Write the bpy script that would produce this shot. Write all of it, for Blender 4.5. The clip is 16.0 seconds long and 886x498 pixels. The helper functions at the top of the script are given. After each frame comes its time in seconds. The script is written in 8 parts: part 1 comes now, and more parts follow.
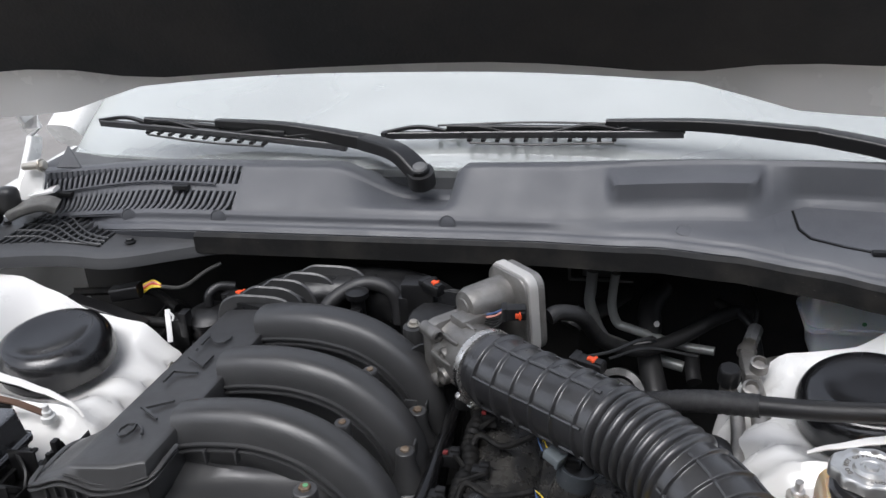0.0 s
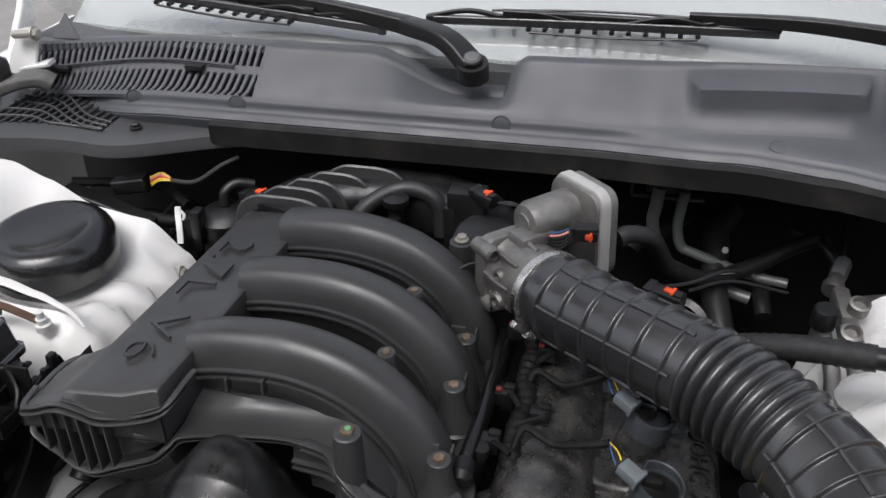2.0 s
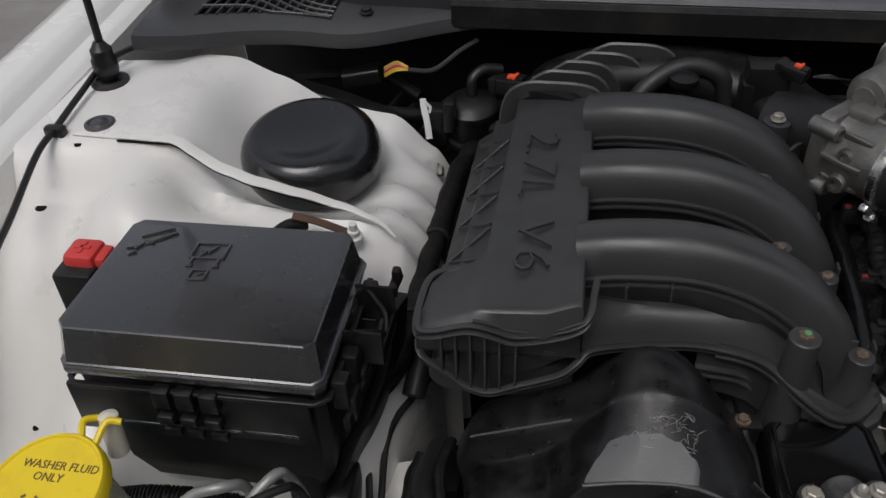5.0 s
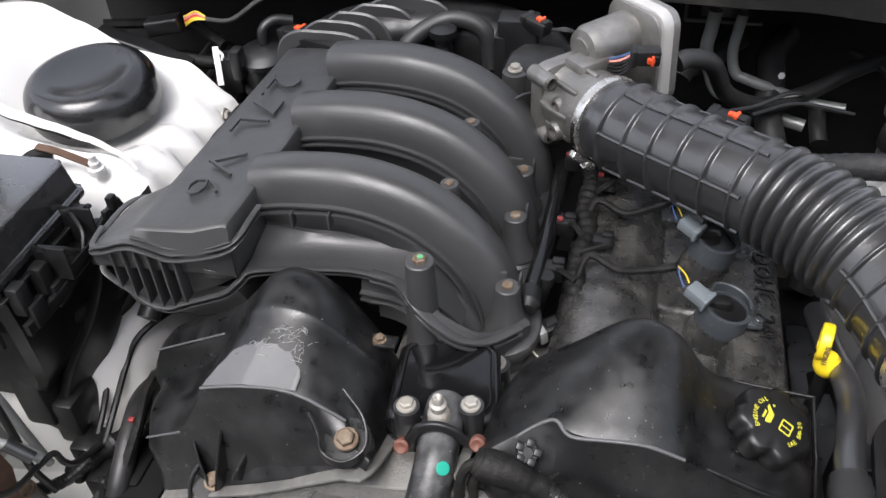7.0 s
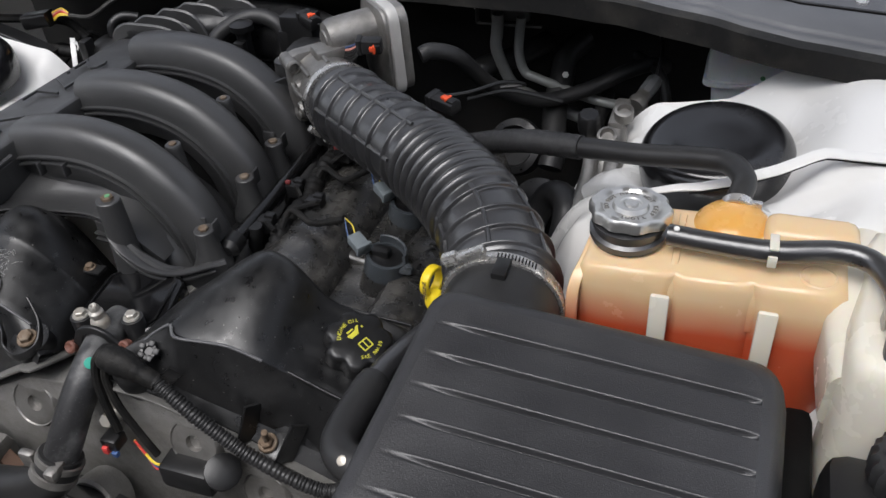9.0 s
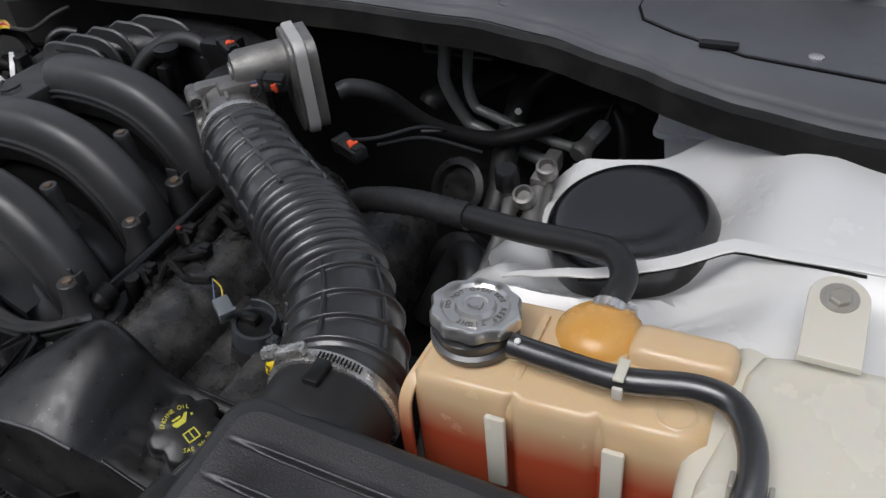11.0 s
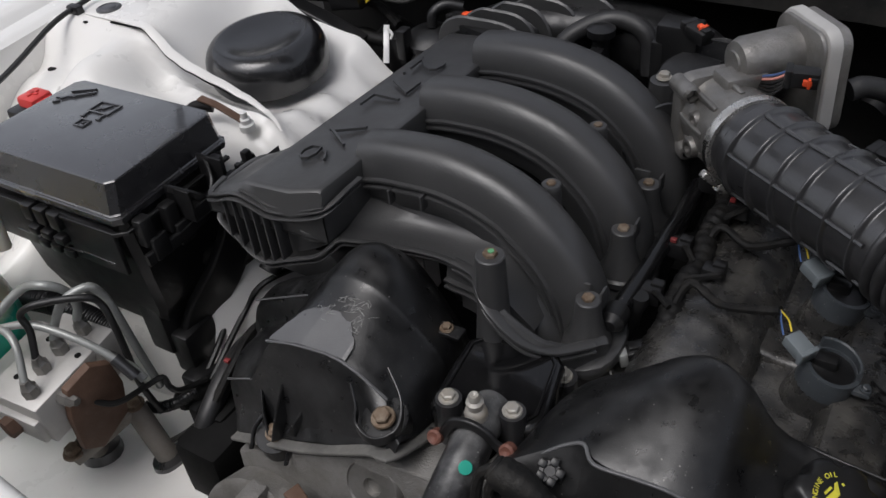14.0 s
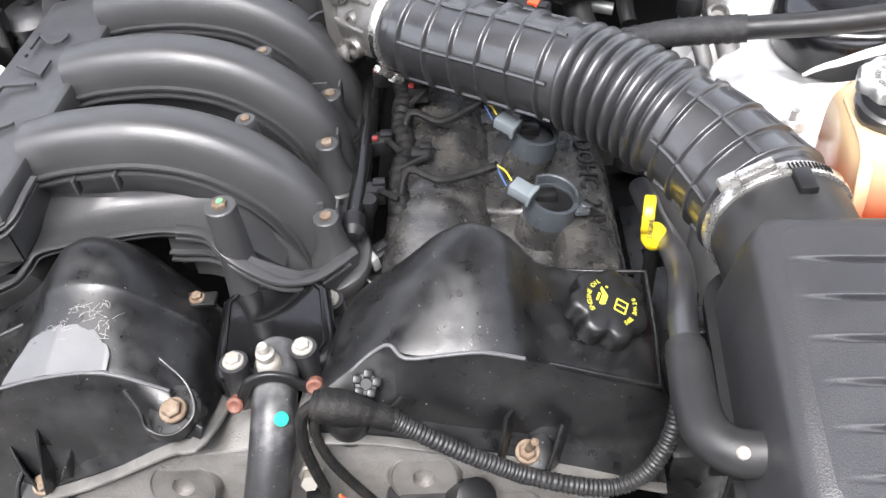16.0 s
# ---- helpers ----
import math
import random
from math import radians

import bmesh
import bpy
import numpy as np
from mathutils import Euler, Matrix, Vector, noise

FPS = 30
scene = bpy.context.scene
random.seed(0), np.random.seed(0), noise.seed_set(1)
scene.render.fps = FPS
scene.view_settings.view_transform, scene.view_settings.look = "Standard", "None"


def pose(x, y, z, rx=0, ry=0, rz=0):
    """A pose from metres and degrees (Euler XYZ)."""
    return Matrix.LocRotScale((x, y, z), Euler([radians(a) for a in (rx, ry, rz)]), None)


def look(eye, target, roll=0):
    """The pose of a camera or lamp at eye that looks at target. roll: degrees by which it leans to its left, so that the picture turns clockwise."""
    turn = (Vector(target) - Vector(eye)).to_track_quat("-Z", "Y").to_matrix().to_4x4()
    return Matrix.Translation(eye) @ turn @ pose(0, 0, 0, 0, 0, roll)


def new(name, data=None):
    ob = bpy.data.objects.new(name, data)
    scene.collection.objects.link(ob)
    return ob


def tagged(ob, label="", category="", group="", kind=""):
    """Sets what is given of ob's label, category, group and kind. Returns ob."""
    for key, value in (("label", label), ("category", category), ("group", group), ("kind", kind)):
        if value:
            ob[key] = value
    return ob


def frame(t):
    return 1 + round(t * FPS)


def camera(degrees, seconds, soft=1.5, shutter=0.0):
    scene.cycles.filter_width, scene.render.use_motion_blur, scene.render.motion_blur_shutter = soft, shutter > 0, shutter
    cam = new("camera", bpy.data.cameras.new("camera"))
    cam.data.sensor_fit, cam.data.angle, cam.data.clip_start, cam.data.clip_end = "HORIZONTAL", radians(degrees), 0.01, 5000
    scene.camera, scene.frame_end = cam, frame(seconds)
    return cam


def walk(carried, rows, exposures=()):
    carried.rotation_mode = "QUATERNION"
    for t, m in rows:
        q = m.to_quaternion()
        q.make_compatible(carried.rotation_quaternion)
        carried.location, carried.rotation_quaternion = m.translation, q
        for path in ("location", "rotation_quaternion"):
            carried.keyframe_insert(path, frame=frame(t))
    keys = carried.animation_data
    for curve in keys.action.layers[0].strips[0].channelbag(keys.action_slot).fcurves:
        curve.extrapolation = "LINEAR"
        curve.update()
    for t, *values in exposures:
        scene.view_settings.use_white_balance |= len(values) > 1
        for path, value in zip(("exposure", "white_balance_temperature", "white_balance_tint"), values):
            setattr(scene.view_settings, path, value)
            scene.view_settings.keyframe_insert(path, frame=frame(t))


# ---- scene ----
cam = camera(54.8, 16.0)
PATH = [
    (0, (0.275, 0.026, 1.356), (-0.152, 1.804, 0.545), -3.6),
    (0.5, (0.259, 0.043, 1.329), (-0.07, 1.812, 0.457), -3.2),
    (1, (0.235, 0.059, 1.324), (-0.075, 1.817, 0.424), -3.8),
    (1.5, (0.232, 0.092, 1.327), (-0.115, 1.827, 0.394), -2.8),
    (2, (0.179, 0.141, 1.303), (-0.221, 1.816, 0.287), -0.7),
    (2.5, (0.041, 0.162, 1.301), (-0.302, 1.824, 0.244), -1.9),
    (3, (-0.087, 0.157, 1.292), (-0.287, 1.808, 0.18), -1.3),
    (3.5, (-0.175, 0.155, 1.291), (-0.3, 1.795, 0.153), 1.2),
    (3.7, (-0.201, 0.158, 1.294), (-0.35, 1.791, 0.149), 1.2),
    (5.8, (-0.178, 0.111, 1.296), (-0.512, 1.589, -0.009), -4.2),
    (6, (-0.133, 0.108, 1.301), (-0.462, 1.587, -0.004), -4.1),
    (6.5, (0.014, 0.124, 1.289), (-0.374, 1.595, -0.01), -4.3),
    (7, (0.135, 0.129, 1.279), (-0.259, 1.603, -0.014), -3.2),
    (7.5, (0.199, 0.126, 1.269), (-0.232, 1.594, -0.019), -3.3),
    (8, (0.305, 0.108, 1.27), (-0.185, 1.574, 0.002), -3.2),
    (8.5, (0.448, 0.089, 1.281), (-0.11, 1.548, 0.032), -3.9),
    (9, (0.545, 0.089, 1.284), (-0.04, 1.551, 0.051), -5.0),
    (9.5, (0.613, 0.132, 1.275), (0.036, 1.593, 0.037), -4.2),
    (9.7, (0.643, 0.165, 1.27), (0.041, 1.606, 0.021), -4.1),
    (11.8, (0.673, 0.276, 1.298), (-0.148, 1.628, 0.074), -7.1),
    (12, (0.623, 0.251, 1.309), (-0.228, 1.591, 0.093), -7.1),
    (12.5, (0.448, 0.191, 1.327), (-0.463, 1.505, 0.126), -7.2),
    (13, (0.298, 0.162, 1.312), (-0.649, 1.442, 0.102), -7.3),
    (13.5, (0.218, 0.169, 1.264), (-0.714, 1.439, 0.032), -6.1),
    (14, (0.245, 0.18, 1.257), (-0.637, 1.46, -0.001), -6.2),
    (14.5, (0.303, 0.231, 1.264), (-0.461, 1.561, -0.019), -6.6),
    (15, (0.254, 0.227, 1.24), (-0.031, 1.67, -0.116), -3.8),
    (15.5, (0.194, 0.19, 1.239), (0.08, 1.629, -0.145), -4.0),
    (16, (0.179, 0.156, 1.238), (0.071, 1.57, -0.172), -6.3),
]

EXPOSURES = [
    (0.0, 0.70, 6300, 12),
    (1.5, 0.56, 6400, 13),
    (2.0, 0.54, 6450, 13),
    (2.5, 0.74, 6480, 13),
    (3.5, 0.58, 6500, 13),
    (5.8, -0.68, 6550, 12),
    (6.5, 0.22, 6450, 13),
    (7.0, 1.34, 6450, 13),
    (7.5, 1.66, 6450, 13),
    (8.0, 1.92, 6450, 13),
    (9.0, 0.56, 6400, 12),
    (9.5, 0.18, 6400, 12),
    (12.0, 0.08, 6250, 12),
    (12.5, 0.92, 6450, 13),
    (13.0, 0.74, 6450, 13),
    (14.0, 0.08, 6450, 13),
    (14.5, 1.02, 6450, 13),
    (15.0, 2.16, 6450, 13),
    (16.0, 2.26, 6450, 13),
]
walk(cam, [(t, look(eye, target, roll)) for t, eye, target, roll in PATH], EXPOSURES)

# ---- world and light ----
world = bpy.data.worlds.new("overcast_sky")
scene.world = world
world.use_nodes = True
wn = world.node_tree.nodes
wl = world.node_tree.links
sky = wn.new("ShaderNodeTexSky")
sky.sky_type, sky.sun_disc = "NISHITA", False
sky.sun_elevation, sky.sun_rotation = radians(64), radians(199)
sky.dust_density, sky.air_density = 2.0, 1.0
pale = wn.new("ShaderNodeHueSaturation")
pale.inputs["Saturation"].default_value = 0.30
wl.new(sky.outputs[0], pale.inputs["Color"])
wl.new(pale.outputs[0], wn["Background"].inputs["Color"])
wn["Background"].inputs["Strength"].default_value = 0.14
sun_data = bpy.data.lights.new("sun", "SUN")
sun_data.energy, sun_data.angle, sun_data.color = 1.9, radians(42), (1.0, 0.985, 0.96)
sun = new("sun", sun_data)
sun.matrix_world = look((0, 0, 0), (0.14, 0.40, -0.91))

# ---- materials ----
MATS = {}


def material(name, color, rough=0.5, metal=0.0, second=None, blotch=6.0, amount=0.5, grain=180.0, bump=0.15, coat=0.0,
             speck=None, speck_amount=0.0, rough_var=0.12, spec=0.5, sub=0.0):
    """A surface with two scales of variation: large blotches into a second colour, fine grain in relief and gloss, and specks of dirt."""
    if name in MATS:
        return MATS[name]
    m = bpy.data.materials.new(name)
    m.use_nodes = True
    n, l = m.node_tree.nodes, m.node_tree.links
    b = n["Principled BSDF"]
    tc = n.new("ShaderNodeTexCoord")
    geo = tc.outputs["Object"]

    def noise_node(scale, detail=4.0, roughness=0.6):
        t = n.new("ShaderNodeTexNoise")
        t.inputs["Scale"].default_value, t.inputs["Detail"].default_value, t.inputs["Roughness"].default_value = scale, detail, roughness
        l.new(geo, t.inputs["Vector"])
        return t.outputs["Fac"]

    def ramp(fac, lo, hi):
        r = n.new("ShaderNodeMapRange")
        r.inputs["From Min"].default_value, r.inputs["From Max"].default_value = lo, hi
        l.new(fac, r.inputs["Value"])
        return r.outputs["Result"]

    def blend(fac, a, c):
        x = n.new("ShaderNodeMix")
        x.data_type = "RGBA"
        l.new(fac, x.inputs["Factor"])
        for sock, v in ((x.inputs["A"], a), (x.inputs["B"], c)):
            if isinstance(v, tuple):
                sock.default_value = (*v, 1)
            else:
                l.new(v, sock)
        return x.outputs["Result"]

    second = second or tuple(min(1, c * 1.5 + 0.01) for c in color)
    big = ramp(noise_node(blotch, 5.0), 0.62 - amount * 0.35, 0.85)
    col = blend(big, color, second)
    if speck:
        dots = ramp(noise_node(max(420, blotch * 26), 4.0, 0.8), 0.70 - speck_amount * 0.14, 0.80 - speck_amount * 0.08)
        col = blend(dots, col, speck)
        if speck_amount > 0.3:
            cell = n.new("ShaderNodeTexVoronoi")
            cell.inputs["Scale"].default_value = 170
            l.new(geo, cell.inputs["Vector"])
            pick = n.new("ShaderNodeMath")
            pick.operation = "MULTIPLY"
            l.new(ramp(cell.outputs["Distance"], 0.13, 0.05), pick.inputs[0])
            sep = n.new("ShaderNodeSeparateColor")
            l.new(cell.outputs["Color"], sep.inputs[0])
            l.new(ramp(sep.outputs[0], 0.80 - speck_amount * 0.3, 1.0), pick.inputs[1])
            col = blend(pick.outputs[0], col, speck)
    l.new(col, b.inputs["Base Color"])
    fine = noise_node(grain, 3.0)
    gloss = ramp(noise_node(blotch * 3, 4.0), 0.3, 0.75)
    gl = n.new("ShaderNodeMapRange")
    gl.inputs["To Min"].default_value, gl.inputs["To Max"].default_value = max(0.03, rough - rough_var), min(1, rough + rough_var)
    l.new(gloss, gl.inputs["Value"])
    l.new(gl.outputs["Result"], b.inputs["Roughness"])
    if bump:
        bu = n.new("ShaderNodeBump")
        bu.inputs["Strength"].default_value, bu.inputs["Distance"].default_value = bump, 0.001
        l.new(fine, bu.inputs["Height"])
        l.new(bu.outputs["Normal"], b.inputs["Normal"])
    b.inputs["Metallic"].default_value = metal
    b.inputs["Specular IOR Level"].default_value = spec
    b.inputs["Coat Weight"].default_value = coat
    b.inputs["Coat Roughness"].default_value = 0.08
    if sub:
        b.inputs["Subsurface Weight"].default_value = sub
        b.inputs["Subsurface Radius"].default_value = (0.02, 0.012, 0.006)
    MATS[name] = m
    return m


def level_material(name, low, high, z0, z1, rough=0.3):
    """Translucent plastic that shows the liquid in it: one colour below the level, another above."""
    m = material(name, low, rough, sub=0.5, grain=60, bump=0.1, blotch=9)
    n, l = m.node_tree.nodes, m.node_tree.links
    g = n.new("ShaderNodeNewGeometry")
    sep = n.new("ShaderNodeSeparateXYZ")
    l.new(g.outputs["Position"], sep.inputs[0])
    wob = n.new("ShaderNodeTexNoise")
    wob.inputs["Scale"].default_value = 14
    l.new(g.outputs["Position"], wob.inputs["Vector"])
    add = n.new("ShaderNodeMath")
    add.operation = "MULTIPLY_ADD"
    add.inputs[1].default_value = 0.02
    l.new(wob.outputs["Fac"], add.inputs[0])
    l.new(sep.outputs["Z"], add.inputs[2])
    cr = n.new("ShaderNodeValToRGB")
    mr = n.new("ShaderNodeMapRange")
    mr.inputs["From Min"].default_value, mr.inputs["From Max"].default_value = z0, z1
    l.new(add.outputs[0], mr.inputs["Value"])
    l.new(mr.outputs["Result"], cr.inputs["Fac"])
    cr.color_ramp.elements[0].color, cr.color_ramp.elements[1].color = (*low, 1), (*high, 1)
    cr.color_ramp.elements[0].position, cr.color_ramp.elements[1].position = 0.36, 0.72
    l.new(cr.outputs["Color"], m.node_tree.nodes["Principled BSDF"].inputs["Base Color"])
    return m


BLACK = material("black_plastic", (0.0085, 0.0085, 0.009), 0.4, spec=0.5, second=(0.016, 0.016, 0.0157), blotch=7, amount=0.45, speck=(0.08, 0.075, 0.07), speck_amount=0.25)
MANIFOLD = material("manifold_nylon", (0.037, 0.0372, 0.038), 0.45, second=(0.046, 0.046, 0.0465), blotch=8, amount=0.4, grain=420, bump=0.18, speck=(0.16, 0.15, 0.14), speck_amount=0.08, spec=0.85)
DUSTY = material("dusty_black_plastic", (0.005, 0.0051, 0.0055), 0.4, rough_var=0.17, spec=0.58, second=(0.03, 0.03, 0.0305), blotch=24, amount=0.46, grain=800, bump=0.12, speck=(0.28, 0.27, 0.25), speck_amount=0.36)
GRIMY = material("grimy_black_plastic", (0.019, 0.0187, 0.0182), 0.33, rough_var=0.18, spec=0.9, second=(0.11, 0.104, 0.095), blotch=34, amount=0.48, grain=380, bump=0.4, speck=(0.32, 0.30, 0.26), speck_amount=0.65)
LID = material("airbox_plastic", (0.02, 0.02, 0.022), 0.42, second=(0.033, 0.033, 0.036), blotch=6, amount=0.5, grain=900, bump=0.35, spec=0.8, speck=(0.16, 0.15, 0.14), speck_amount=0.3)
FUSE = material("fuse_lid_plastic", (0.019, 0.0188, 0.021), 0.3, spec=1.0, second=(0.025, 0.025, 0.027), blotch=5, amount=0.5, grain=500, bump=0.15, speck=(0.14, 0.13, 0.12), speck_amount=0.05, coat=1.0)
COWL = material("cowl_grey_plastic", (0.07, 0.073, 0.081), 0.46, second=(0.096, 0.099, 0.107), blotch=5, amount=0.5, grain=700, bump=0.3, speck=(0.25, 0.25, 0.25), speck_amount=0.08)
RUBBER = material("black_rubber", (0.02, 0.02, 0.0215), 0.38, second=(0.052, 0.052, 0.055), blotch=10, amount=0.45, grain=300, bump=0.2, speck=(0.2, 0.19, 0.17), speck_amount=0.12, spec=1.0, coat=0.45)
DULL_RUBBER = material("dull_rubber", (0.017, 0.017, 0.0178), 0.46, spec=0.45, second=(0.036, 0.0355, 0.034), blotch=12, amount=0.5, speck=(0.08, 0.075, 0.07), speck_amount=0.25)
CHALKY = material("chalky_hose", (0.018, 0.018, 0.019), 0.42, second=(0.20, 0.20, 0.20), blotch=26, amount=0.42, grain=200, speck=(0.5, 0.5, 0.48), speck_amount=0.5)
# Near-black for gaps, holes and depths: their shade is put into the colour.
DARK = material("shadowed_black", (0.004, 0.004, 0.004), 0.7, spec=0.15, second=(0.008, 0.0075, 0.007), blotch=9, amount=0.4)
FOAM = material("hood_liner_felt", (0.014, 0.014, 0.014), 0.95, second=(0.035, 0.03, 0.026), blotch=4, amount=0.45, grain=260, bump=0.6, speck=(0.2, 0.19, 0.17), speck_amount=0.15)
WHITE = material("white_body_paint", (0.75, 0.745, 0.725), 0.24, second=(0.69, 0.68, 0.655), blotch=4, amount=0.2, grain=900, bump=0.05, coat=0.5, speck=(0.42, 0.38, 0.32), speck_amount=0.04)
INNER_WHITE = material("dusty_white_paint", (0.8, 0.788, 0.76), 0.34, second=(0.74, 0.722, 0.68), blotch=6, amount=0.3, grain=500, bump=0.1, coat=0.3, speck=(0.35, 0.31, 0.26), speck_amount=0.12)
DULL_PIPE = material("dull_pipe", (0.19, 0.19, 0.185), 0.42, metal=0.7, second=(0.11, 0.11, 0.105), blotch=30, amount=0.4)
GLOSS = material("glossy_black_paint", (0.006, 0.006, 0.0065), 0.14, second=(0.012, 0.012, 0.012), blotch=20, amount=0.4, grain=120, bump=0.08, speck=(0.12, 0.11, 0.10), speck_amount=0.34)
# Paler grey for worn edges and for highlights painted on the front covers.
SHEEN_SCUFF = material("sheen_and_scuff_grey", (0.095, 0.096, 0.099), 0.38, second=(0.135, 0.136, 0.139), blotch=14, amount=0.55, grain=500, bump=0.12)
PALE_EDGE = material("dusty_flange", (0.10, 0.098, 0.092), 0.6, second=(0.19, 0.185, 0.17), blotch=40, amount=0.5, grain=400, bump=0.4)
DARK_SEAL = material("dusty_seal_rubber", (0.010, 0.010, 0.010), 0.62, spec=0.3, second=(0.040, 0.037, 0.032), blotch=18, amount=0.5, grain=300, bump=0.4, speck=(0.10, 0.09, 0.08), speck_amount=0.4)
PALE_ALU = material("pale_machined_aluminium", (0.52, 0.51, 0.49), 0.5, metal=0.35, second=(0.38, 0.37, 0.35), blotch=18, amount=0.4, speck=(0.2, 0.19, 0.18), speck_amount=0.2)
DIRTY_STEEL = material("dirty_bare_steel", (0.20, 0.185, 0.165), 0.6, metal=0.4, second=(0.11, 0.085, 0.065), blotch=40, amount=0.5, bump=0.4)
ALU = material("cast_aluminium", (0.31, 0.3, 0.285), 0.46, metal=0.8, second=(0.14, 0.132, 0.12), blotch=26, amount=0.6, grain=420, bump=0.6, speck=(0.2, 0.19, 0.17), speck_amount=0.25)
CASE = material("dirty_cast_case", (0.22, 0.214, 0.204), 0.55, metal=0.4, second=(0.13, 0.122, 0.105), blotch=40, amount=0.55, grain=420, bump=1.0, speck=(0.10, 0.09, 0.07), speck_amount=0.8)
STEEL = material("bright_steel", (0.70, 0.69, 0.68), 0.32, metal=0.8, second=(0.5, 0.49, 0.47), blotch=30, amount=0.4, grain=300, bump=0.1)
CLAMP = material("worn_clamp_steel", (0.66, 0.65, 0.63), 0.3, metal=0.85, second=(0.45, 0.43, 0.4), blotch=60, amount=0.5, grain=300, bump=0.15)
ZINC = material("zinc_plated", (0.42, 0.405, 0.37), 0.42, metal=0.45, second=(0.40, 0.33, 0.24), blotch=60, amount=0.5)
RUST = material("rusty_bolt", (0.15, 0.105, 0.07), 0.7, metal=0.4, second=(0.33, 0.28, 0.22), blotch=90, amount=0.5, grain=600, bump=0.5)
RED_SCREW = material("reddish_corroded_screw", (0.15, 0.06, 0.042), 0.6, second=(0.12, 0.065, 0.05), blotch=90, amount=0.5, grain=600, bump=0.4)
BROWN = material("rusty_bracket", (0.10, 0.055, 0.035), 0.7, second=(0.17, 0.10, 0.07), blotch=25, amount=0.5, bump=0.4)
SWITCH = material("dark_grey_plug", (0.13, 0.135, 0.14), 0.45, second=(0.09, 0.09, 0.09), blotch=30)
PIPE = material("grey_brake_pipe", (0.30, 0.31, 0.30), 0.4, metal=0.35, second=(0.2, 0.2, 0.19), blotch=30, amount=0.4)
YELLOW = material("yellow_plastic", (0.83, 0.62, 0.02), 0.38, second=(0.70, 0.48, 0.03), blotch=30, amount=0.35, speck=(0.4, 0.32, 0.1), speck_amount=0.1)
YELLOW_INK = material("yellow_ink", (0.62, 0.58, 0.05), 0.5, second=(0.4, 0.35, 0.05), blotch=200, amount=0.4)
DARK_RED = material("dirty_red_plastic", (0.22, 0.03, 0.03), 0.5, second=(0.12, 0.03, 0.03), blotch=60, amount=0.5)
RED = material("red_plastic", (0.62, 0.055, 0.05), 0.42, second=(0.5, 0.04, 0.04), blotch=20, amount=0.4)
ORANGE = material("orange_lock_clip", (0.85, 0.10, 0.03), 0.4, second=(0.7, 0.07, 0.03), blotch=40, amount=0.3)
BLUE_GREY = material("blue_grey_connector", (0.15, 0.172, 0.183), 0.45, second=(0.17, 0.2, 0.218), blotch=60, amount=0.5, speck=(0.12, 0.12, 0.11), speck_amount=0.3)
COIL = material("slate_coil_collar", (0.046, 0.053, 0.060), 0.42, second=(0.035, 0.038, 0.04), blotch=40, amount=0.5, speck=(0.25, 0.24, 0.21), speck_amount=0.4)
GREEN_DOT = material("green_paint_dot", (0.015, 0.34, 0.25), 0.5)
PAINT_GREEN = material("green_paint_mark", (0.09, 0.27, 0.13), 0.6)
MILKY = material("milky_plastic", (0.66, 0.63, 0.54), 0.24, second=(0.60, 0.55, 0.44), blotch=5, amount=0.3, sub=0.3, grain=80, bump=0.05)
RESERVOIR = material("frosted_reservoir", (0.78, 0.82, 0.84), 0.35, second=(0.7, 0.75, 0.78), blotch=14, amount=0.4, sub=0.3)
COOLANT = level_material("coolant_tank_plastic", (0.47, 0.085, 0.035), (0.68, 0.50, 0.30), 0.758, 0.866, 0.20)
AMBER = material("amber_plastic", (0.68, 0.36, 0.09), 0.26, second=(0.7, 0.46, 0.18), blotch=14, amount=0.5, sub=0.3)
WASHER = level_material("washer_bottle_plastic", (0.03, 0.42, 0.30), (0.66, 0.64, 0.50), 0.665, 0.71)
LABEL = material("paper_label", (0.72, 0.72, 0.70), 0.6, second=(0.6, 0.6, 0.58), blotch=40, amount=0.3)
INK = material("dark_ink", (0.03, 0.03, 0.03), 0.6)
BROWN_INK = material("brown_ink", (0.13, 0.09, 0.04), 0.6)
ASPHALT = material("asphalt", (0.20, 0.19, 0.18), 0.9, second=(0.28, 0.27, 0.26), blotch=3, amount=0.5, grain=60, bump=0.8, speck=(0.4, 0.4, 0.38), speck_amount=0.5)
TAPE = material("cloth_tape", (0.006, 0.006, 0.006), 0.6, spec=0.25, second=(0.026, 0.024, 0.021), blotch=60, amount=0.5, grain=500, bump=0.6, speck=(0.12, 0.11, 0.09), speck_amount=0.3)
BRAID = material("braided_sleeve", (0.016, 0.016, 0.017), 0.5, second=(0.05, 0.05, 0.05), blotch=160, amount=0.5, grain=900, bump=0.8)
WIRES = {k: material("wire_" + k, c, 0.45) for k, c in {"yellow": (0.75, 0.55, 0.05), "red": (0.6, 0.06, 0.05), "blue": (0.05, 0.10, 0.24), "pink": (0.7, 0.3, 0.25), "white": (0.6, 0.6, 0.56), "black": (0.008, 0.008, 0.008), "grey": (0.035, 0.034, 0.032)}.items()}


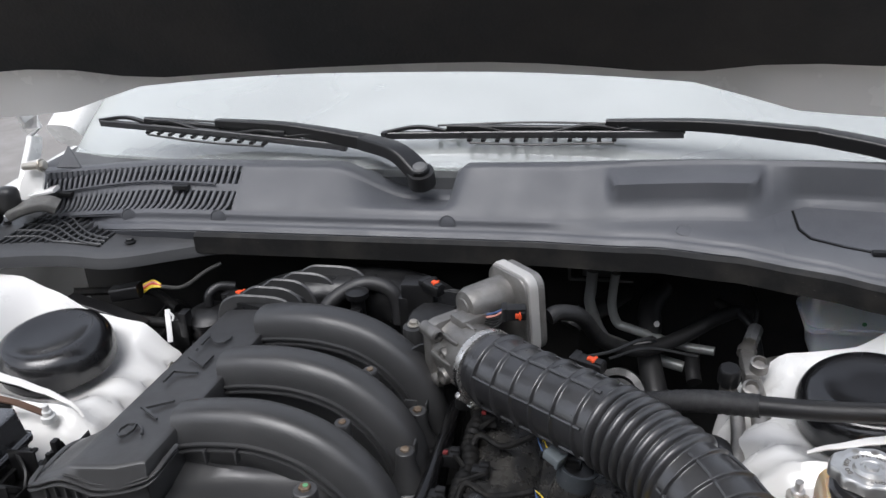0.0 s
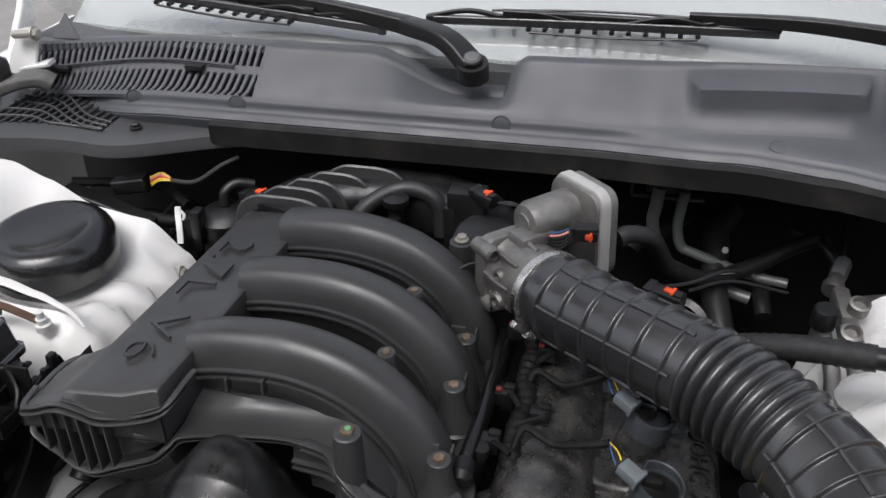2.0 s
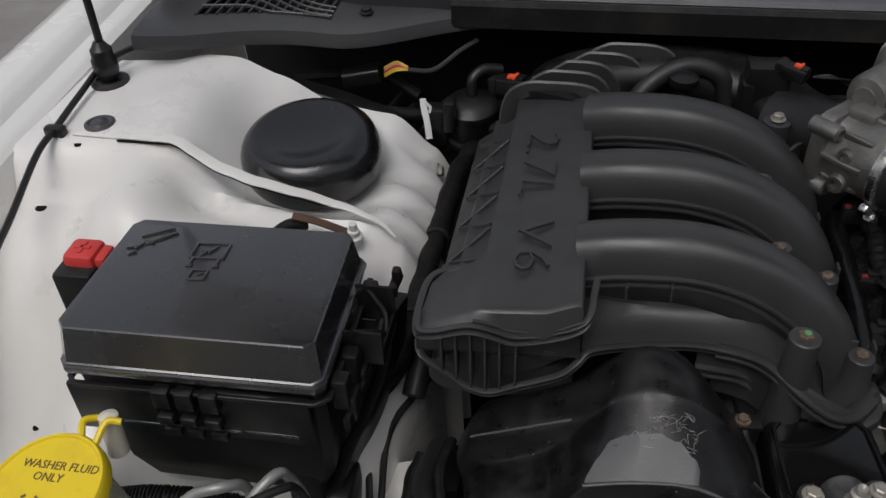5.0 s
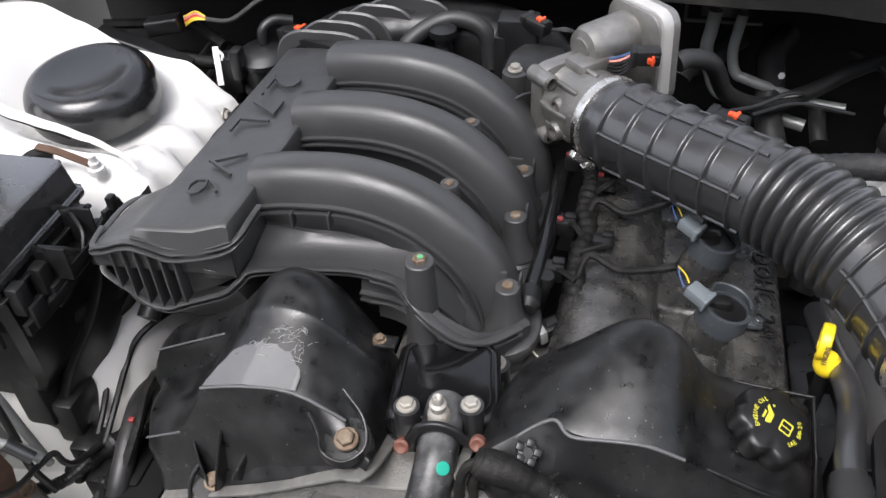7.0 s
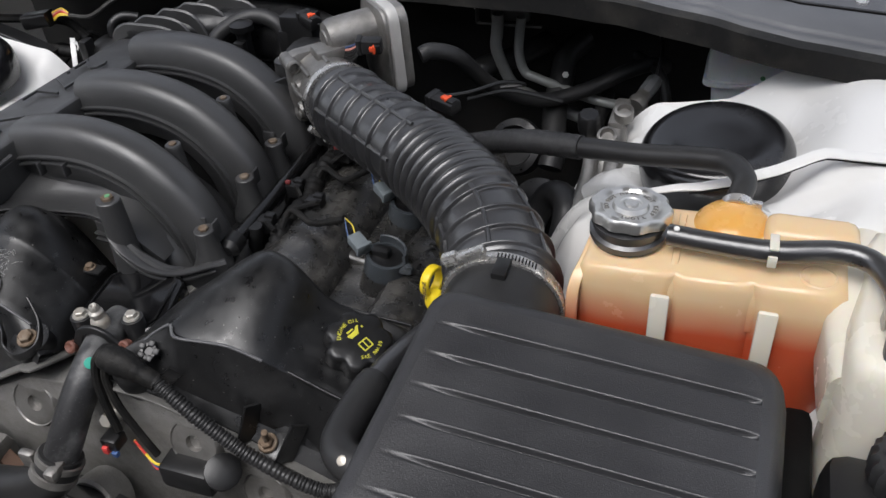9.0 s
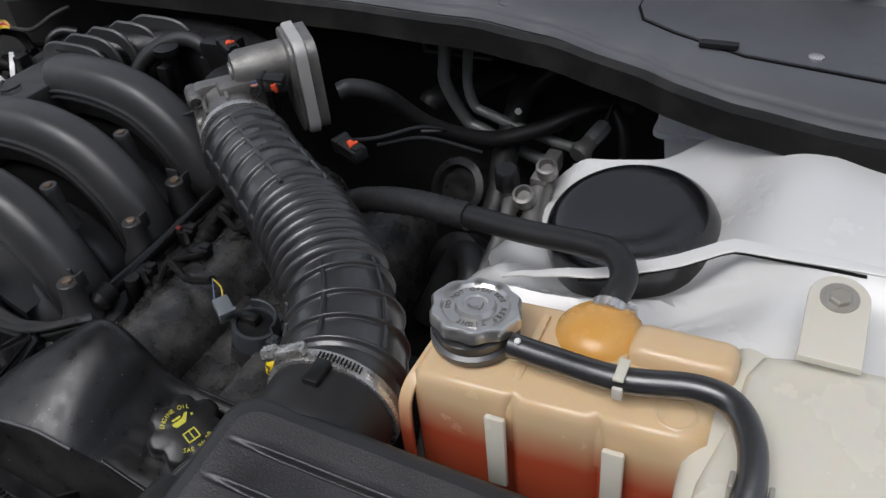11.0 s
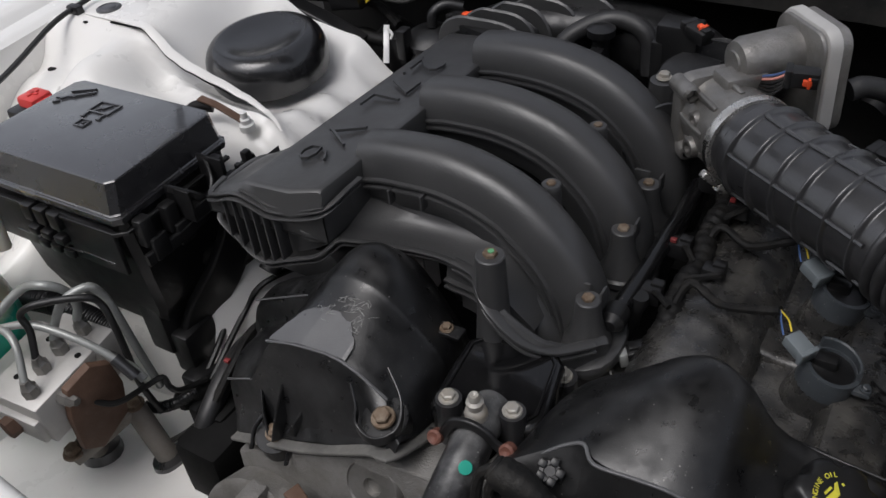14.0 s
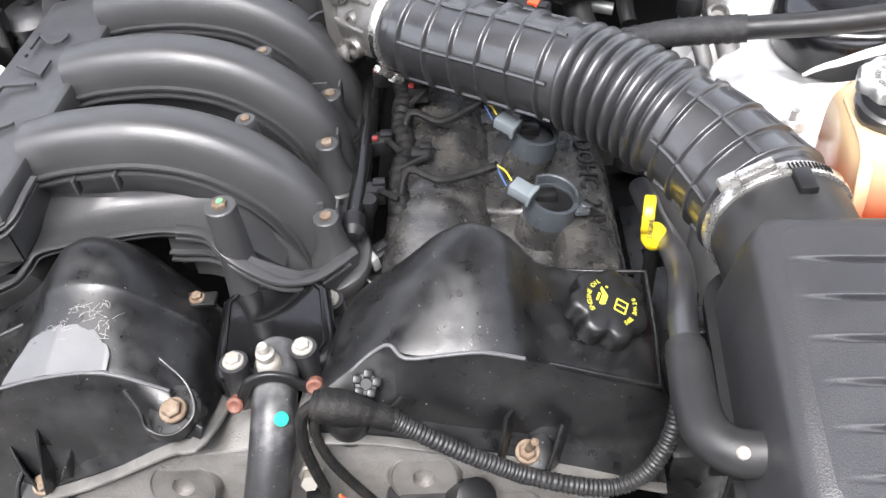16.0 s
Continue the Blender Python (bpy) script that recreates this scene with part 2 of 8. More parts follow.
def glass_material():
    m = bpy.data.materials.new("windscreen_glass")
    m.use_nodes = True
    n, l = m.node_tree.nodes, m.node_tree.links
    n.remove(n["Principled BSDF"])
    gl, tr, mix, fr = (n.new("ShaderNodeBsdfGlossy"), n.new("ShaderNodeBsdfTransparent"), n.new("ShaderNodeMixShader"), n.new("ShaderNodeFresnel"))
    gl.inputs["Roughness"].default_value = 0.02
    tr.inputs["Color"].default_value = (0.80, 0.86, 0.84, 1)
    fr.inputs["IOR"].default_value = 3.3
    l.new(fr.outputs[0], mix.inputs[0])
    l.new(tr.outputs[0], mix.inputs[1])
    l.new(gl.outputs[0], mix.inputs[2])
    # White diffuse film: some dust, mostly haze painted in for the reflected sky.
    dust, haze_film, no, amount = n.new("ShaderNodeBsdfDiffuse"), n.new("ShaderNodeMixShader"), n.new("ShaderNodeTexNoise"), n.new("ShaderNodeMapRange")
    dust.inputs["Color"].default_value = (0.74, 0.76, 0.76, 1)
    no.inputs["Scale"].default_value = 5
    amount.inputs["To Min"].default_value, amount.inputs["To Max"].default_value = 0.20, 0.34
    l.new(no.outputs["Fac"], amount.inputs["Value"])
    l.new(amount.outputs["Result"], haze_film.inputs[0])
    l.new(mix.outputs[0], haze_film.inputs[1])
    l.new(dust.outputs[0], haze_film.inputs[2])
    l.new(haze_film.outputs[0], n["Material Output"].inputs["Surface"])
    return m


GLASS = glass_material()

# ---- mesh helpers ----
BASES = {}


def V(*a):
    return Vector(a)


def thing(name, base, label, category, group="", kind=""):
    ob = new(name)
    ob.location = base
    ob.empty_display_size = 0.02
    BASES[ob] = Vector(base)
    return tagged(ob, label, category, group, kind)


def to_object(name, bm, mat, base, sharp=38):
    bmesh.ops.recalc_face_normals(bm, faces=bm.faces)
    for f in bm.faces:
        f.smooth = True
    lim = radians(sharp)
    for e in bm.edges:
        if len(e.link_faces) == 2 and e.calc_face_angle(0) > lim:
            e.smooth = False
    bmesh.ops.translate(bm, vec=-Vector(base), verts=bm.verts)
    me = bpy.data.meshes.new(name)
    bm.to_mesh(me)
    bm.free()
    me.materials.append(mat)
    return new(name, me)


def part(name, bm, mat, parent, label="", sharp=38):
    """One mesh under a thing or a part, given in world metres."""
    base = BASES[parent]
    ob = to_object(name, bm, mat, base, sharp)
    ob.parent = parent
    BASES[ob] = base
    return tagged(ob, label) if label else ob


def solo(name, bm, mat, label, category, group="", kind="", sharp=38):
    """A thing that is one mesh; its origin lies at its foot."""
    lo = [min(v.co[i] for v in bm.verts) for i in range(3)]
    hi = [max(v.co[i] for v in bm.verts) for i in range(3)]
    base = Vector(((lo[0] + hi[0]) / 2, (lo[1] + hi[1]) / 2, lo[2]))
    ob = to_object(name, bm, mat, base, sharp)
    ob.location = base
    BASES[ob] = base
    return tagged(ob, label, category, group, kind)


def join(*bms):
    out = bmesh.new()
    for b in bms:
        me = bpy.data.meshes.new("joined")
        b.to_mesh(me)
        out.from_mesh(me)
        bpy.data.meshes.remove(me)
        b.free()
    return out


def spline(pts, n=8):
    """A smooth line through the points (Catmull-Rom)."""
    p = [Vector(q) for q in pts]
    if len(p) < 3:
        return [p[0].lerp(p[-1], i / n) for i in range(n + 1)]
    ext = [2 * p[0] - p[1], *p, 2 * p[-1] - p[-2]]
    out = []
    for i in range(1, len(ext) - 2):
        a, b, c, d = ext[i - 1 : i + 3]
        for k in range(n):
            t = k / n
            out.append(0.5 * (2 * b + (c - a) * t + (2 * a - 5 * b + 4 * c - d) * t * t + (3 * b - a - 3 * c + d) * t ** 3))
    return [*out, p[-1]]


def frames_along(line, up=None):
    """Side and up vectors along a line, turned as little as possible, or held to an up direction."""
    out, side = [], None
    for i, p in enumerate(line):
        t = (line[min(i + 1, len(line) - 1)] - line[max(i - 1, 0)]).normalized()
        if up is not None:
            side = t.cross(Vector(up)).normalized()
        elif side is None:
            ref = V(0, 0, 1) if abs(t.z) < 0.9 else V(1, 0, 0)
            side = t.cross(ref).normalized()
        else:
            side = (side - t * side.dot(t)).normalized()
        out.append((t, side, side.cross(t).normalized()))
    return out


def skin(rings, cap=True, closed=True):
    bm = bmesh.new()
    rows = [[bm.verts.new(p) for p in r] for r in rings]
    n = len(rows[0])
    for a, b in zip(rows, rows[1:]):
        for i in range(n if closed else n - 1):
            bm.faces.new((a[i], a[(i + 1) % n], b[(i + 1) % n], b[i]))
    if cap and closed:
        bm.faces.new(rows[0][::-1])
        bm.faces.new(rows[-1])
    return bm


def tube(pts, r, seg=10, n=6, smooth=True, cap=True, up=None):
    """A round tube along points; r is a radius or a function of 0..1 along it."""
    line = spline(pts, n) if smooth else [Vector(p) for p in pts]
    fr = frames_along(line, up)
    rad = r if callable(r) else (lambda s: r)
    m = len(line) - 1
    rings = [[p + (s * math.cos(a) + u * math.sin(a)) * rad(i / m) for a in (2 * math.pi * k / seg for k in range(seg))]
             for i, (p, (t, s, u)) in enumerate(zip(line, fr))]
    return skin(rings, cap)


def sweep(pts, outline, n=6, up=(0, 0, 1), scale=None, smooth=True):
    """A section (side, up) swept along points; scale gives factors (side, up) at 0..1."""
    line = spline(pts, n) if smooth else [Vector(p) for p in pts]
    fr = frames_along(line, up)
    m = len(line) - 1
    rings = []
    for i, (p, (t, s, u)) in enumerate(zip(line, fr)):
        k = scale(i / m) if scale else (1, 1)
        rings.append([p + s * a * k[0] + u * b * k[1] for a, b in outline])
    return skin(rings)


def rounded(w, h, r, seg=4):
    """Outline of a rounded rectangle."""
    out = []
    for cx, cy, a0 in ((w / 2 - r, h / 2 - r, 0), (-w / 2 + r, h / 2 - r, 90), (-w / 2 + r, -h / 2 + r, 180), (w / 2 - r, -h / 2 + r, 270)):
        for k in range(seg + 1):
            a = radians(a0 + 90 * k / seg)
            out.append((cx + r * math.cos(a), cy + r * math.sin(a)))
    return out


def axes(origin, x, y):
    """A matrix from an origin and two directions."""
    x, y = Vector(x).normalized(), Vector(y)
    z = x.cross(y).normalized()
    y = z.cross(x)
    return Matrix(((x.x, y.x, z.x, origin[0]), (x.y, y.y, z.y, origin[1]), (x.z, y.z, z.z, origin[2]), (0, 0, 0, 1)))


def moved(bm, m):
    bmesh.ops.transform(bm, matrix=m, verts=bm.verts)
    return bm


def box(c, size, bev=0.003, m=None, seg=2):
    bm = bmesh.new()
    bmesh.ops.create_cube(bm, size=1)
    bmesh.ops.scale(bm, vec=Vector(size), verts=bm.verts)
    if bev:
        bmesh.ops.bevel(bm, geom=bm.edges[:] , offset=min(bev, min(size) * 0.45), segments=seg, profile=0.5, affect="EDGES")
    bmesh.ops.translate(bm, vec=Vector(c), verts=bm.verts)
    return moved(bm, m) if m else bm


def prism(outline, h, bev=0.0, m=None, taper=1.0, seg=2):
    """An outline in x, y raised to the height h, its upper rim rounded."""
    n = len(outline)
    cx, cy = sum(p[0] for p in outline) / n, sum(p[1] for p in outline) / n
    levels = [(0, 1.0, 0)]
    if bev:
        for k in range(seg + 1):
            a = math.pi / 2 * k / seg
            levels.append((h - bev + bev * math.sin(a), 1 + (taper - 1), bev * (1 - math.cos(a))))
    else:
        levels.append((h, taper, 0))
    rings = []
    size = max(max(abs(p[0] - cx), abs(p[1] - cy)) for p in outline)
    for z, k, inset in levels:
        f = k - inset / size
        rings.append([V(cx + (p[0] - cx) * f, cy + (p[1] - cy) * f, z) for p in outline])
    bm = skin(rings)
    return moved(bm, m) if m else bm


def lathe(profile, origin=(0, 0, 0), axis=(0, 0, 1), seg=20):
    """Radii and heights turned about an axis."""
    z = Vector(axis).normalized()
    x = z.cross(V(0, 0, 1) if abs(z.z) < 0.9 else V(1, 0, 0)).normalized()
    y = z.cross(x)
    o = Vector(origin)
    rings = [[o + z * h + (x * math.cos(a) + y * math.sin(a)) * max(r, 1e-5) for a in (2 * math.pi * k / seg for k in range(seg))] for r, h in profile]
    return skin(rings)


def hexbolt(o, axis, r, flange=True):
    """A hexagon head on a washer flange."""
    prof = [(r * 1.35, 0), (r * 1.4, r * 0.15), (r * 1.3, r * 0.35), (r, r * 0.36), (r, r * 0.95), (r * 0.8, r * 1.1)]
    head = lathe(prof[3:], o, axis, 6)
    if not flange:
        return head
    return join(lathe([(r * 1.0, -r * 0.1), *prof[:3], (r * 0.9, r * 0.36)], o, axis, 16), head)


def text(body, size, depth, m, thin=0.0):
    c = bpy.data.curves.new("letters", "FONT")
    c.body, c.size, c.extrude, c.align_x, c.align_y = body, size, depth, "CENTER", "CENTER"
    c.offset = -thin
    c.resolution_u = 2
    ob = bpy.data.objects.new("letters", c)
    me = bpy.data.meshes.new_from_object(ob)
    bm = bmesh.new()
    bm.from_mesh(me)
    bpy.data.objects.remove(ob)
    bpy.data.curves.remove(c)
    bpy.data.meshes.remove(me)
    return moved(bm, m)


def arc_text(body, radius, a0, step, size, depth, m, inward=False):
    """Letters one by one round a circle; angles in degrees, clockwise."""
    out = []
    for i, ch in enumerate(body):
        if ch == " ":
            continue
        a = radians(a0 - step * i) if not inward else radians(a0 + step * i)
        rot = a - math.pi / 2 if not inward else a + math.pi / 2
        out.append(text(ch, size, depth, m @ Matrix.Translation((radius * math.cos(a), radius * math.sin(a), 0)) @ Matrix.Rotation(rot, 4, "Z")))
    return join(*out)


def smooth(a, b, x):
    t = min(1, max(0, (x - a) / (b - a)))
    return t * t * (3 - 2 * t)


def sheet(us, vs, f, thick=0.004, keep=None):
    """A curved sheet: f(u, v) gives the upper face, the lower lies below it. keep(u, v) may leave cells open."""
    bm = bmesh.new()
    top = [[bm.verts.new(f(u, v)) for v in vs] for u in us]
    low = [[bm.verts.new(Vector(f(u, v)) - V(0, 0, thick)) for v in vs] for u in us]
    nu, nv = len(us), len(vs)
    full = [[keep is None or keep((us[i] + us[i + 1]) / 2, (vs[j] + vs[j + 1]) / 2) for j in range(nv - 1)] for i in range(nu - 1)]
    ok = lambda i, j: 0 <= i < nu - 1 and 0 <= j < nv - 1 and full[i][j]
    for i in range(nu - 1):
        for j in range(nv - 1):
            if not full[i][j]:
                continue
            bm.faces.new((top[i][j], top[i + 1][j], top[i + 1][j + 1], top[i][j + 1]))
            bm.faces.new((low[i][j], low[i][j + 1], low[i + 1][j + 1], low[i + 1][j]))
            for (di, dj), (a, b) in {(-1, 0): ((i, j + 1), (i, j)), (1, 0): ((i + 1, j), (i + 1, j + 1)), (0, -1): ((i, j), (i + 1, j)), (0, 1): ((i + 1, j + 1), (i, j + 1))}.items():
                if not ok(i + di, j + dj):
                    bm.faces.new((top[a[0]][a[1]], low[a[0]][a[1]], low[b[0]][b[1]], top[b[0]][b[1]]))
    for v in [v for v in bm.verts if not v.link_faces]:
        bm.verts.remove(v)
    return bm


def softened(bm, offset=0.006, seg=3, angle=14):
    """Rounds every edge that turns by more than the angle."""
    bmesh.ops.recalc_face_normals(bm, faces=bm.faces)
    es = [e for e in bm.edges if len(e.link_faces) == 2 and e.calc_face_angle(0) > radians(angle)]
    bmesh.ops.bevel(bm, geom=es, offset=offset, segments=seg, profile=0.5, affect="EDGES", clamp_overlap=True)
    return bm


def cover_shell(rows, split, blur=2, round_=4, along=4):
    """A moulded cover through rows of corners: soft creases across, flat below the split row, curved behind it."""
    out = []
    for row in rows:
        pts = [V(*row[0])]
        for a, b in zip(row, row[1:]):
            pts += [V(*a).lerp(V(*b), (i + 1) / round_) for i in range(round_)]
        for _ in range(blur):
            pts = [p if i in (0, len(pts) - 1) else p * 0.5 + (pts[i - 1] + pts[i + 1]) * 0.25 for i, p in enumerate(pts)]
        out.append(pts)
    cols = [[out[r][i] for r in range(split)] + spline([out[r][i] for r in range(split, len(out))], along) for i in range(len(out[0]))]
    return skin([[c[j] for c in cols] for j in range(len(cols[0]))])


def through_points(x, table):
    """A smooth step-by-step curve through (x, value) pairs."""
    if x <= table[0][0]:
        return table[0][1]
    for (a, p), (b, q) in zip(table, table[1:]):
        if x <= b:
            return p + (q - p) * (0.5 * (x - a) / (b - a) + 0.5 * smooth(a, b, x))
    return table[-1][1]


def steps(a, b, n):
    return [a + (b - a) * i / n for i in range(n + 1)]

# ---- ground and car body ----
bm = sheet(steps(-30, 30, 12), steps(-30, 30, 12), lambda x, y: V(x, y, 0), 0.1)
solo("ground", bm, ASPHALT, "grey worn asphalt beside the parked car", "ground", kind="structure")


# Unseen dark wall, added to keep low front light and reflections off the engine.
BLOCKER_DARK = material("dark_light_blocker", (0.055, 0.053, 0.05), 0.9, second=(0.08, 0.076, 0.072), blotch=1.5, grain=60, bump=0.5)
bm = box((0, -3.4, 1.65), (18, 0.2, 3.3), 0.01)
solo("unseen_blocker_wall", bm, BLOCKER_DARK, "unseen dark wall added behind the camera to hold back front light", "wall", kind="structure")

MID = 0.025


REAR_LINE = ((0.38, 0.732), (0.395, 0.748), (0.445, 0.782), (0.515, 0.794), (0.575, 0.827), (0.625, 0.846), (0.665, 0.846), (0.71, 0.836), (0.80, 0.832))
SEAM_LINE = ((0.36, 0.735), (0.392, 0.765), (0.414, 0.782), (0.45, 0.794), (0.494, 0.804), (0.54, 0.811), (0.574, 0.817), (0.598, 0.821), (0.613, 0.829), (0.63, 0.837), (0.685, 0.834), (0.80, 0.831))
SEAM_Y = ((0.36, 0.775), (0.392, 0.783), (0.414, 0.790), (0.45, 0.794), (0.494, 0.797), (0.54, 0.802), (0.574, 0.810), (0.607, 0.823), (0.64, 0.831), (0.685, 0.835), (0.80, 0.835))


def seam_u(u, side):
    """The right seam steps up nearer to the middle than the left one."""
    return u + (0.024 * smooth(0.50, 0.56, u) * smooth(0.72, 0.62, u) if side > 0 else 0)


def fender_height(u, y, side=-1):
    """The inner fender's height; u: metres outward from the car's middle, y along the car."""
    k = smooth(0.79, 0.97, y)
    y0 = through_points(seam_u(u, side), SEAM_Y)
    z = through_points(u, REAR_LINE) * k + through_points(seam_u(u, side), SEAM_LINE) * (1 - k)
    z += 0.012 * k * smooth(0.50, 0.60, u) if side > 0 else 0
    z -= 0.058 * math.exp(-(((u - 0.520) / 0.098) ** 4 + ((y - 0.883) / 0.092) ** 4))
    z -= 0.012 * smooth(y0 - 0.002, y0 - 0.014, y) * smooth(0.80, 0.66, u) + 0.020 * smooth(y0 - 0.006, y0 - 0.032, y) * smooth(0.66, 0.60, u) + 0.050 * smooth(y0 - 0.01, y0 - 0.065, y) * smooth(0.66, 0.74, u)
    z -= 0.17 * smooth(0.765, 0.54, y) + 0.06 * smooth(0.54, 0.30, y) + 0.16 * smooth(0.62, 0.54, y) * smooth(0.65, 0.58, u)
    z += 0.02 * math.exp(-(((u - 0.60) / 0.06) ** 2 + ((y - 0.72) / 0.03) ** 2))
    return z - 0.012 * smooth(0.775, 0.80, u)


def inner_edge(y):
    """Where the tower's inner wall turns down, with its pressed scallops."""
    return 0.392 + 0.015 * math.cos((y - 0.80) * 2 * math.pi / 0.058) * smooth(0.79, 0.83, y) * smooth(1.0, 0.96, y) + 0.03 * smooth(0.75, 0.6, y)


def inner_fender(side, dy, dz, label):
    def at(c, y):
        e = inner_edge(y)
        if c <= 1:
            u = 0.84 + (e - 0.84) * c
            z = fender_height(u, y, side) - 0.012 * smooth(0.90, 1.0, c)
        else:
            k = c - 1
            u = e - 0.045 * math.sin(min(1, k * 3) * math.pi / 2) * 0.6 - 0.01 * k
            z = fender_height(e, y, side) - 0.012 - 0.34 * k ** 1.2 - 0.01 * k
        return V(MID + side * u, y + dy, z + dz)

    base = thing("inner_fender", (MID + side * 0.6, 0.8 + dy, 0.42), label, "car body", "inner fenders", "structure")
    cols = [*steps(0, 0.86, 30), *steps(0.875, 1, 8), *steps(1.03, 1.3, 8), *steps(1.4, 2, 5)]
    part("panel", sheet(cols, [*steps(0.30, 0.70, 16), *steps(0.715, 1.0, 30)], at, 0.003), INNER_WHITE if side < 0 else WHITE, base, sharp=50)
    # the welded seam that runs over the wheelhouse in front of the tower
    us = steps(0.750, 0.396 if side < 0 else 0.43, 34)
    line = [V(MID + side * u, through_points(seam_u(u, side), SEAM_Y) + dy - 0.003, through_points(seam_u(u, side), SEAM_LINE) + dz + 0.0012) for u in us]
    part("weld_flange", sweep(line, rounded(0.012, 0.0024, 0.0010, 2), smooth=False, up=(0, -0.30, 0.95), scale=lambda s: (0.22 + 0.78 * math.sin(math.pi * s) ** 0.7, 1)), INNER_WHITE if side < 0 else WHITE, base)
    part("seam_gap", sweep([p + V(0, -0.0050, -0.0030) for p in line[5:-7]], rounded(0.003, 0.0010, 0.0004, 1), smooth=False, up=(0, -0.30, 0.95)), DARK, base, "thin dark gap under the flange")
    u0, y0 = (0.731, 0.855) if side < 0 else (0.735, 0.93)
    zz = fender_height(u0, y0) + dz
    part("rubber_plug", join(lathe([(0.0165, 0), (0.0165, 0.002), (0.013, 0.0035), (0.010, 0.0025), (0.0085, 0.0035), (0, 0.0035)], (MID + side * u0, y0 + dy, zz - 0.0005), seg=28)), RUBBER, base, "black oval rubber plug")
    for k, (u, y) in enumerate(((0.741, 0.822), (0.771, 0.770), (0.73, 0.60), (0.69, 0.53))):
        part("panel_hole", lathe([(0.004 + 0.002 * (k % 2), 0), (0.004 + 0.002 * (k % 2), 0.0012), (0, 0.0014)], (MID + side * u, y + dy, fender_height(u, y) + dz - 0.0005), seg=10), DARK, base, "small dark drain hole")
    return base


inner_fender(-1, 0.0, 0.0, "white painted inner fender with strut tower")
inner_fender(1, -0.01, 0.014, "white painted inner fender beside the coolant tank")


def strut_cap(c, tilt, k=1.0):
    prof = [(0.084, -0.012), (0.0862, 0.004), (0.0862, 0.012), (0.0845, 0.022), (0.080, 0.032), (0.073, 0.0395), (0.065, 0.0428), (0.058, 0.0428), (0.050, 0.0415), (0.041, 0.0398), (0.030, 0.0384), (0.015, 0.0375), (0, 0.0372)]
    m = Matrix.Translation(c) @ Euler((radians(tilt[0]), radians(tilt[1]), 0)).to_matrix().to_4x4()
    b = thing("strut_cap", c, "smooth black plastic cap over the strut mount", "cap", "strut caps")
    part("dome", moved(lathe([(max(0.0, p.x) * k, p.y * k) for p in spline([V(r, h, 0) for r, h in prof], 5)], seg=64), m), BLACK_SATIN, b, sharp=80)
    part("locating_nib", moved(box((0.090 * k, -0.01, 0.012), (0.012, 0.006, 0.006), 0.001), m @ (Matrix.Rotation(math.pi, 4, "Z") if c[0] < 0 else Matrix.Identity(4))), BLACK, b)


BLACK_SATIN = material("satin_black_cap", (0.010, 0.010, 0.011), 0.22, second=(0.02, 0.02, 0.021), blotch=5, amount=0.4, grain=40, bump=0.0, spec=0.9)
strut_cap((-0.492, 0.906, 0.772), (5, -1), 0.91)
strut_cap((0.540, 0.886, 0.782), (5, -4), 0.91)


def outer_fender(side, label):
    prof = [(0.806, 0.70), (0.812, 0.79), (0.818, 0.818), (0.828, 0.824), (0.848, 0.826), (0.858, 0.836), (0.870, 0.842), (0.905, 0.840), (0.932, 0.826), (0.95, 0.79), (0.958, 0.70), (0.955, 0.35)]
    us = steps(0, len(prof) - 1, (len(prof) - 1) * 3)

    def at(k, y):
        i = min(int(k), len(prof) - 2)
        f = k - i
        a, c = prof[i], prof[i + 1]
        u, z = a[0] + (c[0] - a[0]) * f, a[1] + (c[1] - a[1]) * f
        return V(MID + side * (u + 0.03 * smooth(0.9, 0.2, y) * -1), y, z + 0.04 * (y - 0.85))

    b = thing("front_fender", (MID + side * 0.85, 0.8, 0.3), label, "car body", "front fenders", "structure")
    part("panel", sheet(us, steps(0.25, 1.75, 24), at, 0.003), WHITE, b)


outer_fender(-1, "white painted front fender along the bay")
outer_fender(1, "white painted front fender along the bay")

# firewall, and a near-black sheet that paints the dark depth of the bay
bm = box((MID, 1.31, 0.55), (1.5, 0.03, 0.68), 0.004)
solo("firewall", bm, FOAM, "dark firewall behind the engine", "firewall", kind="structure")
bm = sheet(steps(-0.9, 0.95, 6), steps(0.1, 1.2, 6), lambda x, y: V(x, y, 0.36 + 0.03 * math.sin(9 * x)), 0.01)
solo("undertray", bm, DARK, "near-black sheet below the engine, shade in its colour", "undertray", kind="structure")

# front cross member with its information label
b = thing("front_crossmember", (MID, 0.30, 0.70), "white painted front cross member with printed label", "car body", kind="structure")
part("beam", sweep([V(-0.62, 0.31, 0.752), V(-0.3, 0.270, 0.765), V(MID, 0.25, 0.768), V(0.35, 0.270, 0.765), V(0.67, 0.31, 0.752)], rounded(0.10, 0.05, 0.012), up=(0, 0, 1)), WHITE, b)
lab = part("information_label", prism([(-0.10, -0.035), (0.06, -0.035), (0.06, 0.035), (-0.10, 0.035)], 0.0012, m=axes((-0.30, 0.272, 0.7905), (0.995, -0.10, 0.02), (0.10, 0.995, 0))), LABEL, b, "white label with rows of unreadable print")
for i in range(7):
    part("print_line", prism([(-0.04, -0.0007), (0.04 - 0.012 * (i % 3), -0.0007), (0.04 - 0.012 * (i % 3), 0.0007), (-0.04, 0.0007)], 0.0004, m=axes((-0.30, 0.300 - 0.0065 * i, 0.7919), (0.995, -0.10, 0.02), (0.10, 0.995, 0))), INK, lab)

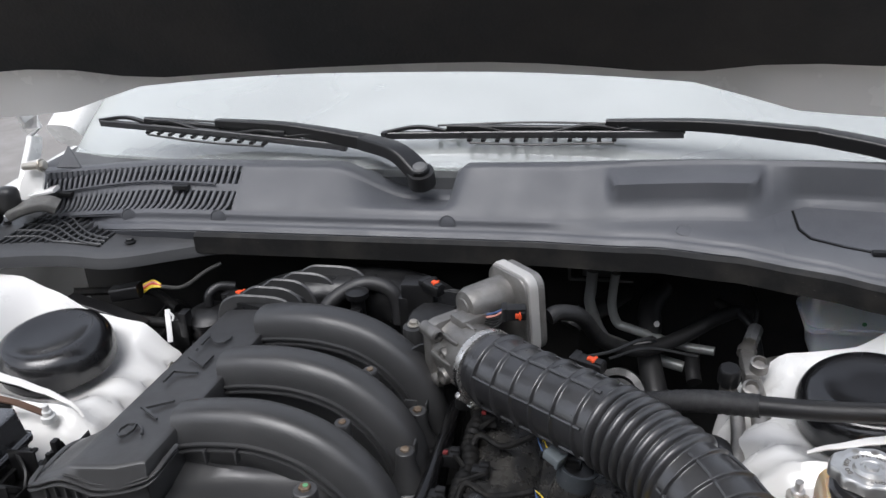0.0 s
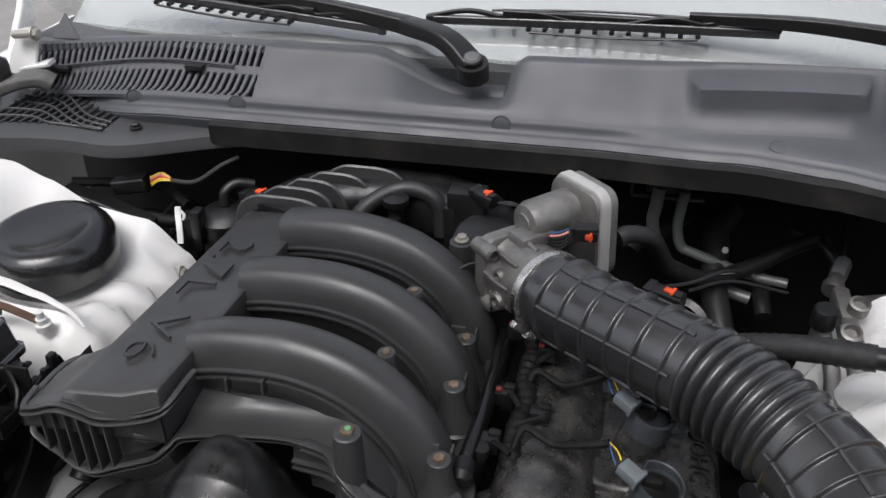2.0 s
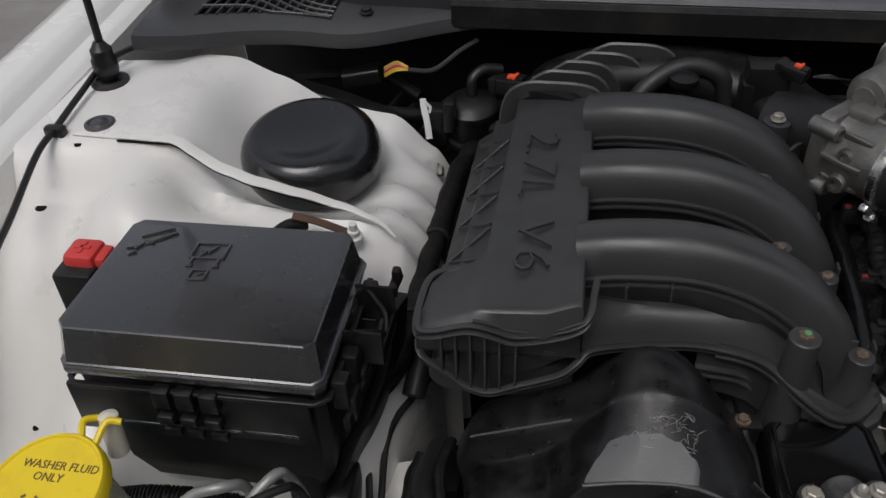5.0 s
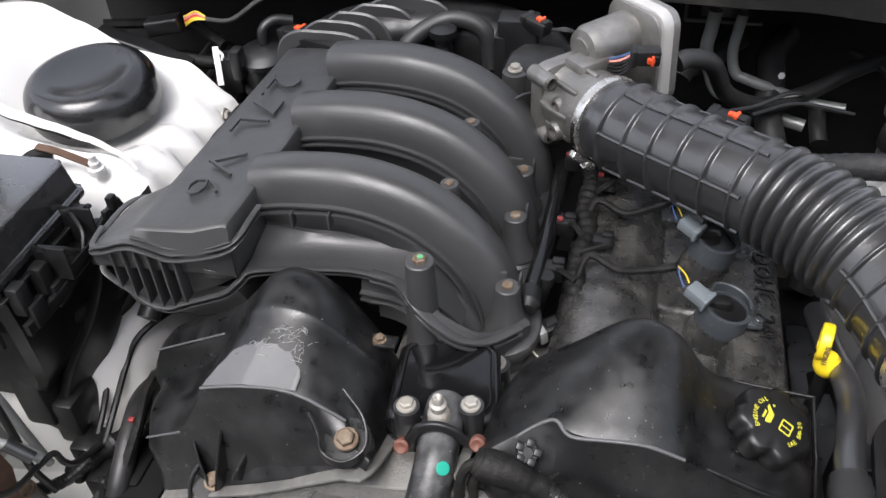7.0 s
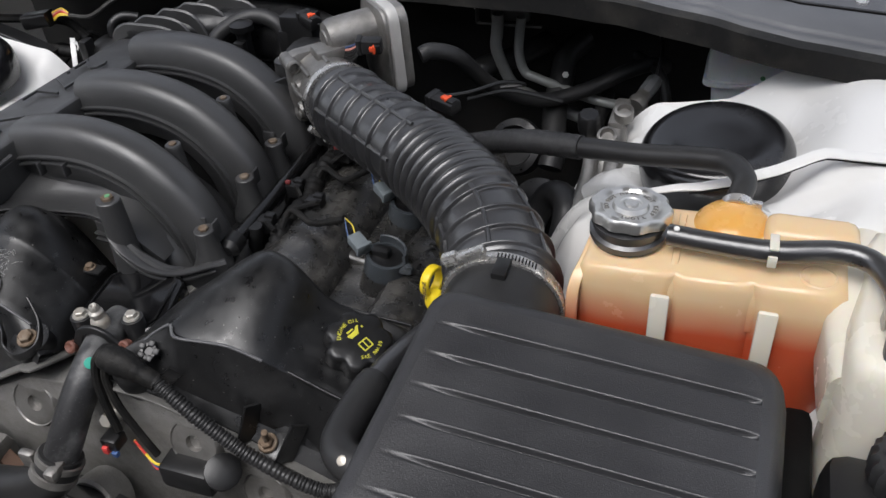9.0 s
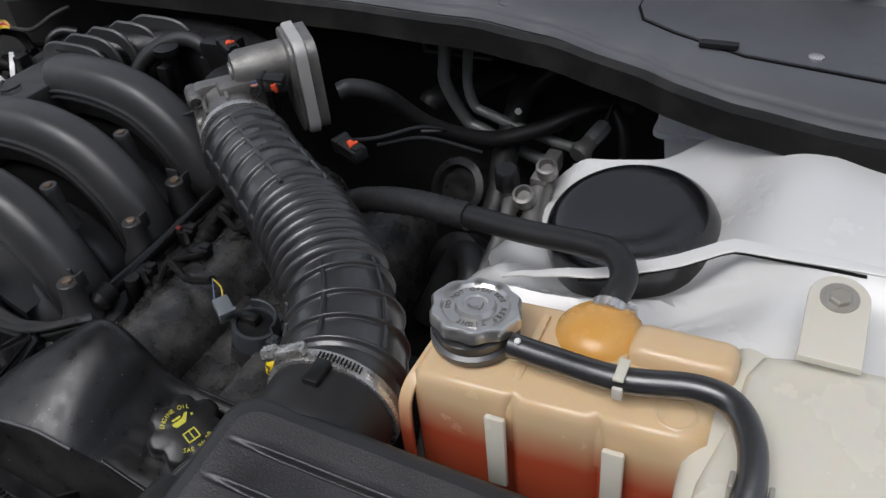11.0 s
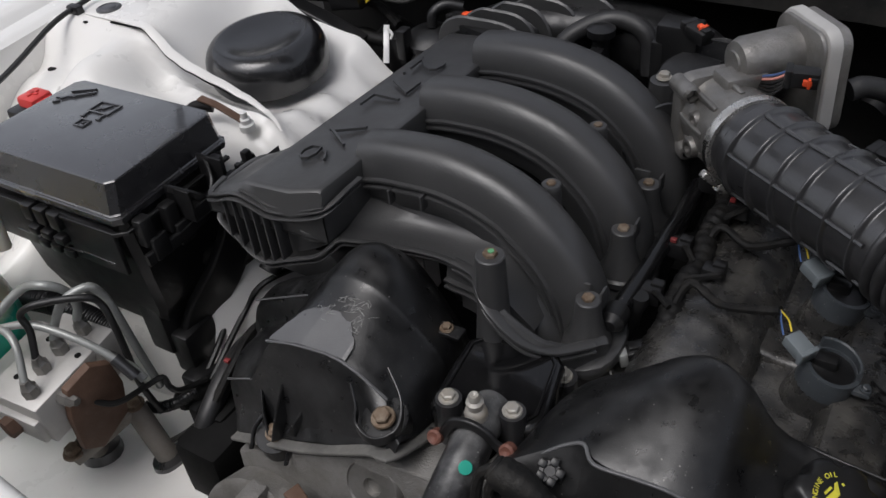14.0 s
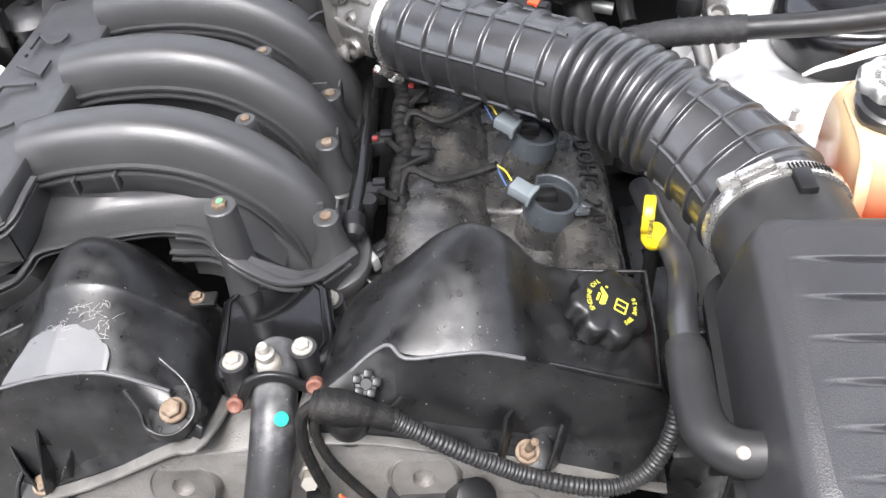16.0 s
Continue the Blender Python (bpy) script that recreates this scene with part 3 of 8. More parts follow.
# ---- cowl ----


COWL_LIP = ((0.15, 1.098), (0.30, 1.078), (0.40, 1.050), (0.50, 1.005), (0.55, 0.978), (0.60, 0.960), (0.70, 0.946))


def cowl_front(x):
    return through_points(x, COWL_LIP) + 0.06 * smooth(-0.46, -0.68, x)


def cowl_bend(x):
    return 1.122 + 0.052 * smooth(0.42, 0.50, x) + 0.03 * smooth(-0.46, -0.68, x)


def cowl_top(x):
    return 1.184 + 0.012 * smooth(0, 0.3, x)


def cowl_line(x, v):
    """The cowl's section at x: lip, shelf, face and ledge to the glass."""
    f, b, t = cowl_front(x), cowl_bend(x), cowl_top(x)
    droop = -0.03 * smooth(0.45, 0.75, MID - x) - 0.012 * smooth(0.50, 0.80, x) + 0.009 * smooth(0.15, 0.40, x)
    notch = smooth(-0.17, -0.04, x) * smooth(0.030, 0.012, x)
    top_z = 0.957 + 0.004 * smooth(0.02, 0.06, x)
    pts = [(f + 0.004, 0.868), (f, 0.884), (f + 0.006, 0.8905), (f + 0.012, 0.8915), (f + 0.016, 0.896), (b - 0.006, 0.904), (b, 0.908), (b + 0.006, 0.914), (t - 0.006, top_z - 0.005), (t, top_z), (t + 0.012, top_z + 0.001), (t + 0.045, 0.952)]
    i = min(int(v), len(pts) - 2)
    k = v - i
    y, z = pts[i][0] + (pts[i + 1][0] - pts[i][0]) * k, pts[i][1] + (pts[i + 1][1] - pts[i][1]) * k
    if v > 7:
        z -= 0.042 * notch * min(1, (v - 7))
    hump = smooth(0.238, 0.254, x) * smooth(0.450, 0.434, x)
    if 7 < v < 8.1:
        y -= hump * max(0, y - (b + 0.012 + (v - 7) * 0.008)) * smooth(8.08, 7.82, v)
    return V(x, y, z + droop * (0.6 if v > 9 else 1))


cowl = thing("cowl_panel", (MID, 1.15, 0.87), "grey textured plastic cowl panel below the windscreen", "cowl", kind="structure")
xs = sorted({*steps(-0.70, -0.30, 40), *steps(-0.30, 0.23, 44), *steps(0.23, 0.46, 40), *steps(0.46, 0.80, 28)})
GRILLE = (-0.66, -0.305)


def cowl_keep(x, v):
    return not (GRILLE[0] < x < GRILLE[1] and 6 < v < 9.0) or 7.4 < v < 7.6


part("panel", sheet(xs, [0, 0.5, *steps(1, 5, 8), 5.1, 5.6, 6, 6.35, 6.65, 7, 7.2, 7.4, 7.6, 7.72, 7.82, 7.88, 7.95, 8, 8.08, 8.3, 8.6, 9, 9.5, 10, 11], cowl_line, 0.003, cowl_keep), COWL, cowl, sharp=50)
# near-black sheet behind the bars, the shade inside the grille painted on
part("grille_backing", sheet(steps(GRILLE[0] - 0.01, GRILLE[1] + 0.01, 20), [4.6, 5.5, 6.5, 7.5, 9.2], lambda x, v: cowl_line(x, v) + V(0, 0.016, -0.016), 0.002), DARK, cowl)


def grille_bar(x, v0, v1, lean, w):
    pts = [cowl_line(x + lean * (k - 0.5) * 2, v0 + (v1 - v0) * k) for k in steps(0, 1, 5)]
    return sweep([p + V(0, 0.002, -0.002) for p in pts], rounded(w, 0.006, 0.001, 1), smooth=False, up=(0, -0.6, 0.8))


for i in range(35):
    x = GRILLE[0] + 0.004 + i * 0.0102
    part("grille_bar", grille_bar(x, 7.5, 9.02, 0.0, 0.0052), COWL, cowl)
    if x < -0.315:
        part("grille_bar", grille_bar(x, 5.9, 7.5, 0.005, 0.0056), COWL, cowl)
S_LINE = [cowl_line(x, 7.5 + 0.10 * math.sin((x + 0.66) / 0.30 * 2.6)) + V(0, -0.003, 0.004) for x in steps(-0.655, -0.345, 14)]
part("grille_frame", tube(S_LINE, 0.002, 6, 2), COWL, cowl)
for x in (-0.615, -0.40):
    p = cowl_line(x, 7.45)
    part("grille_latch", box(p + V(0, -0.004, 0.003), (0.026, 0.012, 0.008), 0.002, None), BLACK, cowl, "dark moulded latch")
for x in (-0.60, -0.48, -0.33, 0.022, 0.345):
    p = cowl_line(x, 4.4)
    part("push_clip", lathe([(0.0125, 0), (0.0125, 0.0008), (0.0112, 0.0012), (0.0106, 0.0004), (0.0102, 0.0004), (0.009, 0.0010), (0, 0.0010)], p + V(0, 0, -0.0004), (cowl_line(x, 4.6) - cowl_line(x, 4.2)).cross(V(-1, 0, 0)), 28), COWL, cowl, "round grey push clip")
# access lid on the wide end of the cowl
lid_outline = [(0.486, 1.10), (0.496, 1.075), (0.53, 1.055), (0.60, 1.028), (0.74, 1.02), (0.76, 1.06), (0.76, 1.16), (0.50, 1.166), (0.486, 1.155)]


def shelf_z(x, y):
    f, b = cowl_front(x) + 0.016, cowl_bend(x) - 0.006
    return cowl_line(x, 4 + min(1, max(0, (y - f) / (b - f)))).z


part("lid_gap", skin([[V(0.62 + (x - 0.62) * 1.018, 1.10 + (y - 1.10) * 1.03, shelf_z(x, y) + d) for x, y in lid_outline] for d in (0.0002, 0.0012)]), DARK, cowl)
part("access_lid", skin([[V(x, y, shelf_z(x, y) + 0.0005) for x, y in lid_outline], [V(x, y, shelf_z(x, y) + 0.003) for x, y in lid_outline]]), COWL, cowl, "flat access lid with rounded corner")
part("lid_latch", box((0.575, 1.036, shelf_z(0.575, 1.036) + 0.004), (0.036, 0.010, 0.006), 0.002), BLACK, cowl)
part("screw_cap", lathe([(0.007, 0), (0.007, 0.003), (0, 0.004)], (0.66, 1.04, shelf_z(0.66, 1.04) + 0.002), seg=10), STEEL, cowl)

b = thing("cowl_seal", (MID, 1.10, 0.84), "black rubber seal strip along the cowl edge", "seal", kind="structure")
for s0, s1, nm in ((-0.36, 0.74, "seal_strip"),):
    line = [V(x, cowl_front(x) - 0.002, 0.861 + 0.006 * smooth(0.35, 0.55, x) + (cowl_line(x, 1).z - 0.884)) for x in steps(s0, s1, 40)]
    part(nm, sweep(line, [(-0.012, -0.008), (0.004, -0.012), (0.010, -0.009), (0.010, 0.018), (0.000, 0.0215), (-0.005, 0.018), (-0.006, 0.004)], smooth=False), DARK_SEAL, b)

# left side vent panel in front of the cowl


def vent_front(x):
    return 1.104 - 0.075 * smooth(-0.30, -0.50, x) - 0.045 * smooth(-0.50, -0.70, x)


VENT_GREY = material("satin_vent_plastic", (0.05, 0.051, 0.053), 0.42, second=(0.075, 0.076, 0.077), blotch=6, grain=600, bump=0.2)
vent = thing("side_vent_panel", (-0.5, 1.07, 0.83), "black plastic side panel with lattice air vent", "vent panel")


def vent_at(x, v):
    f = vent_front(x)
    bk = cowl_front(x) + 0.016
    z = 0.862 + 0.012 * smooth(-0.45, -0.62, x)
    if v < 1:
        return V(x, f - 0.004 + 0.004 * v, z - 0.013 * (1 - v))
    if v < 2:
        return V(x, f + 0.014 * (v - 1), z + 0.004 * (v - 1))
    k = v - 2
    return V(x, f + 0.014 + (bk - f - 0.014) * k, z + 0.004 + 0.004 * k)


VENT = (-0.66, -0.50)
part("panel", sheet(sorted({*steps(-0.72, -0.27, 36), *VENT}), [0, 0.5, 1, 1.3, 1.6, 2, 2.2, 2.5, 2.8, 3], vent_at, 0.003, lambda x, v: not (VENT[0] < x < VENT[1] and 2.2 < v)), VENT_GREY, vent)
# near-black sheet that paints the shaded hollow under the lattice
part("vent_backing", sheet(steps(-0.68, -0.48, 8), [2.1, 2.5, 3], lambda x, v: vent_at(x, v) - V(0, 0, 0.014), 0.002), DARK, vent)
for i in range(13):
    x = -0.656 + 0.0125 * i
    part("lattice_bar", sweep([vent_at(max(VENT[0], x - 0.004), 2.18), vent_at(x, 2.6), vent_at(min(VENT[1], x + 0.004), 3)], rounded(0.003, 0.005, 0.001, 1), n=2), VENT_GREY, vent)
for v in (2.32, 2.46, 2.6, 2.74, 2.88):
    part("lattice_bar", sweep([vent_at(x, max(2.2, v - 0.35 * smooth(-0.61, -0.52, x))) + V(0, 0, 0.001) for x in steps(VENT[0], VENT[1], 14)], rounded(0.003, 0.005, 0.001, 1), n=1), VENT_GREY, vent)
part("fastener", hexbolt(vent_at(-0.462, 2.45) + V(0, 0, 0.002), (0, 0, 1), 0.006), DULL_RUBBER, vent)
part("fastener", hexbolt(vent_at(-0.69, 2.6) + V(0, 0, 0.002), (0, 0, 1), 0.005), DULL_RUBBER, vent)

# hinge hardware at the corner of the bay
b = thing("hinge_assembly", (-0.76, 1.12, 0.88), "painted hood hinge with black rubber stop", "hinge", "hood hinges")
part("rubber_stop", box((-0.712, 1.094, 0.908), (0.042, 0.030, 0.050), 0.012, None, 3), DULL_RUBBER, b)
part("rubber_stop", box((-0.680, 1.108, 0.920), (0.034, 0.030, 0.046), 0.011, None, 3), DULL_RUBBER, b)
part("stop_screw", lathe([(0.007, 0), (0.007, 0.003), (0.003, 0.004), (0, 0.003)], (-0.727, 1.080, 0.908), (-0.4, -0.9, 0.1), 12), ZINC, b)
part("dusty_bracket", sweep([V(-0.672, 1.098, 0.902), V(-0.645, 1.106, 0.912), V(-0.620, 1.116, 0.914), V(-0.606, 1.122, 0.906)], rounded(0.040, 0.016, 0.005), n=5), PALE_EDGE, b)
part("hinge_leaf", sweep([V(-0.672, 1.150, 0.905), V(-0.670, 1.154, 0.925), V(-0.664, 1.160, 0.945), V(-0.668, 1.168, 0.966)], rounded(0.048, 0.006, 0.002), n=5, up=(0, -1, 0.3), scale=lambda q: (1.0 - 0.35 * q, 1)), WHITE, b)
part("hinge_foot", sweep([V(-0.665, 1.150, 0.915), V(-0.640, 1.146, 0.922), V(-0.622, 1.150, 0.926)], rounded(0.026, 0.006, 0.002), n=4), WHITE, b)
part("hinge_bolt", join(tube([V(-0.672, 1.150, 0.962), V(-0.640, 1.150, 0.965)], 0.006, 12, 1), hexbolt((-0.640, 1.150, 0.965), (1, 0, 0.1), 0.008)), ZINC, b)
part("hinge_arm", sweep([V(-0.70, 1.16, 0.90), V(-0.705, 1.20, 0.94), V(-0.71, 1.24, 1.00), V(-0.715, 1.20, 1.10)], rounded(0.012, 0.035, 0.004), n=5), WHITE, b)
part("corner_plate", prism([(-0.022, -0.010), (0.020, -0.012), (-0.004, 0.026)], 0.004, 0.001, axes((-0.622, 1.200, 0.955), (1, 0.15, 0), (0, 0.5, 0.86))), COWL, b, "grey triangular corner plate")

# ---- windscreen, cabin and wipers ----


def glass_at(x, s):
    """A place on the windscreen, s metres up its slope."""
    c = x - MID
    return V(x, 1.232 + s * 0.86 + 0.20 * c * c, 0.958 + s * 0.51 - 0.03 * c * c)


w = thing("windscreen", (MID, 1.25, 0.95), "sloping windscreen reflecting a pale overcast sky", "windscreen", kind="structure")
glass = part("pane", sheet(steps(-0.70, 0.75, 30), steps(-0.02, 0.95, 14), glass_at, 0.005), GLASS, w, "clear curved glass pane")
glass.visible_shadow = False
b = thing("dashboard", (MID, 1.7, 0.8), "dashboard top behind the windscreen, its pad paled for the glare", "dashboard")
# The pad's very pale colour stands in for bright sky in the upper glass.
GLARE_DASH = material("glare_pale_vinyl", (0.60, 0.615, 0.61), 0.7, second=(0.66, 0.67, 0.665), blotch=3, grain=500, bump=0.3)
DARK_DASH = material("dark_dash_vinyl", (0.085, 0.088, 0.092), 0.7, second=(0.11, 0.112, 0.116), blotch=3, grain=500, bump=0.3)
part("defroster_panel", sheet(steps(-0.72, 0.77, 12), steps(1.22, 1.60, 8), lambda x, y: V(x, y, 0.93 + 0.006 * smooth(1.3, 1.5, y)), 0.02), DARK_DASH, b, "dark panel along the foot of the glass")
part("top_pad", sheet(steps(-0.72, 0.77, 12), steps(1.60, 2.0, 8), lambda x, y: V(x, y, 0.938 + 0.012 * smooth(1.6, 1.8, y) - 0.3 * smooth(1.85, 2.0, y)), 0.02), GLARE_DASH, b)
b = thing("cabin_shell", (MID, 2.4, 0.5), "dim car cabin with pale roof lining and rear window", "car body", kind="structure")
TRIM = material("pale_cabin_trim", (0.40, 0.40, 0.39), 0.8, second=(0.32, 0.32, 0.31), blotch=3)
part("roof", sheet(steps(-0.62, 0.67, 10), steps(2.04, 3.3, 10), lambda x, y: V(x, y, 1.45 + 0.05 * math.sin((y - 2.0) * 2.4) - 0.06 * ((x - MID) / 0.6) ** 2), 0.04), WHITE, b)
part("rear_bulkhead", box((MID, 3.35, 0.9), (1.4, 0.04, 0.55), 0.02), TRIM, b)
part("cabin_floor", box((MID, 2.6, 0.42), (1.5, 1.6, 0.05), 0.02), DARK, b)
for sx in (-0.74, 0.79):
    part("side_panel", box((sx, 2.5, 0.75), (0.05, 1.7, 0.75), 0.02), TRIM, b)
    part("pillar", sweep([V(sx, 1.36, 0.95), V(sx + (0.05 if sx < 0 else -0.05), 1.75, 1.22), V(sx + (0.12 if sx < 0 else -0.12), 2.1, 1.45)], rounded(0.07, 0.06, 0.02)), WHITE, b)


def wiper(nut, knee, tip, blade_a, blade_b, label):
    t = thing("windscreen_wiper", nut, label, "wiper", "windscreen wipers")
    nut, knee, tip, ba, bb = (Vector(p) for p in (nut, knee, tip, blade_a, blade_b))
    part("arm_head", sweep([nut + V(0, 0, 0.004), nut.lerp(knee, 0.4) + V(0, 0, 0.016), knee], rounded(0.036, 0.020, 0.004), scale=lambda s: (1 - 0.28 * s, 1 + 0.05 * s)), BLACK, t)
    part("pivot_nut", lathe([(0.0205, -0.012), (0.0205, 0.008), (0.0195, 0.011), (0.0135, 0.011), (0.013, 0.017), (0.010, 0.020), (0, 0.021)], nut, (0, -0.35, 0.93)), BLACK, t)
    part("nut_cap", lathe([(0.0115, 0.012), (0.0115, 0.019), (0.009, 0.0215), (0, 0.0225)], nut, (0, -0.35, 0.93)), DULL_PIPE, t, "grey nut cap")
    part("arm", sweep([knee, knee.lerp(tip, 0.5) + V(0, 0, 0.006), tip], rounded(0.024, 0.022, 0.004), scale=lambda s: (1 - 0.45 * s, 1 - 0.45 * s)), BLACK, t)
    d = (bb - ba).normalized()
    mid = tip + V(0, 0, -0.008)
    part("bridge", sweep([ba.lerp(bb, 0.22) + V(0, 0, 0.012), mid, ba.lerp(bb, 0.80) + V(0, 0, 0.012)], rounded(0.010, 0.010, 0.003), n=6), BLACK, t)
    for k in (0.12, 0.30, 0.70, 0.88):
        c = ba.lerp(bb, k)
        part("claw", sweep([c - d * 0.055 + V(0, 0, 0.004), c + V(0, 0, 0.013), c + d * 0.055 + V(0, 0, 0.004)], rounded(0.008, 0.006, 0.002), n=5), BLACK, t)
    part("blade", sweep([ba, ba.lerp(bb, 0.5) + V(0, 0, 0.001), bb], rounded(0.010, 0.012, 0.003)), RUBBER, t)
    for off, nm in ((0.020, "spoiler"), (-0.016, "spoiler")):
        q = V(0, off * 0.86, off * 0.51)
        a0, b0 = (0.18, 0.82) if off > 0 else (0.30, 0.78)
        part(nm, join(sweep([ba.lerp(bb, a0) + q, ba.lerp(bb, (a0 + b0) / 2) + q * 1.25, ba.lerp(bb, b0) + q], rounded(0.004, 0.003, 0.001, 1), n=4), *(box(ba.lerp(bb, a0 + (b0 - a0) * i / 10) + q * 0.6, (0.006, 0.014, 0.004), 0) for i in range(11))), BLACK, t)
    part("end_cap", box(ba, (0.012, 0.012, 0.014), 0.003), RUBBER, t)


wiper((-0.024, 1.165, 0.950), (-0.127, 1.226, 0.984), (-0.384, 1.262, 1.003), (-0.160, 1.226, 0.976), (-0.600, 1.272, 1.000), "black wiper with arm bolted beside the cowl notch")
wiper((0.685, 1.175, 0.945), (0.523, 1.240, 0.992), (0.235, 1.258, 1.004), (-0.098, 1.246, 0.988), (0.345, 1.254, 0.990), "long black wiper lying across the glass")

# ---- hood, held open overhead ----
HO, HD = V(MID, 0.90, 1.174), V(0, -0.47, 0.883)


def hood_at(x, s):
    c = x - MID
    edge = 0.07 * c * c + 0.020 * smooth(0.08, 0.52, abs(c)) + 0.028 * smooth(0.30, 0.42, abs(c)) + 0.03 * smooth(0.50, 0.75, abs(c))
    return HO + V(c, edge * 0.15, -edge * 0.8) + HD * (s * (1 - 0.10 * c * c))


hood = thing("hood", (MID, 1.1, 1.05), "white hood propped open with dark liner", "hood", kind="structure")
NRM = V(0, -0.883, -0.47)
bm = sheet(steps(-0.74, 0.79, 30), steps(0, 1.25, 20), lambda x, s: hood_at(x, s), 0.012)
part("skin_panel", bm, WHITE, hood)
part("liner", sheet(steps(-0.60, 0.65, 24), steps(0.0, 1.0, 18), lambda x, k: hood_at(x, 0.014 + 0.003 * math.sin(x * 11) + 0.055 * smooth(0.28, 0.42, abs(x - MID)) + 0.03 * smooth(0.45, 0.6, abs(x - MID)) + 1.1 * k) + NRM * (0.014 + 0.006 * math.sin(x * 7) * math.sin(k * 9)), 0.006), FOAM, hood, "dark felt insulation pad")
for x, s in ((-0.68, 0.055), (-0.70, 0.12), (0.73, 0.06)):
    part("pressed_slot", box((0, 0, 0), (0.03, 0.008, 0.004), 0.002, Matrix.Translation(hood_at(x, s) + NRM * 0.0125) @ axes((0, 0, 0), (1, 0, 0), HD)), DARK, hood)

# ---- intake manifold ----
man = thing("intake_manifold", (-0.10, 0.82, 0.66), "black moulded intake manifold with curved runners and raised lettering", "intake manifold")


def plenum_z(y):
    """Height of the lettered top along the plenum."""
    return 0.840 - 0.020 * (y - 0.62) / 0.36


LIP = ((-0.330, 0.802), (-0.316, 0.803), (-0.297, 0.810), (-0.281, 0.8175), (-0.268, 0.820), (-0.252, 0.815), (-0.2365, 0.8085), (-0.210, 0.811), (-0.186, 0.816), (-0.17, 0.820))
FOOT = ((-0.330, 0.779), (-0.316, 0.779), (-0.290, 0.762), (-0.275, 0.749), (-0.256, 0.746), (-0.226, 0.758), (-0.195, 0.770), (-0.184, 0.781), (-0.17, 0.788))


def strip_z(x, y):
    """The lettered top: it falls gently to the rear and to the outer side."""
    return plenum_z(y) + 0.0008 - max(0.0, -0.186 - x) * 0.085


# lettered top: a flat strip, and at the front a wide shoulder that falls from it to the seam
rings = []
FRONT = ((0.6135, 0.0, None), (0.6115, 0.004, None), (0.6165, None, -0.0022), (0.6190, None, -0.0004), (0.6230, None, 0.0))
for y, up, down in (*FRONT, *((y, None, 0.0) for y in (0.64, 0.66, 0.674, 0.682, 0.688, 0.692, 0.696, 0.700, 0.704, 0.72, 0.76, 0.80, 0.87, 0.94, 0.985)), (0.996, None, -0.004)):
    w = 1 - 0.06 * smooth(0.674, 0.686, y) - 0.94 * smooth(0.684, 0.705, y) ** 1.5
    row = []
    for x in (-0.1835, -0.1835, -0.1850, -0.1875, -0.192, -0.212, -0.232, -0.250, -0.260, -0.265, -0.2685, -0.2715, -0.276, -0.285, -0.296, -0.306, -0.312, -0.315, -0.3155):
        top = strip_z(x, y)
        X = x
        if x < -0.267:
            out = -0.2685 - x
            X = -0.2685 - out * max(w, 0.07)
            slope = strip_z(-0.2685, y) - 0.0016 - 0.46 * out - 0.004 * smooth(0.038, 0.046, out)
            top = slope * smooth(-0.0005, 0.002, out) + top * (1 - smooth(-0.0005, 0.002, out))
            top -= 0.006 * (1 - w) * smooth(0.0, 0.02, out)
        top -= 0.0040 * (x > -0.1845) + 0.0012 * (-0.186 < x < -0.1845) + 0.0008 * (-0.2700 < x < -0.267)
        z = through_points(X, LIP) + up if up is not None else top + down
        row.append(V(X, y + 0.010 * smooth(-0.215, -0.184, X) * smooth(0.66, 0.63, y), min(z, top) if up is not None else z))
    row[0].z = strip_z(-0.186, y) - 0.055
    row[-1].z = min(row[-1].z - 0.004, strip_z(-0.186, y) - 0.055 + 0.004)
    rings.append(row)
part("plenum_top", skin(rings), MANIFOLD, man, sharp=34)
rings = []
for y in steps(0.70, 1.0, 8):
    z = plenum_z(y) - 0.062
    rings.append([V(-0.19, y, z + 0.02), V(-0.295, y, z + 0.02), V(-0.315 + 0.03 * smooth(0.95, 1.0, y), y, z - 0.02), V(-0.30, y, z - 0.06), V(-0.19, y, z - 0.06)])
part("plenum_body", skin(rings), MANIFOLD, man)
part("side_slope", sheet(steps(0, 1, 2), steps(0.700, 0.985, 12), lambda k, y: V(-0.268 - 0.046 * k, y, plenum_z(y) - 0.026 - 0.036 * k), 0.004), MANIFOLD, man)
for i in range(9):
    y = 0.722 + 0.028 * i
    z = plenum_z(y) - 0.034
    d = 0.011 * (1 if i % 2 else -1)
    part("web_rib", sweep([V(-0.272, y + d, z + 0.004), V(-0.307, y - d, z - 0.022)], rounded(0.0018, 0.009, 0.0006, 1), n=1), MANIFOLD, man)

# moulded seams: two thin lips round the front, carried on along the lower edges of the first runners
UPPER = [V(-0.276, 0.712, 0.800), V(-0.306, 0.698, 0.803), V(-0.318, 0.680, 0.804), V(-0.3195, 0.64, 0.8035), V(-0.317, 0.620, 0.8030), V(-0.311, 0.6115, 0.8045), V(-0.297, 0.608, 0.8100), V(-0.281, 0.607, 0.8172), V(-0.268, 0.607, 0.8195), V(-0.252, 0.608, 0.8148), V(-0.2365, 0.610, 0.8083), V(-0.210, 0.614, 0.8108), V(-0.188, 0.620, 0.8155), V(-0.179, 0.629, 0.8205), V(-0.1765, 0.650, 0.8235), V(-0.1745, 0.668, 0.8250)]
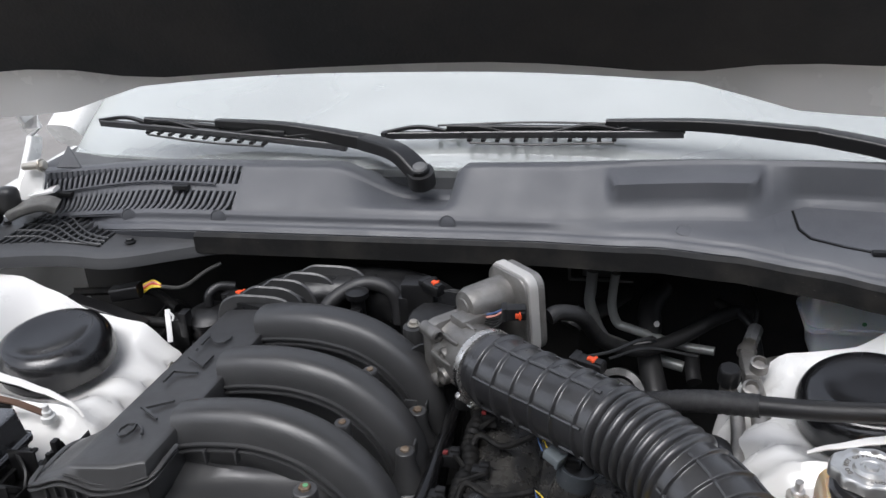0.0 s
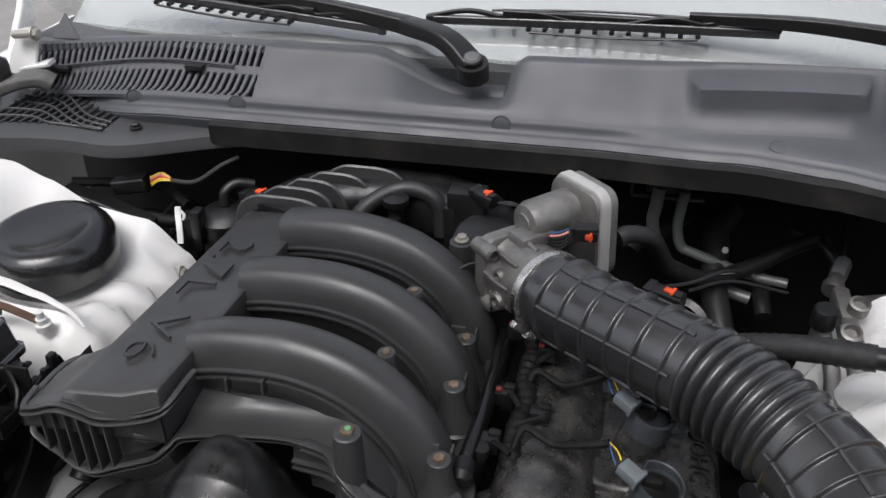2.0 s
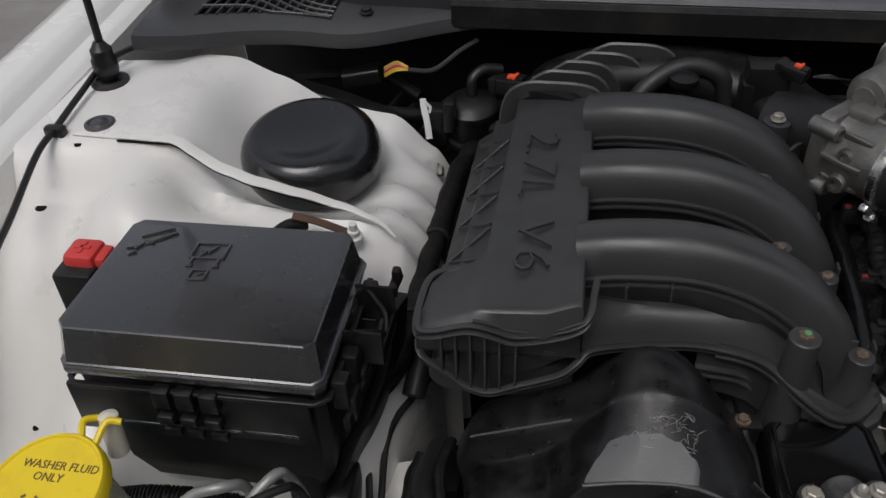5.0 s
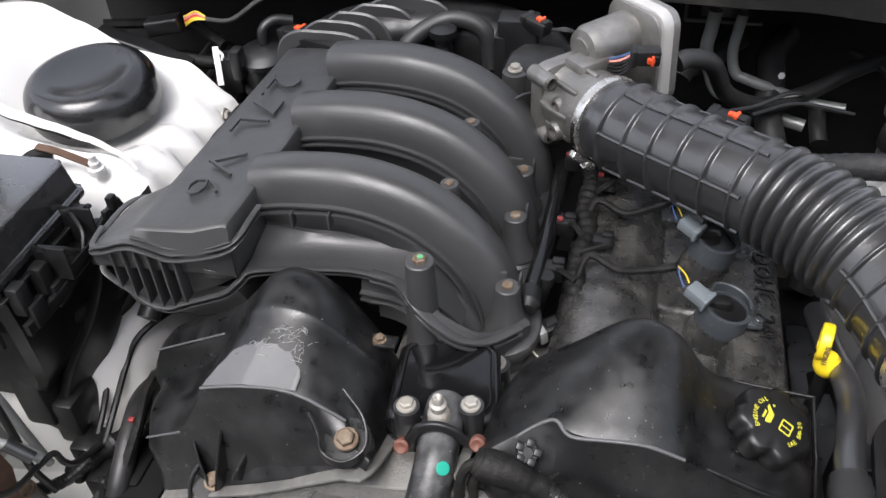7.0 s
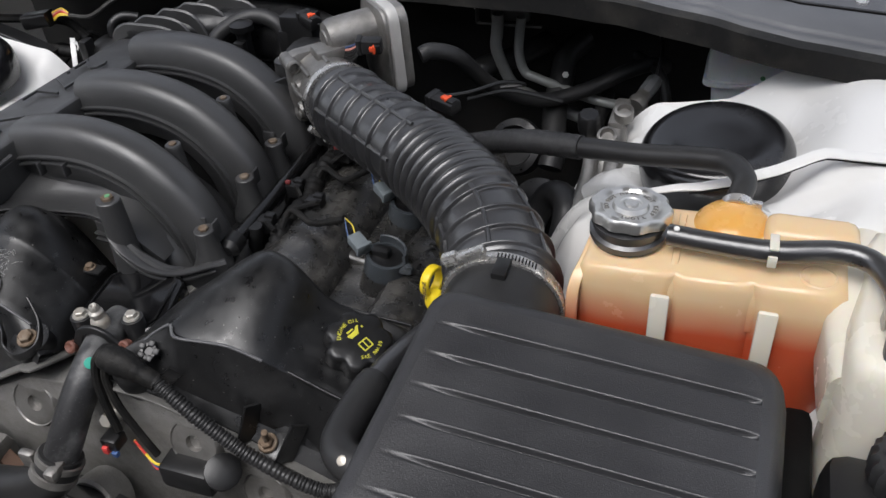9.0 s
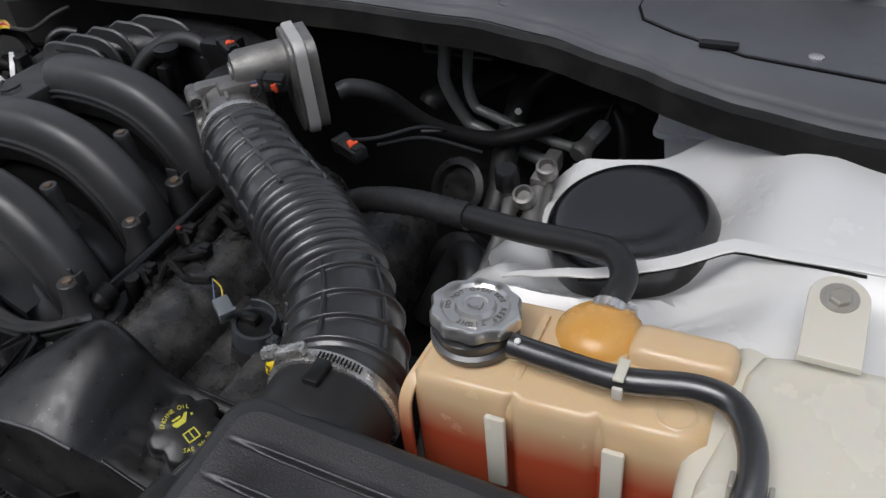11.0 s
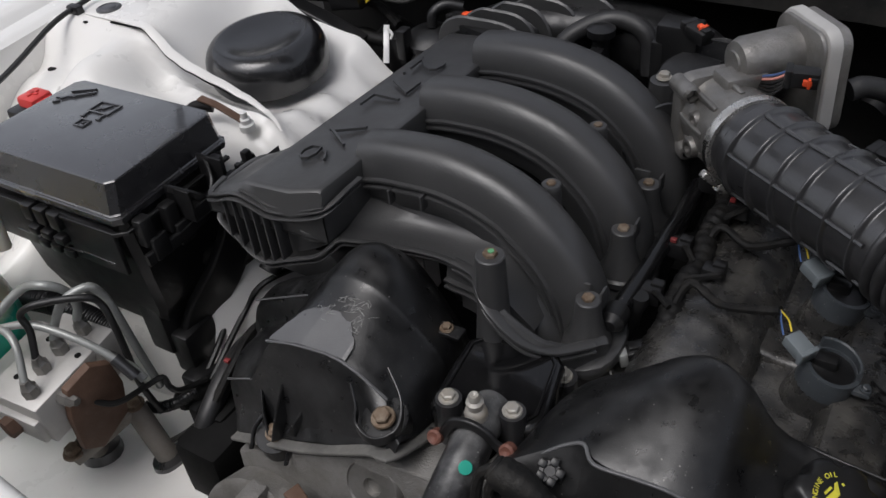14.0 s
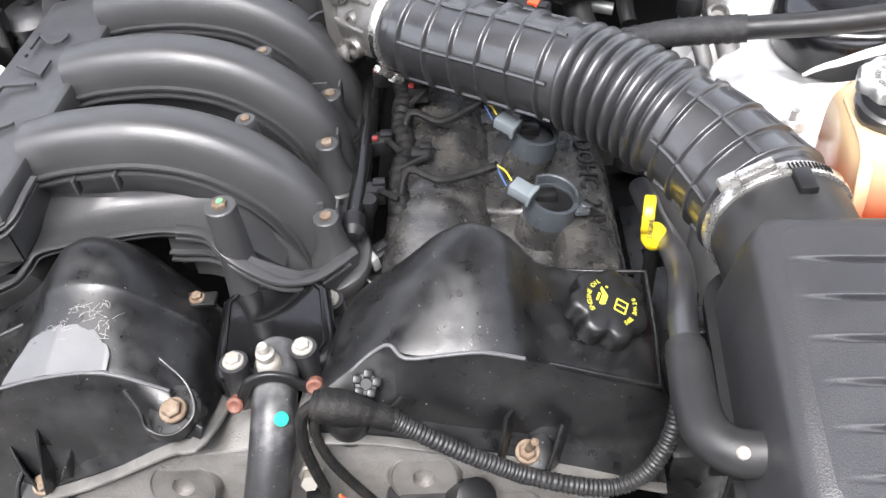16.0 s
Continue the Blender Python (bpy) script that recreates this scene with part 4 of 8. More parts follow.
LOWER = [V(-0.312, 0.735, 0.776), V(-0.319, 0.68, 0.777), V(-0.320, 0.645, 0.7785), V(-0.316, 0.621, 0.7785), V(-0.305, 0.6155, 0.7710), V(-0.290, 0.614, 0.7620), V(-0.275, 0.6125, 0.7500), V(-0.256, 0.612, 0.7465), V(-0.235, 0.613, 0.7555), V(-0.215, 0.615, 0.7630), V(-0.197, 0.618, 0.7700), V(-0.185, 0.6235, 0.7800), V(-0.177, 0.631, 0.7860), V(-0.155, 0.643, 0.7820), V(-0.130, 0.651, 0.7795), V(-0.090, 0.655, 0.7800), V(-0.058, 0.650, 0.7810)]
for line, nm, dz in ((UPPER, "upper_seam", 0.0055), (LOWER, "lower_seam", -0.0060)):
    part(nm, sweep(line, rounded(0.0062, 0.0020, 0.0009, 2), n=4), MANIFOLD, man)
    part(nm, sweep([p + V(0.0008, 0.0022, dz) for p in line[3:]], rounded(0.0058, 0.0019, 0.0009, 2), n=4), MANIFOLD, man)
part("step_line", sweep([V(-0.269, 0.6125, 0.8275), V(-0.252, 0.6125, 0.8245), V(-0.237, 0.613, 0.8190), V(-0.205, 0.617, 0.8200), V(-0.182, 0.624, 0.8255)], rounded(0.0030, 0.0014, 0.0006, 2), n=4), MANIFOLD, man)
# ribbed front wall between the seams
rows = []
for d, k in ((0.016, 0.0), (0.015, 0.5), (0.014, 1.0)):
    rows.append([V(x, y + d, through_points(x, LIP) * k + through_points(x, FOOT) * (1 - k)) for x, y in ((-0.312, 0.70), (-0.312, 0.632), (-0.304, 0.6165), (-0.297, 0.6125), (-0.281, 0.611), (-0.268, 0.611), (-0.252, 0.611), (-0.2365, 0.612), (-0.222, 0.614), (-0.208, 0.616), (-0.192, 0.622), (-0.186, 0.632), (-0.182, 0.66), (-0.182, 0.70))])
part("front_wall", skin(rows, cap=False, closed=False), MANIFOLD, man)
for x in (-0.2955, -0.2835, -0.2715, -0.2595, -0.2475, -0.2345):
    z0, z1 = through_points(x, FOOT) + 0.001, through_points(x, LIP) - 0.001
    part("front_rib", box((x, 0.618, (z0 + z1) / 2), (0.0020, 0.014, z1 - z0), 0.0006), MANIFOLD, man)
part("corner_gusset", sweep([V(-0.214, 0.622, 0.788), V(-0.200, 0.624, 0.786), V(-0.188, 0.630, 0.792)], rounded(0.003, 0.010, 0.001, 1), n=3), MANIFOLD, man)
part("plenum_belly", sweep([V(-0.250, 0.636, 0.738), V(-0.248, 0.80, 0.732), V(-0.245, 1.0, 0.722)], rounded(0.125, 0.04, 0.018)), MANIFOLD, man)


RUN_Y = (0.708, 0.815, 0.921)
# half section of a runner: a soft-edged upper shell on two thin lips, the lower shell drawn in
HALF = [(0.0315, 0.0), (0.0312, 0.007), (0.0300, 0.0125), (0.0272, 0.0168), (0.0235, 0.0200), (0.0195, 0.0222), (0.0150, 0.0240), (0.0095, 0.0256), (0.0035, 0.0266), (0.0012, 0.0268), (0.0006, 0.0308), (-0.0014, 0.0308), (-0.0020, 0.0268), (-0.0060, 0.0268), (-0.0066, 0.0312), (-0.0086, 0.0312), (-0.0094, 0.0240), (-0.034, 0.0190), (-0.040, 0.012), (-0.042, 0.0)]


def runner_section(w=1.0, h=1.0):
    return [(a * (h if a > 0 else 1), b * w) for a, b in HALF] + [(a * (h if a > 0 else 1), -b * w) for a, b in HALF[-2:0:-1]]


def runner(y, root):
    pts = [V(-0.186, y + root, 0.8170), V(-0.150, y + 0.5 * root, 0.8250), V(-0.095, y, 0.8275), V(-0.045, y - 0.003, 0.8150), V(-0.006, y - 0.008, 0.7890), V(0.018, y - 0.012, 0.755), V(0.027, y - 0.014, 0.715), V(0.028, y - 0.014, 0.68)]
    part("upper_runner", sweep(pts, runner_section(1.0), up=(0, 1, 0), n=8), MANIFOLD, man, sharp=42)


def low_runner(y, z, w):
    pts = [V(-0.195, y, 0.772 + z), V(-0.140, y, 0.778 + z), V(-0.085, y, 0.777 + z), V(-0.045, y, 0.764 + z), V(-0.015, y - 0.004, 0.735 + z), V(-0.003, y - 0.008, 0.69 + z), V(-0.003, y - 0.008, 0.66 + z)]
    part("lower_runner", sweep(pts, runner_section(w, 0.95), up=(0, 1, 0), n=8), MANIFOLD, man, sharp=42)


for y, root in zip(RUN_Y, (0.004, 0.010, 0.016)):
    runner(y, root)
low_runner(0.766, -0.034, 0.92)
low_runner(0.872, -0.034, 0.92)
# hollow flank under the first runner: a wall that flares forward to the lower seam
rows = []
for x, y0, z0, z1 in ((-0.182, 0.633, 0.7855, 0.815), (-0.170, 0.639, 0.7845, 0.816), (-0.150, 0.648, 0.7818, 0.817), (-0.125, 0.6545, 0.7800, 0.818), (-0.095, 0.657, 0.7802, 0.816), (-0.068, 0.655, 0.7812, 0.809), (-0.050, 0.650, 0.7830, 0.802), (-0.034, 0.642, 0.7850, 0.794), (-0.018, 0.636, 0.778, 0.783), (-0.002, 0.636, 0.764, 0.768), (0.012, 0.640, 0.745, 0.747)):
    k = min(1.0, (z1 - z0) / 0.03)
    rows.append([V(x, y0, z0 - 0.010), V(x, y0, z0), V(x, y0 + 0.012, z0 - 0.0004), V(x, y0 + 0.022, z0 + 0.0002), V(x, y0 + 0.029, z0 + 0.0024 * k), V(x, max(0.690, y0 + 0.034), z0 + 0.0075 * k), V(x, 0.695, z1), V(x, 0.715, z1)])
part("lower_runner", sweep([V(-0.080, 0.694, 0.752), V(-0.045, 0.688, 0.752), V(-0.018, 0.680, 0.738), V(-0.002, 0.674, 0.712), V(0.003, 0.672, 0.68), V(0.003, 0.672, 0.65)], runner_section(1.25, 0.95), up=(0, 1, 0), n=8), MANIFOLD, man, sharp=42)
part("runner_flank", skin(rows, cap=False, closed=False), MANIFOLD, man, sharp=50)
# near-black sheet added under the runners: paints their shade and closes the view down
part("runner_shade_sheet", sweep([V(-0.19, 0.80, 0.765), V(-0.10, 0.80, 0.772), V(-0.03, 0.80, 0.74), V(0.01, 0.80, 0.69)], [(-0.004, -0.13), (0.004, -0.13), (0.004, 0.15), (-0.004, 0.15)], up=(0, 1, 0)), DARK, man)
for x, y, z in ((-0.149, 0.679, 0.812), (-0.113, 0.677, 0.817)):
    part("small_rib", box((x, y, z), (0.0026, 0.010, 0.016), 0.001), MANIFOLD, man)
for y in (0.752, 0.866):
    part("notch_brace", sweep([V(-0.187, y + 0.022, 0.80), V(-0.172, y - 0.006, 0.806)], rounded(0.004, 0.016, 0.001, 1), n=2), MANIFOLD, man)

# bolt bosses
def boss(p, h, r, bolt=RUST, mark=None):
    p = Vector(p)
    part("bolt_boss", lathe([(r * (1.9 if h < 0.1 else 1.65), -h), (r * (1.45 if h < 0.1 else 1.35), -h * 0.8), (r * 1.12, -h * 0.5), (r, -0.006), (r * 0.98, -0.001), (r * 0.9, 0), (r * 0.55, 0)], p, seg=18), MANIFOLD, man)
    bo = part("bolt", hexbolt(p + V(0, 0, -0.003), (0, 0, 1), r * 0.50), bolt, man, "weathered flanged bolt")
    if mark:
        part("paint_mark", lathe([(r * 0.22, 0), (r * 0.22, 0.001), (0, 0.0012)], p + V(0.001, 0, r * 0.55 - 0.003), seg=8), mark, bo)


boss((-0.0180, 0.6255, 0.8285), 0.118, 0.0122, RUST, PAINT_GREEN)
for x, y, z in ((0.0465, 0.6715, 0.7690), (0.0370, 0.7745, 0.7660), (0.0325, 0.8525, 0.7655)):
    boss((x, y, z), 0.045, 0.0112)
    part("boss_fin", box((x + 0.010, y + 0.008, z - 0.002), (0.0025, 0.012, 0.018), 0.001), MANIFOLD, man)
    part("boss_foot", lathe([(0.0225, 0), (0.0225, 0.006), (0.018, 0.010)], (x, y, z - 0.056), seg=18), MANIFOLD, man)
    part("boss_fin", box((x - 0.010, y + 0.010, z - 0.004), (0.016, 0.003, 0.022), 0.001), MANIFOLD, man)
boss((-0.0190, 0.7400, 0.8230), 0.05, 0.009)
boss((-0.0210, 0.8500, 0.8200), 0.05, 0.009)
# base flange that follows the runner ends
flange = [V(-0.022, 0.606, 0.708), V(0.0, 0.612, 0.700), V(0.030, 0.640, 0.705), V(0.062, 0.655, 0.712), V(0.066, 0.690, 0.712), V(0.052, 0.73, 0.708), V(0.060, 0.78, 0.708), V(0.050, 0.83, 0.706), V(0.058, 0.88, 0.706), V(0.045, 0.93, 0.706)]
part("base_flange", sweep(flange, rounded(0.020, 0.014, 0.004, 2), n=4), MANIFOLD, man)
part("base_skirt", sweep([p + V(-0.012, 0.006, -0.03) for p in flange], rounded(0.012, 0.05, 0.003, 1), n=3), MANIFOLD, man)
# lipped apron that runs from the first runner's seam round the tall boss to the base
apron = [V(-0.072, 0.653, 0.7805), V(-0.056, 0.6495, 0.7810), V(-0.041, 0.640, 0.7845), V(-0.028, 0.622, 0.7890), V(-0.014, 0.612, 0.7810), V(0.003, 0.609, 0.7680), V(0.019, 0.612, 0.7560), V(0.038, 0.625, 0.7450), V(0.060, 0.652, 0.7385)]
for dz in (0.0, -0.0075):
    part("apron_lip", sweep([p + V(0, 0.001 - 0.1 * dz, dz) for p in apron], rounded(0.010, 0.0036, 0.0014, 2), n=5), MANIFOLD, man)
part("apron_wall", sweep([p + V(0.002, 0.012, -0.032) for p in apron], rounded(0.010, 0.058, 0.003, 1), n=5), MANIFOLD, man)
part("base_block", box((0.005, 0.79, 0.68), (0.09, 0.32, 0.05), 0.01), MANIFOLD, man)

# fins and crossover at the rear
for i, (y, top, x1) in enumerate(((0.996, 0.824, -0.190), (1.014, 0.829, -0.187), (1.033, 0.832, -0.178), (1.053, 0.834, -0.150), (1.075, 0.836, -0.110))):
    x0 = -0.285 + 0.022 * i
    pts = [V(x0, y, 0.74), V(x0 + 0.006, y, top - 0.022), V(x0 + 0.022, y, top - 0.003), V((x0 + x1) / 2, y, top), V(x1, y, top - 0.004), V(x1 + 0.014, y, top - 0.03), V(x1 + 0.018, y, 0.75)]
    part("rear_fin", sweep(pts, rounded(0.020, 0.005, 0.002, 1), up=(0, 1, 0), n=4), MANIFOLD, man)
part("rear_body", sweep([V(-0.235, 0.99, 0.785), V(-0.215, 1.05, 0.79), V(-0.15, 1.08, 0.795), V(-0.06, 1.085, 0.795), V(0.0, 1.06, 0.79), V(0.03, 1.01, 0.79), V(0.045, 0.985, 0.795)], rounded(0.085, 0.075, 0.025), n=6, scale=lambda s: (1, 1.0 - 0.1 * s)), DUSTY, man, sharp=60)
part("rear_duct", tube([V(0.015, 1.0, 0.79), V(0.045, 0.975, 0.798), V(0.066, 0.948, 0.806)], 0.040, 20), DULL_RUBBER, man)
part("duct_shield", skin([[p, p + V(-0.002, 0.003, 0), V(p.x - 0.002, p.y + 0.003, 0.735), V(p.x, p.y, 0.735)] for p in (V(-0.008, 0.885, 0.776), V(-0.0034, 0.8893, 0.7964), V(0.001, 0.894, 0.8075), V(0.0075, 0.9002, 0.8138), V(0.022, 0.922, 0.8135), V(0.0403, 0.9453, 0.8068), V(0.058, 0.952, 0.799))]), MANIFOLD, man, sharp=50)
part("rear_flange_bolt", hexbolt((0.006, 0.958, 0.822), (0, 0, 1), 0.006), ZINC, man)
part("rear_boss", lathe([(0.018, -0.05), (0.014, 0), (0.008, 0.001)], (0.006, 0.958, 0.820)), MANIFOLD, man)
# lettering along the plenum
def strip_word(word, y0, y1, x, high):
    """Raised characters that run from y0 forward to y1 along the strip."""
    bm = text(word, 1.0, 0.0, Matrix.Identity(4), 0.026)
    lo = [min(v.co[i] for v in bm.verts) for i in (0, 1)]
    hi = [max(v.co[i] for v in bm.verts) for i in (0, 1)]
    bm.free()
    sx, sy = (y0 - y1) / (hi[0] - lo[0]), high / (hi[1] - lo[1])
    m = Matrix(((0, 1, 0, x), (-1, 0, 0, (y0 + y1) / 2), (0, 0, 1, plenum_z((y0 + y1) / 2) + 0.0010), (0, 0, 0, 1))) @ Matrix.Rotation(radians(-3.2), 4, "Y") @ Matrix.Diagonal((sx, sy, 1, 1)) @ Matrix.Translation((-(lo[0] + hi[0]) / 2, -(lo[1] + hi[1]) / 2, 0))
    part("raised_lettering", text(word, 1.0, 0.0014, m, 0.026), MANIFOLD, man, "raised characters in the same black plastic")


strip_word("2.7L", 0.900, 0.777, -0.234, 0.033)
strip_word("V6", 0.740, 0.664, -0.2285, 0.030)

# breather hose loop behind the runners
b = thing("breather_hose", (-0.09, 1.03, 0.77), "short black rubber hose loop behind the manifold", "hose")
part("loop", tube([V(-0.15, 1.00, 0.78), V(-0.128, 1.025, 0.815), V(-0.085, 1.045, 0.834), V(-0.045, 1.045, 0.822), V(-0.034, 1.035, 0.78)], 0.011, 12), DULL_RUBBER, b)
part("fitting", join(lathe([(0.010, 0), (0.010, 0.05), (0.016, 0.052), (0.016, 0.060), (0.007, 0.064), (0, 0.064)], (-0.088, 1.018, 0.775)), box((-0.088, 1.005, 0.80), (0.016, 0.012, 0.03), 0.002)), BLACK, b)


def connector(parent, c, d, up, body=BLACK, clip=ORANGE, size=(0.042, 0.024, 0.020), nm="connector"):
    """A plug with a coloured lock clip."""
    m = axes(c, d, up)
    k = part(nm, join(box((0, 0, 0), size, 0.003, m), box((size[0] * 0.30, 0, size[2] * 0.45), (size[0] * 0.35, size[1] * 0.6, size[2] * 0.4), 0.002, m), box((-size[0] * 0.45, 0, 0), (size[0] * 0.25, size[1] * 1.12, size[2] * 1.1), 0.002, m)), body, parent)
    if clip:
        part("lock_clip", join(box((0.004, 0, size[2] * 0.50), (size[0] * 0.28, size[1] * 0.35, 0.006), 0.001, m), box((size[0] * 0.2, 0, size[2] * 0.52), (size[0] * 0.10, size[1] * 0.60, 0.007), 0.001, m)), clip, k, "bright orange lock clip")
    return k


b = thing("pressure_sensor", (0.0, 1.02, 0.82), "black sensor plug with orange lock clip", "sensor")
part("sensor_body", join(box((0.0, 1.022, 0.830), (0.046, 0.032, 0.05), 0.004), box((-0.02, 1.02, 0.80), (0.014, 0.03, 0.07), 0.003)), BLACK, b)
connector(b, V(0.022, 1.008, 0.852), (0.8, -0.5, -0.1), (0.5, 0.8, 0), size=(0.032, 0.018, 0.015))
for i, k in enumerate(("black", "black", "grey")):
    part("wire", tube([V(0.040, 0.996, 0.853), V(0.058, 0.99 + 0.003 * i, 0.855), V(0.085, 1.005, 0.845 - 0.004 * i), V(0.10, 1.03, 0.82)], 0.0012, 6), WIRES[k], b)

# ---- throttle body ----
tb = thing("throttle_body", (0.09, 0.93, 0.76), "cast aluminium electronic throttle body with motor housing", "throttle body")
AX = V(0.70, -0.70, 0.0).normalized()
NX = V(0.70, 0.70, 0.0).normalized()
TC = V(0.100, 0.902, 0.812)
part("bore", lathe([(0.036, -0.060), (0.040, -0.058), (0.041, -0.045), (0.038, -0.040), (0.038, -0.02), (0.040, -0.012), (0.041, 0.0), (0.039, 0.02)], TC, AX, 28), ALU, tb)
part("flange", prism(rounded(0.082, 0.082, 0.016, 4), 0.016, 0.003, axes(TC - AX * 0.058, NX, V(0, 0, 1))), ALU, tb)
for a, c in ((-0.036, 0.030), (-0.034, -0.034), (0.036, -0.034)):
    p = TC - AX * 0.05 + NX * a + V(0, 0, c)
    part("bolt_boss", lathe([(0.009, -0.012), (0.009, 0.018), (0.006, 0.020), (0.006, 0.012), (0, 0.012)], p, AX, 14), ALU, tb)
for a, c, r in ((-0.026, -0.020, 0.010), (-0.024, 0.010, 0.008)):
    p = TC - AX * 0.020 + NX * a + V(0, 0, c)
    part("shaft_boss", lathe([(r * 1.1, 0), (r * 1.1, 0.012), (r * 0.9, 0.016), (r * 0.55, 0.016), (r * 0.5, 0.010), (0, 0.010)], p, -NX, 16), ALU, tb)
part("side_port", lathe([(0.007, 0), (0.007, 0.012), (0.0085, 0.014), (0.006, 0.017), (0, 0.017)], V(0.053, 0.934, 0.822), -NX - AX * 0.5, 12), BLACK, tb)
part("neck", box((0, 0, 0), (0.030, 0.044, 0.026), 0.004, axes(TC - AX * 0.030 + V(0, 0, 0.034) + NX * 0.012, AX, NX)), ALU, tb)
for a in (-0.6, 0.1, 0.8, 1.5):
    d = (-NX * math.cos(a) + V(0, 0, math.sin(a))).normalized()
    part("casting_rib", sweep([TC - AX * 0.046 + d * 0.038, TC - AX * 0.02 + d * 0.0405, TC + d * 0.0395], rounded(0.005, 0.006, 0.0015), n=3), ALU, tb)
MC = V(0.124, 0.974, 0.850)
part("motor_can", lathe([(0.0, -0.068), (0.012, -0.068), (0.0125, -0.066), (0.0205, -0.064), (0.0240, -0.056), (0.0255, 0.02)], MC + V(0, 0.011, 0.011), NX, 32), ALU, tb)
gm = axes(MC + NX * 0.020 + V(0, 0, -0.008), AX, V(0, 0, 1))
plate = rounded(0.086, 0.104, 0.018, 5)
plate = [(x * (1 - 0.10 * (y > 0.0)) , y) for x, y in plate]
part("gear_housing", prism(plate, 0.012, 0.003, gm @ Matrix.Translation((0.0, 0, -0.012))), ALU, tb)
part("gear_cover", prism([(x * 1.07, y * 1.06) for x, y in plate], 0.013, 0.004, gm), PALE_ALU, tb, "machined aluminium cover plate")
part("cover_gasket", prism([(x * 1.0, y * 1.0) for x, y in plate], 0.004, 0.002, gm @ Matrix.Translation((0, 0, 0.014))), ALU, tb)
con = connector(tb, V(0.143, 0.925, 0.866), AX * 0.6 + NX * 0.8, -NX * 0.3 + V(0, 0, 1), size=(0.028, 0.018, 0.014))
for i, k in enumerate(("blue", "pink", "black", "black", "black", "black")):
    part("wire", tube([V(0.132, 0.924, 0.872 - 0.0025 * i), V(0.118, 0.928 - 0.002 * i, 0.862 - 0.003 * i), V(0.098, 0.936, 0.852 - 0.002 * i), V(0.080, 0.950 + 0.002 * i, 0.838)], 0.0013, 6), WIRES[k], tb)
part("wire_sleeve", tube([V(0.098, 0.936, 0.848), V(0.078, 0.948, 0.846), V(0.066, 0.968, 0.842), V(0.05, 1.0, 0.82)], 0.006, 8), TAPE, tb)


def worm_clamp(parent, c, axis, r, screw_dir, w=0.013, nm="hose_clamp"):
    """A steel band with slots and a screw housing."""
    axis, sd = Vector(axis).normalized(), Vector(screw_dir).normalized()
    sd = (sd - axis * sd.dot(axis)).normalized()
    band = part(nm, lathe([(r - 0.002, -w / 2), (r, -w / 2), (r + 0.0006, -w * 0.3), (r + 0.0006, w * 0.3), (r, w / 2), (r - 0.002, w / 2)], c, axis, 48), CLAMP, parent, "steel worm-drive clamp")
    tang = axis.cross(sd)
    m = axes(Vector(c) + sd * (r + 0.005), tang, axis)
    part("screw_housing", join(box((0, 0, 0), (0.026, w * 0.85, 0.008), 0.002, m), lathe([(0.006, 0), (0.006, 0.012), (0.004, 0.014), (0, 0.012)], m @ V(0.013, 0, 0.001), tang, 6)), CLAMP, band)
    for i in range(12):
        a = 0.40 + i * 0.055
        d = sd * math.cos(a) - tang * math.sin(a)
        part("band_slot", box((0, 0, 0), (0.0012, w * 0.55, 0.0012), 0, axes(Vector(c) + d * (r + 0.0006), -sd * math.sin(a) - tang * math.cos(a), axis)), DARK, band)
    return band


# ---- intake hose ----
hose = thing("intake_hose", (0.26, 0.75, 0.75), "black ribbed rubber air intake hose with bellows", "hose")
HPTS = [V(0.108, 0.894, 0.812), V(0.152, 0.857, 0.813), V(0.212, 0.810, 0.819), V(0.264, 0.771, 0.821), V(0.312, 0.730, 0.817), V(0.349, 0.691, 0.808), V(0.372, 0.652, 0.800), V(0.386, 0.615, 0.797), V(0.390, 0.592, 0.796)]
line = spline(HPTS, 30)
cum = [0.0]
for p, q in zip(line, line[1:]):
    cum.append(cum[-1] + (q - p).length)
LEN = cum[-1]


def hose_base(d):
    return 0.0440 - 0.0020 * smooth(0.02, 0.08, d) + 0.0080 * smooth(0.25, 0.43, d)


def hose_r(d):
    """Radius along the hose: plain cuffs, stiff ribs, the bellows, then ribs again."""
    r = hose_base(d)
    if d < 0.018:
        return r - 0.003
    if d < 0.195:
        k = ((d - 0.018) % 0.0295) / 0.0295
        return r + 0.0042 * math.exp(-((k - 0.5) / 0.065) ** 4)
    if d < 0.292:
        k = (d - 0.195) / 0.0122
        return r + -0.0022 + 0.0082 * abs(math.sin(k * math.pi)) ** 0.7
    if d < LEN - 0.034:
        k = ((d - 0.292) % 0.0275) / 0.0275
        return r + 0.0042 * math.exp(-((k - 0.5) / 0.065) ** 4)
    return r - 0.002


even = []
N = 560
j = 0
for i in range(N + 1):
    d = LEN * i / N
    while j < len(cum) - 2 and cum[j + 1] < d:
        j += 1
    even.append(line[j].lerp(line[j + 1], (d - cum[j]) / (cum[j + 1] - cum[j])))
part("hose_wall", tube(even, lambda s: hose_r(s * LEN), 44, smooth=False, up=(0, 0, 1)), RUBBER, hose, sharp=80)
fr = frames_along(even, (0, 0, 1))
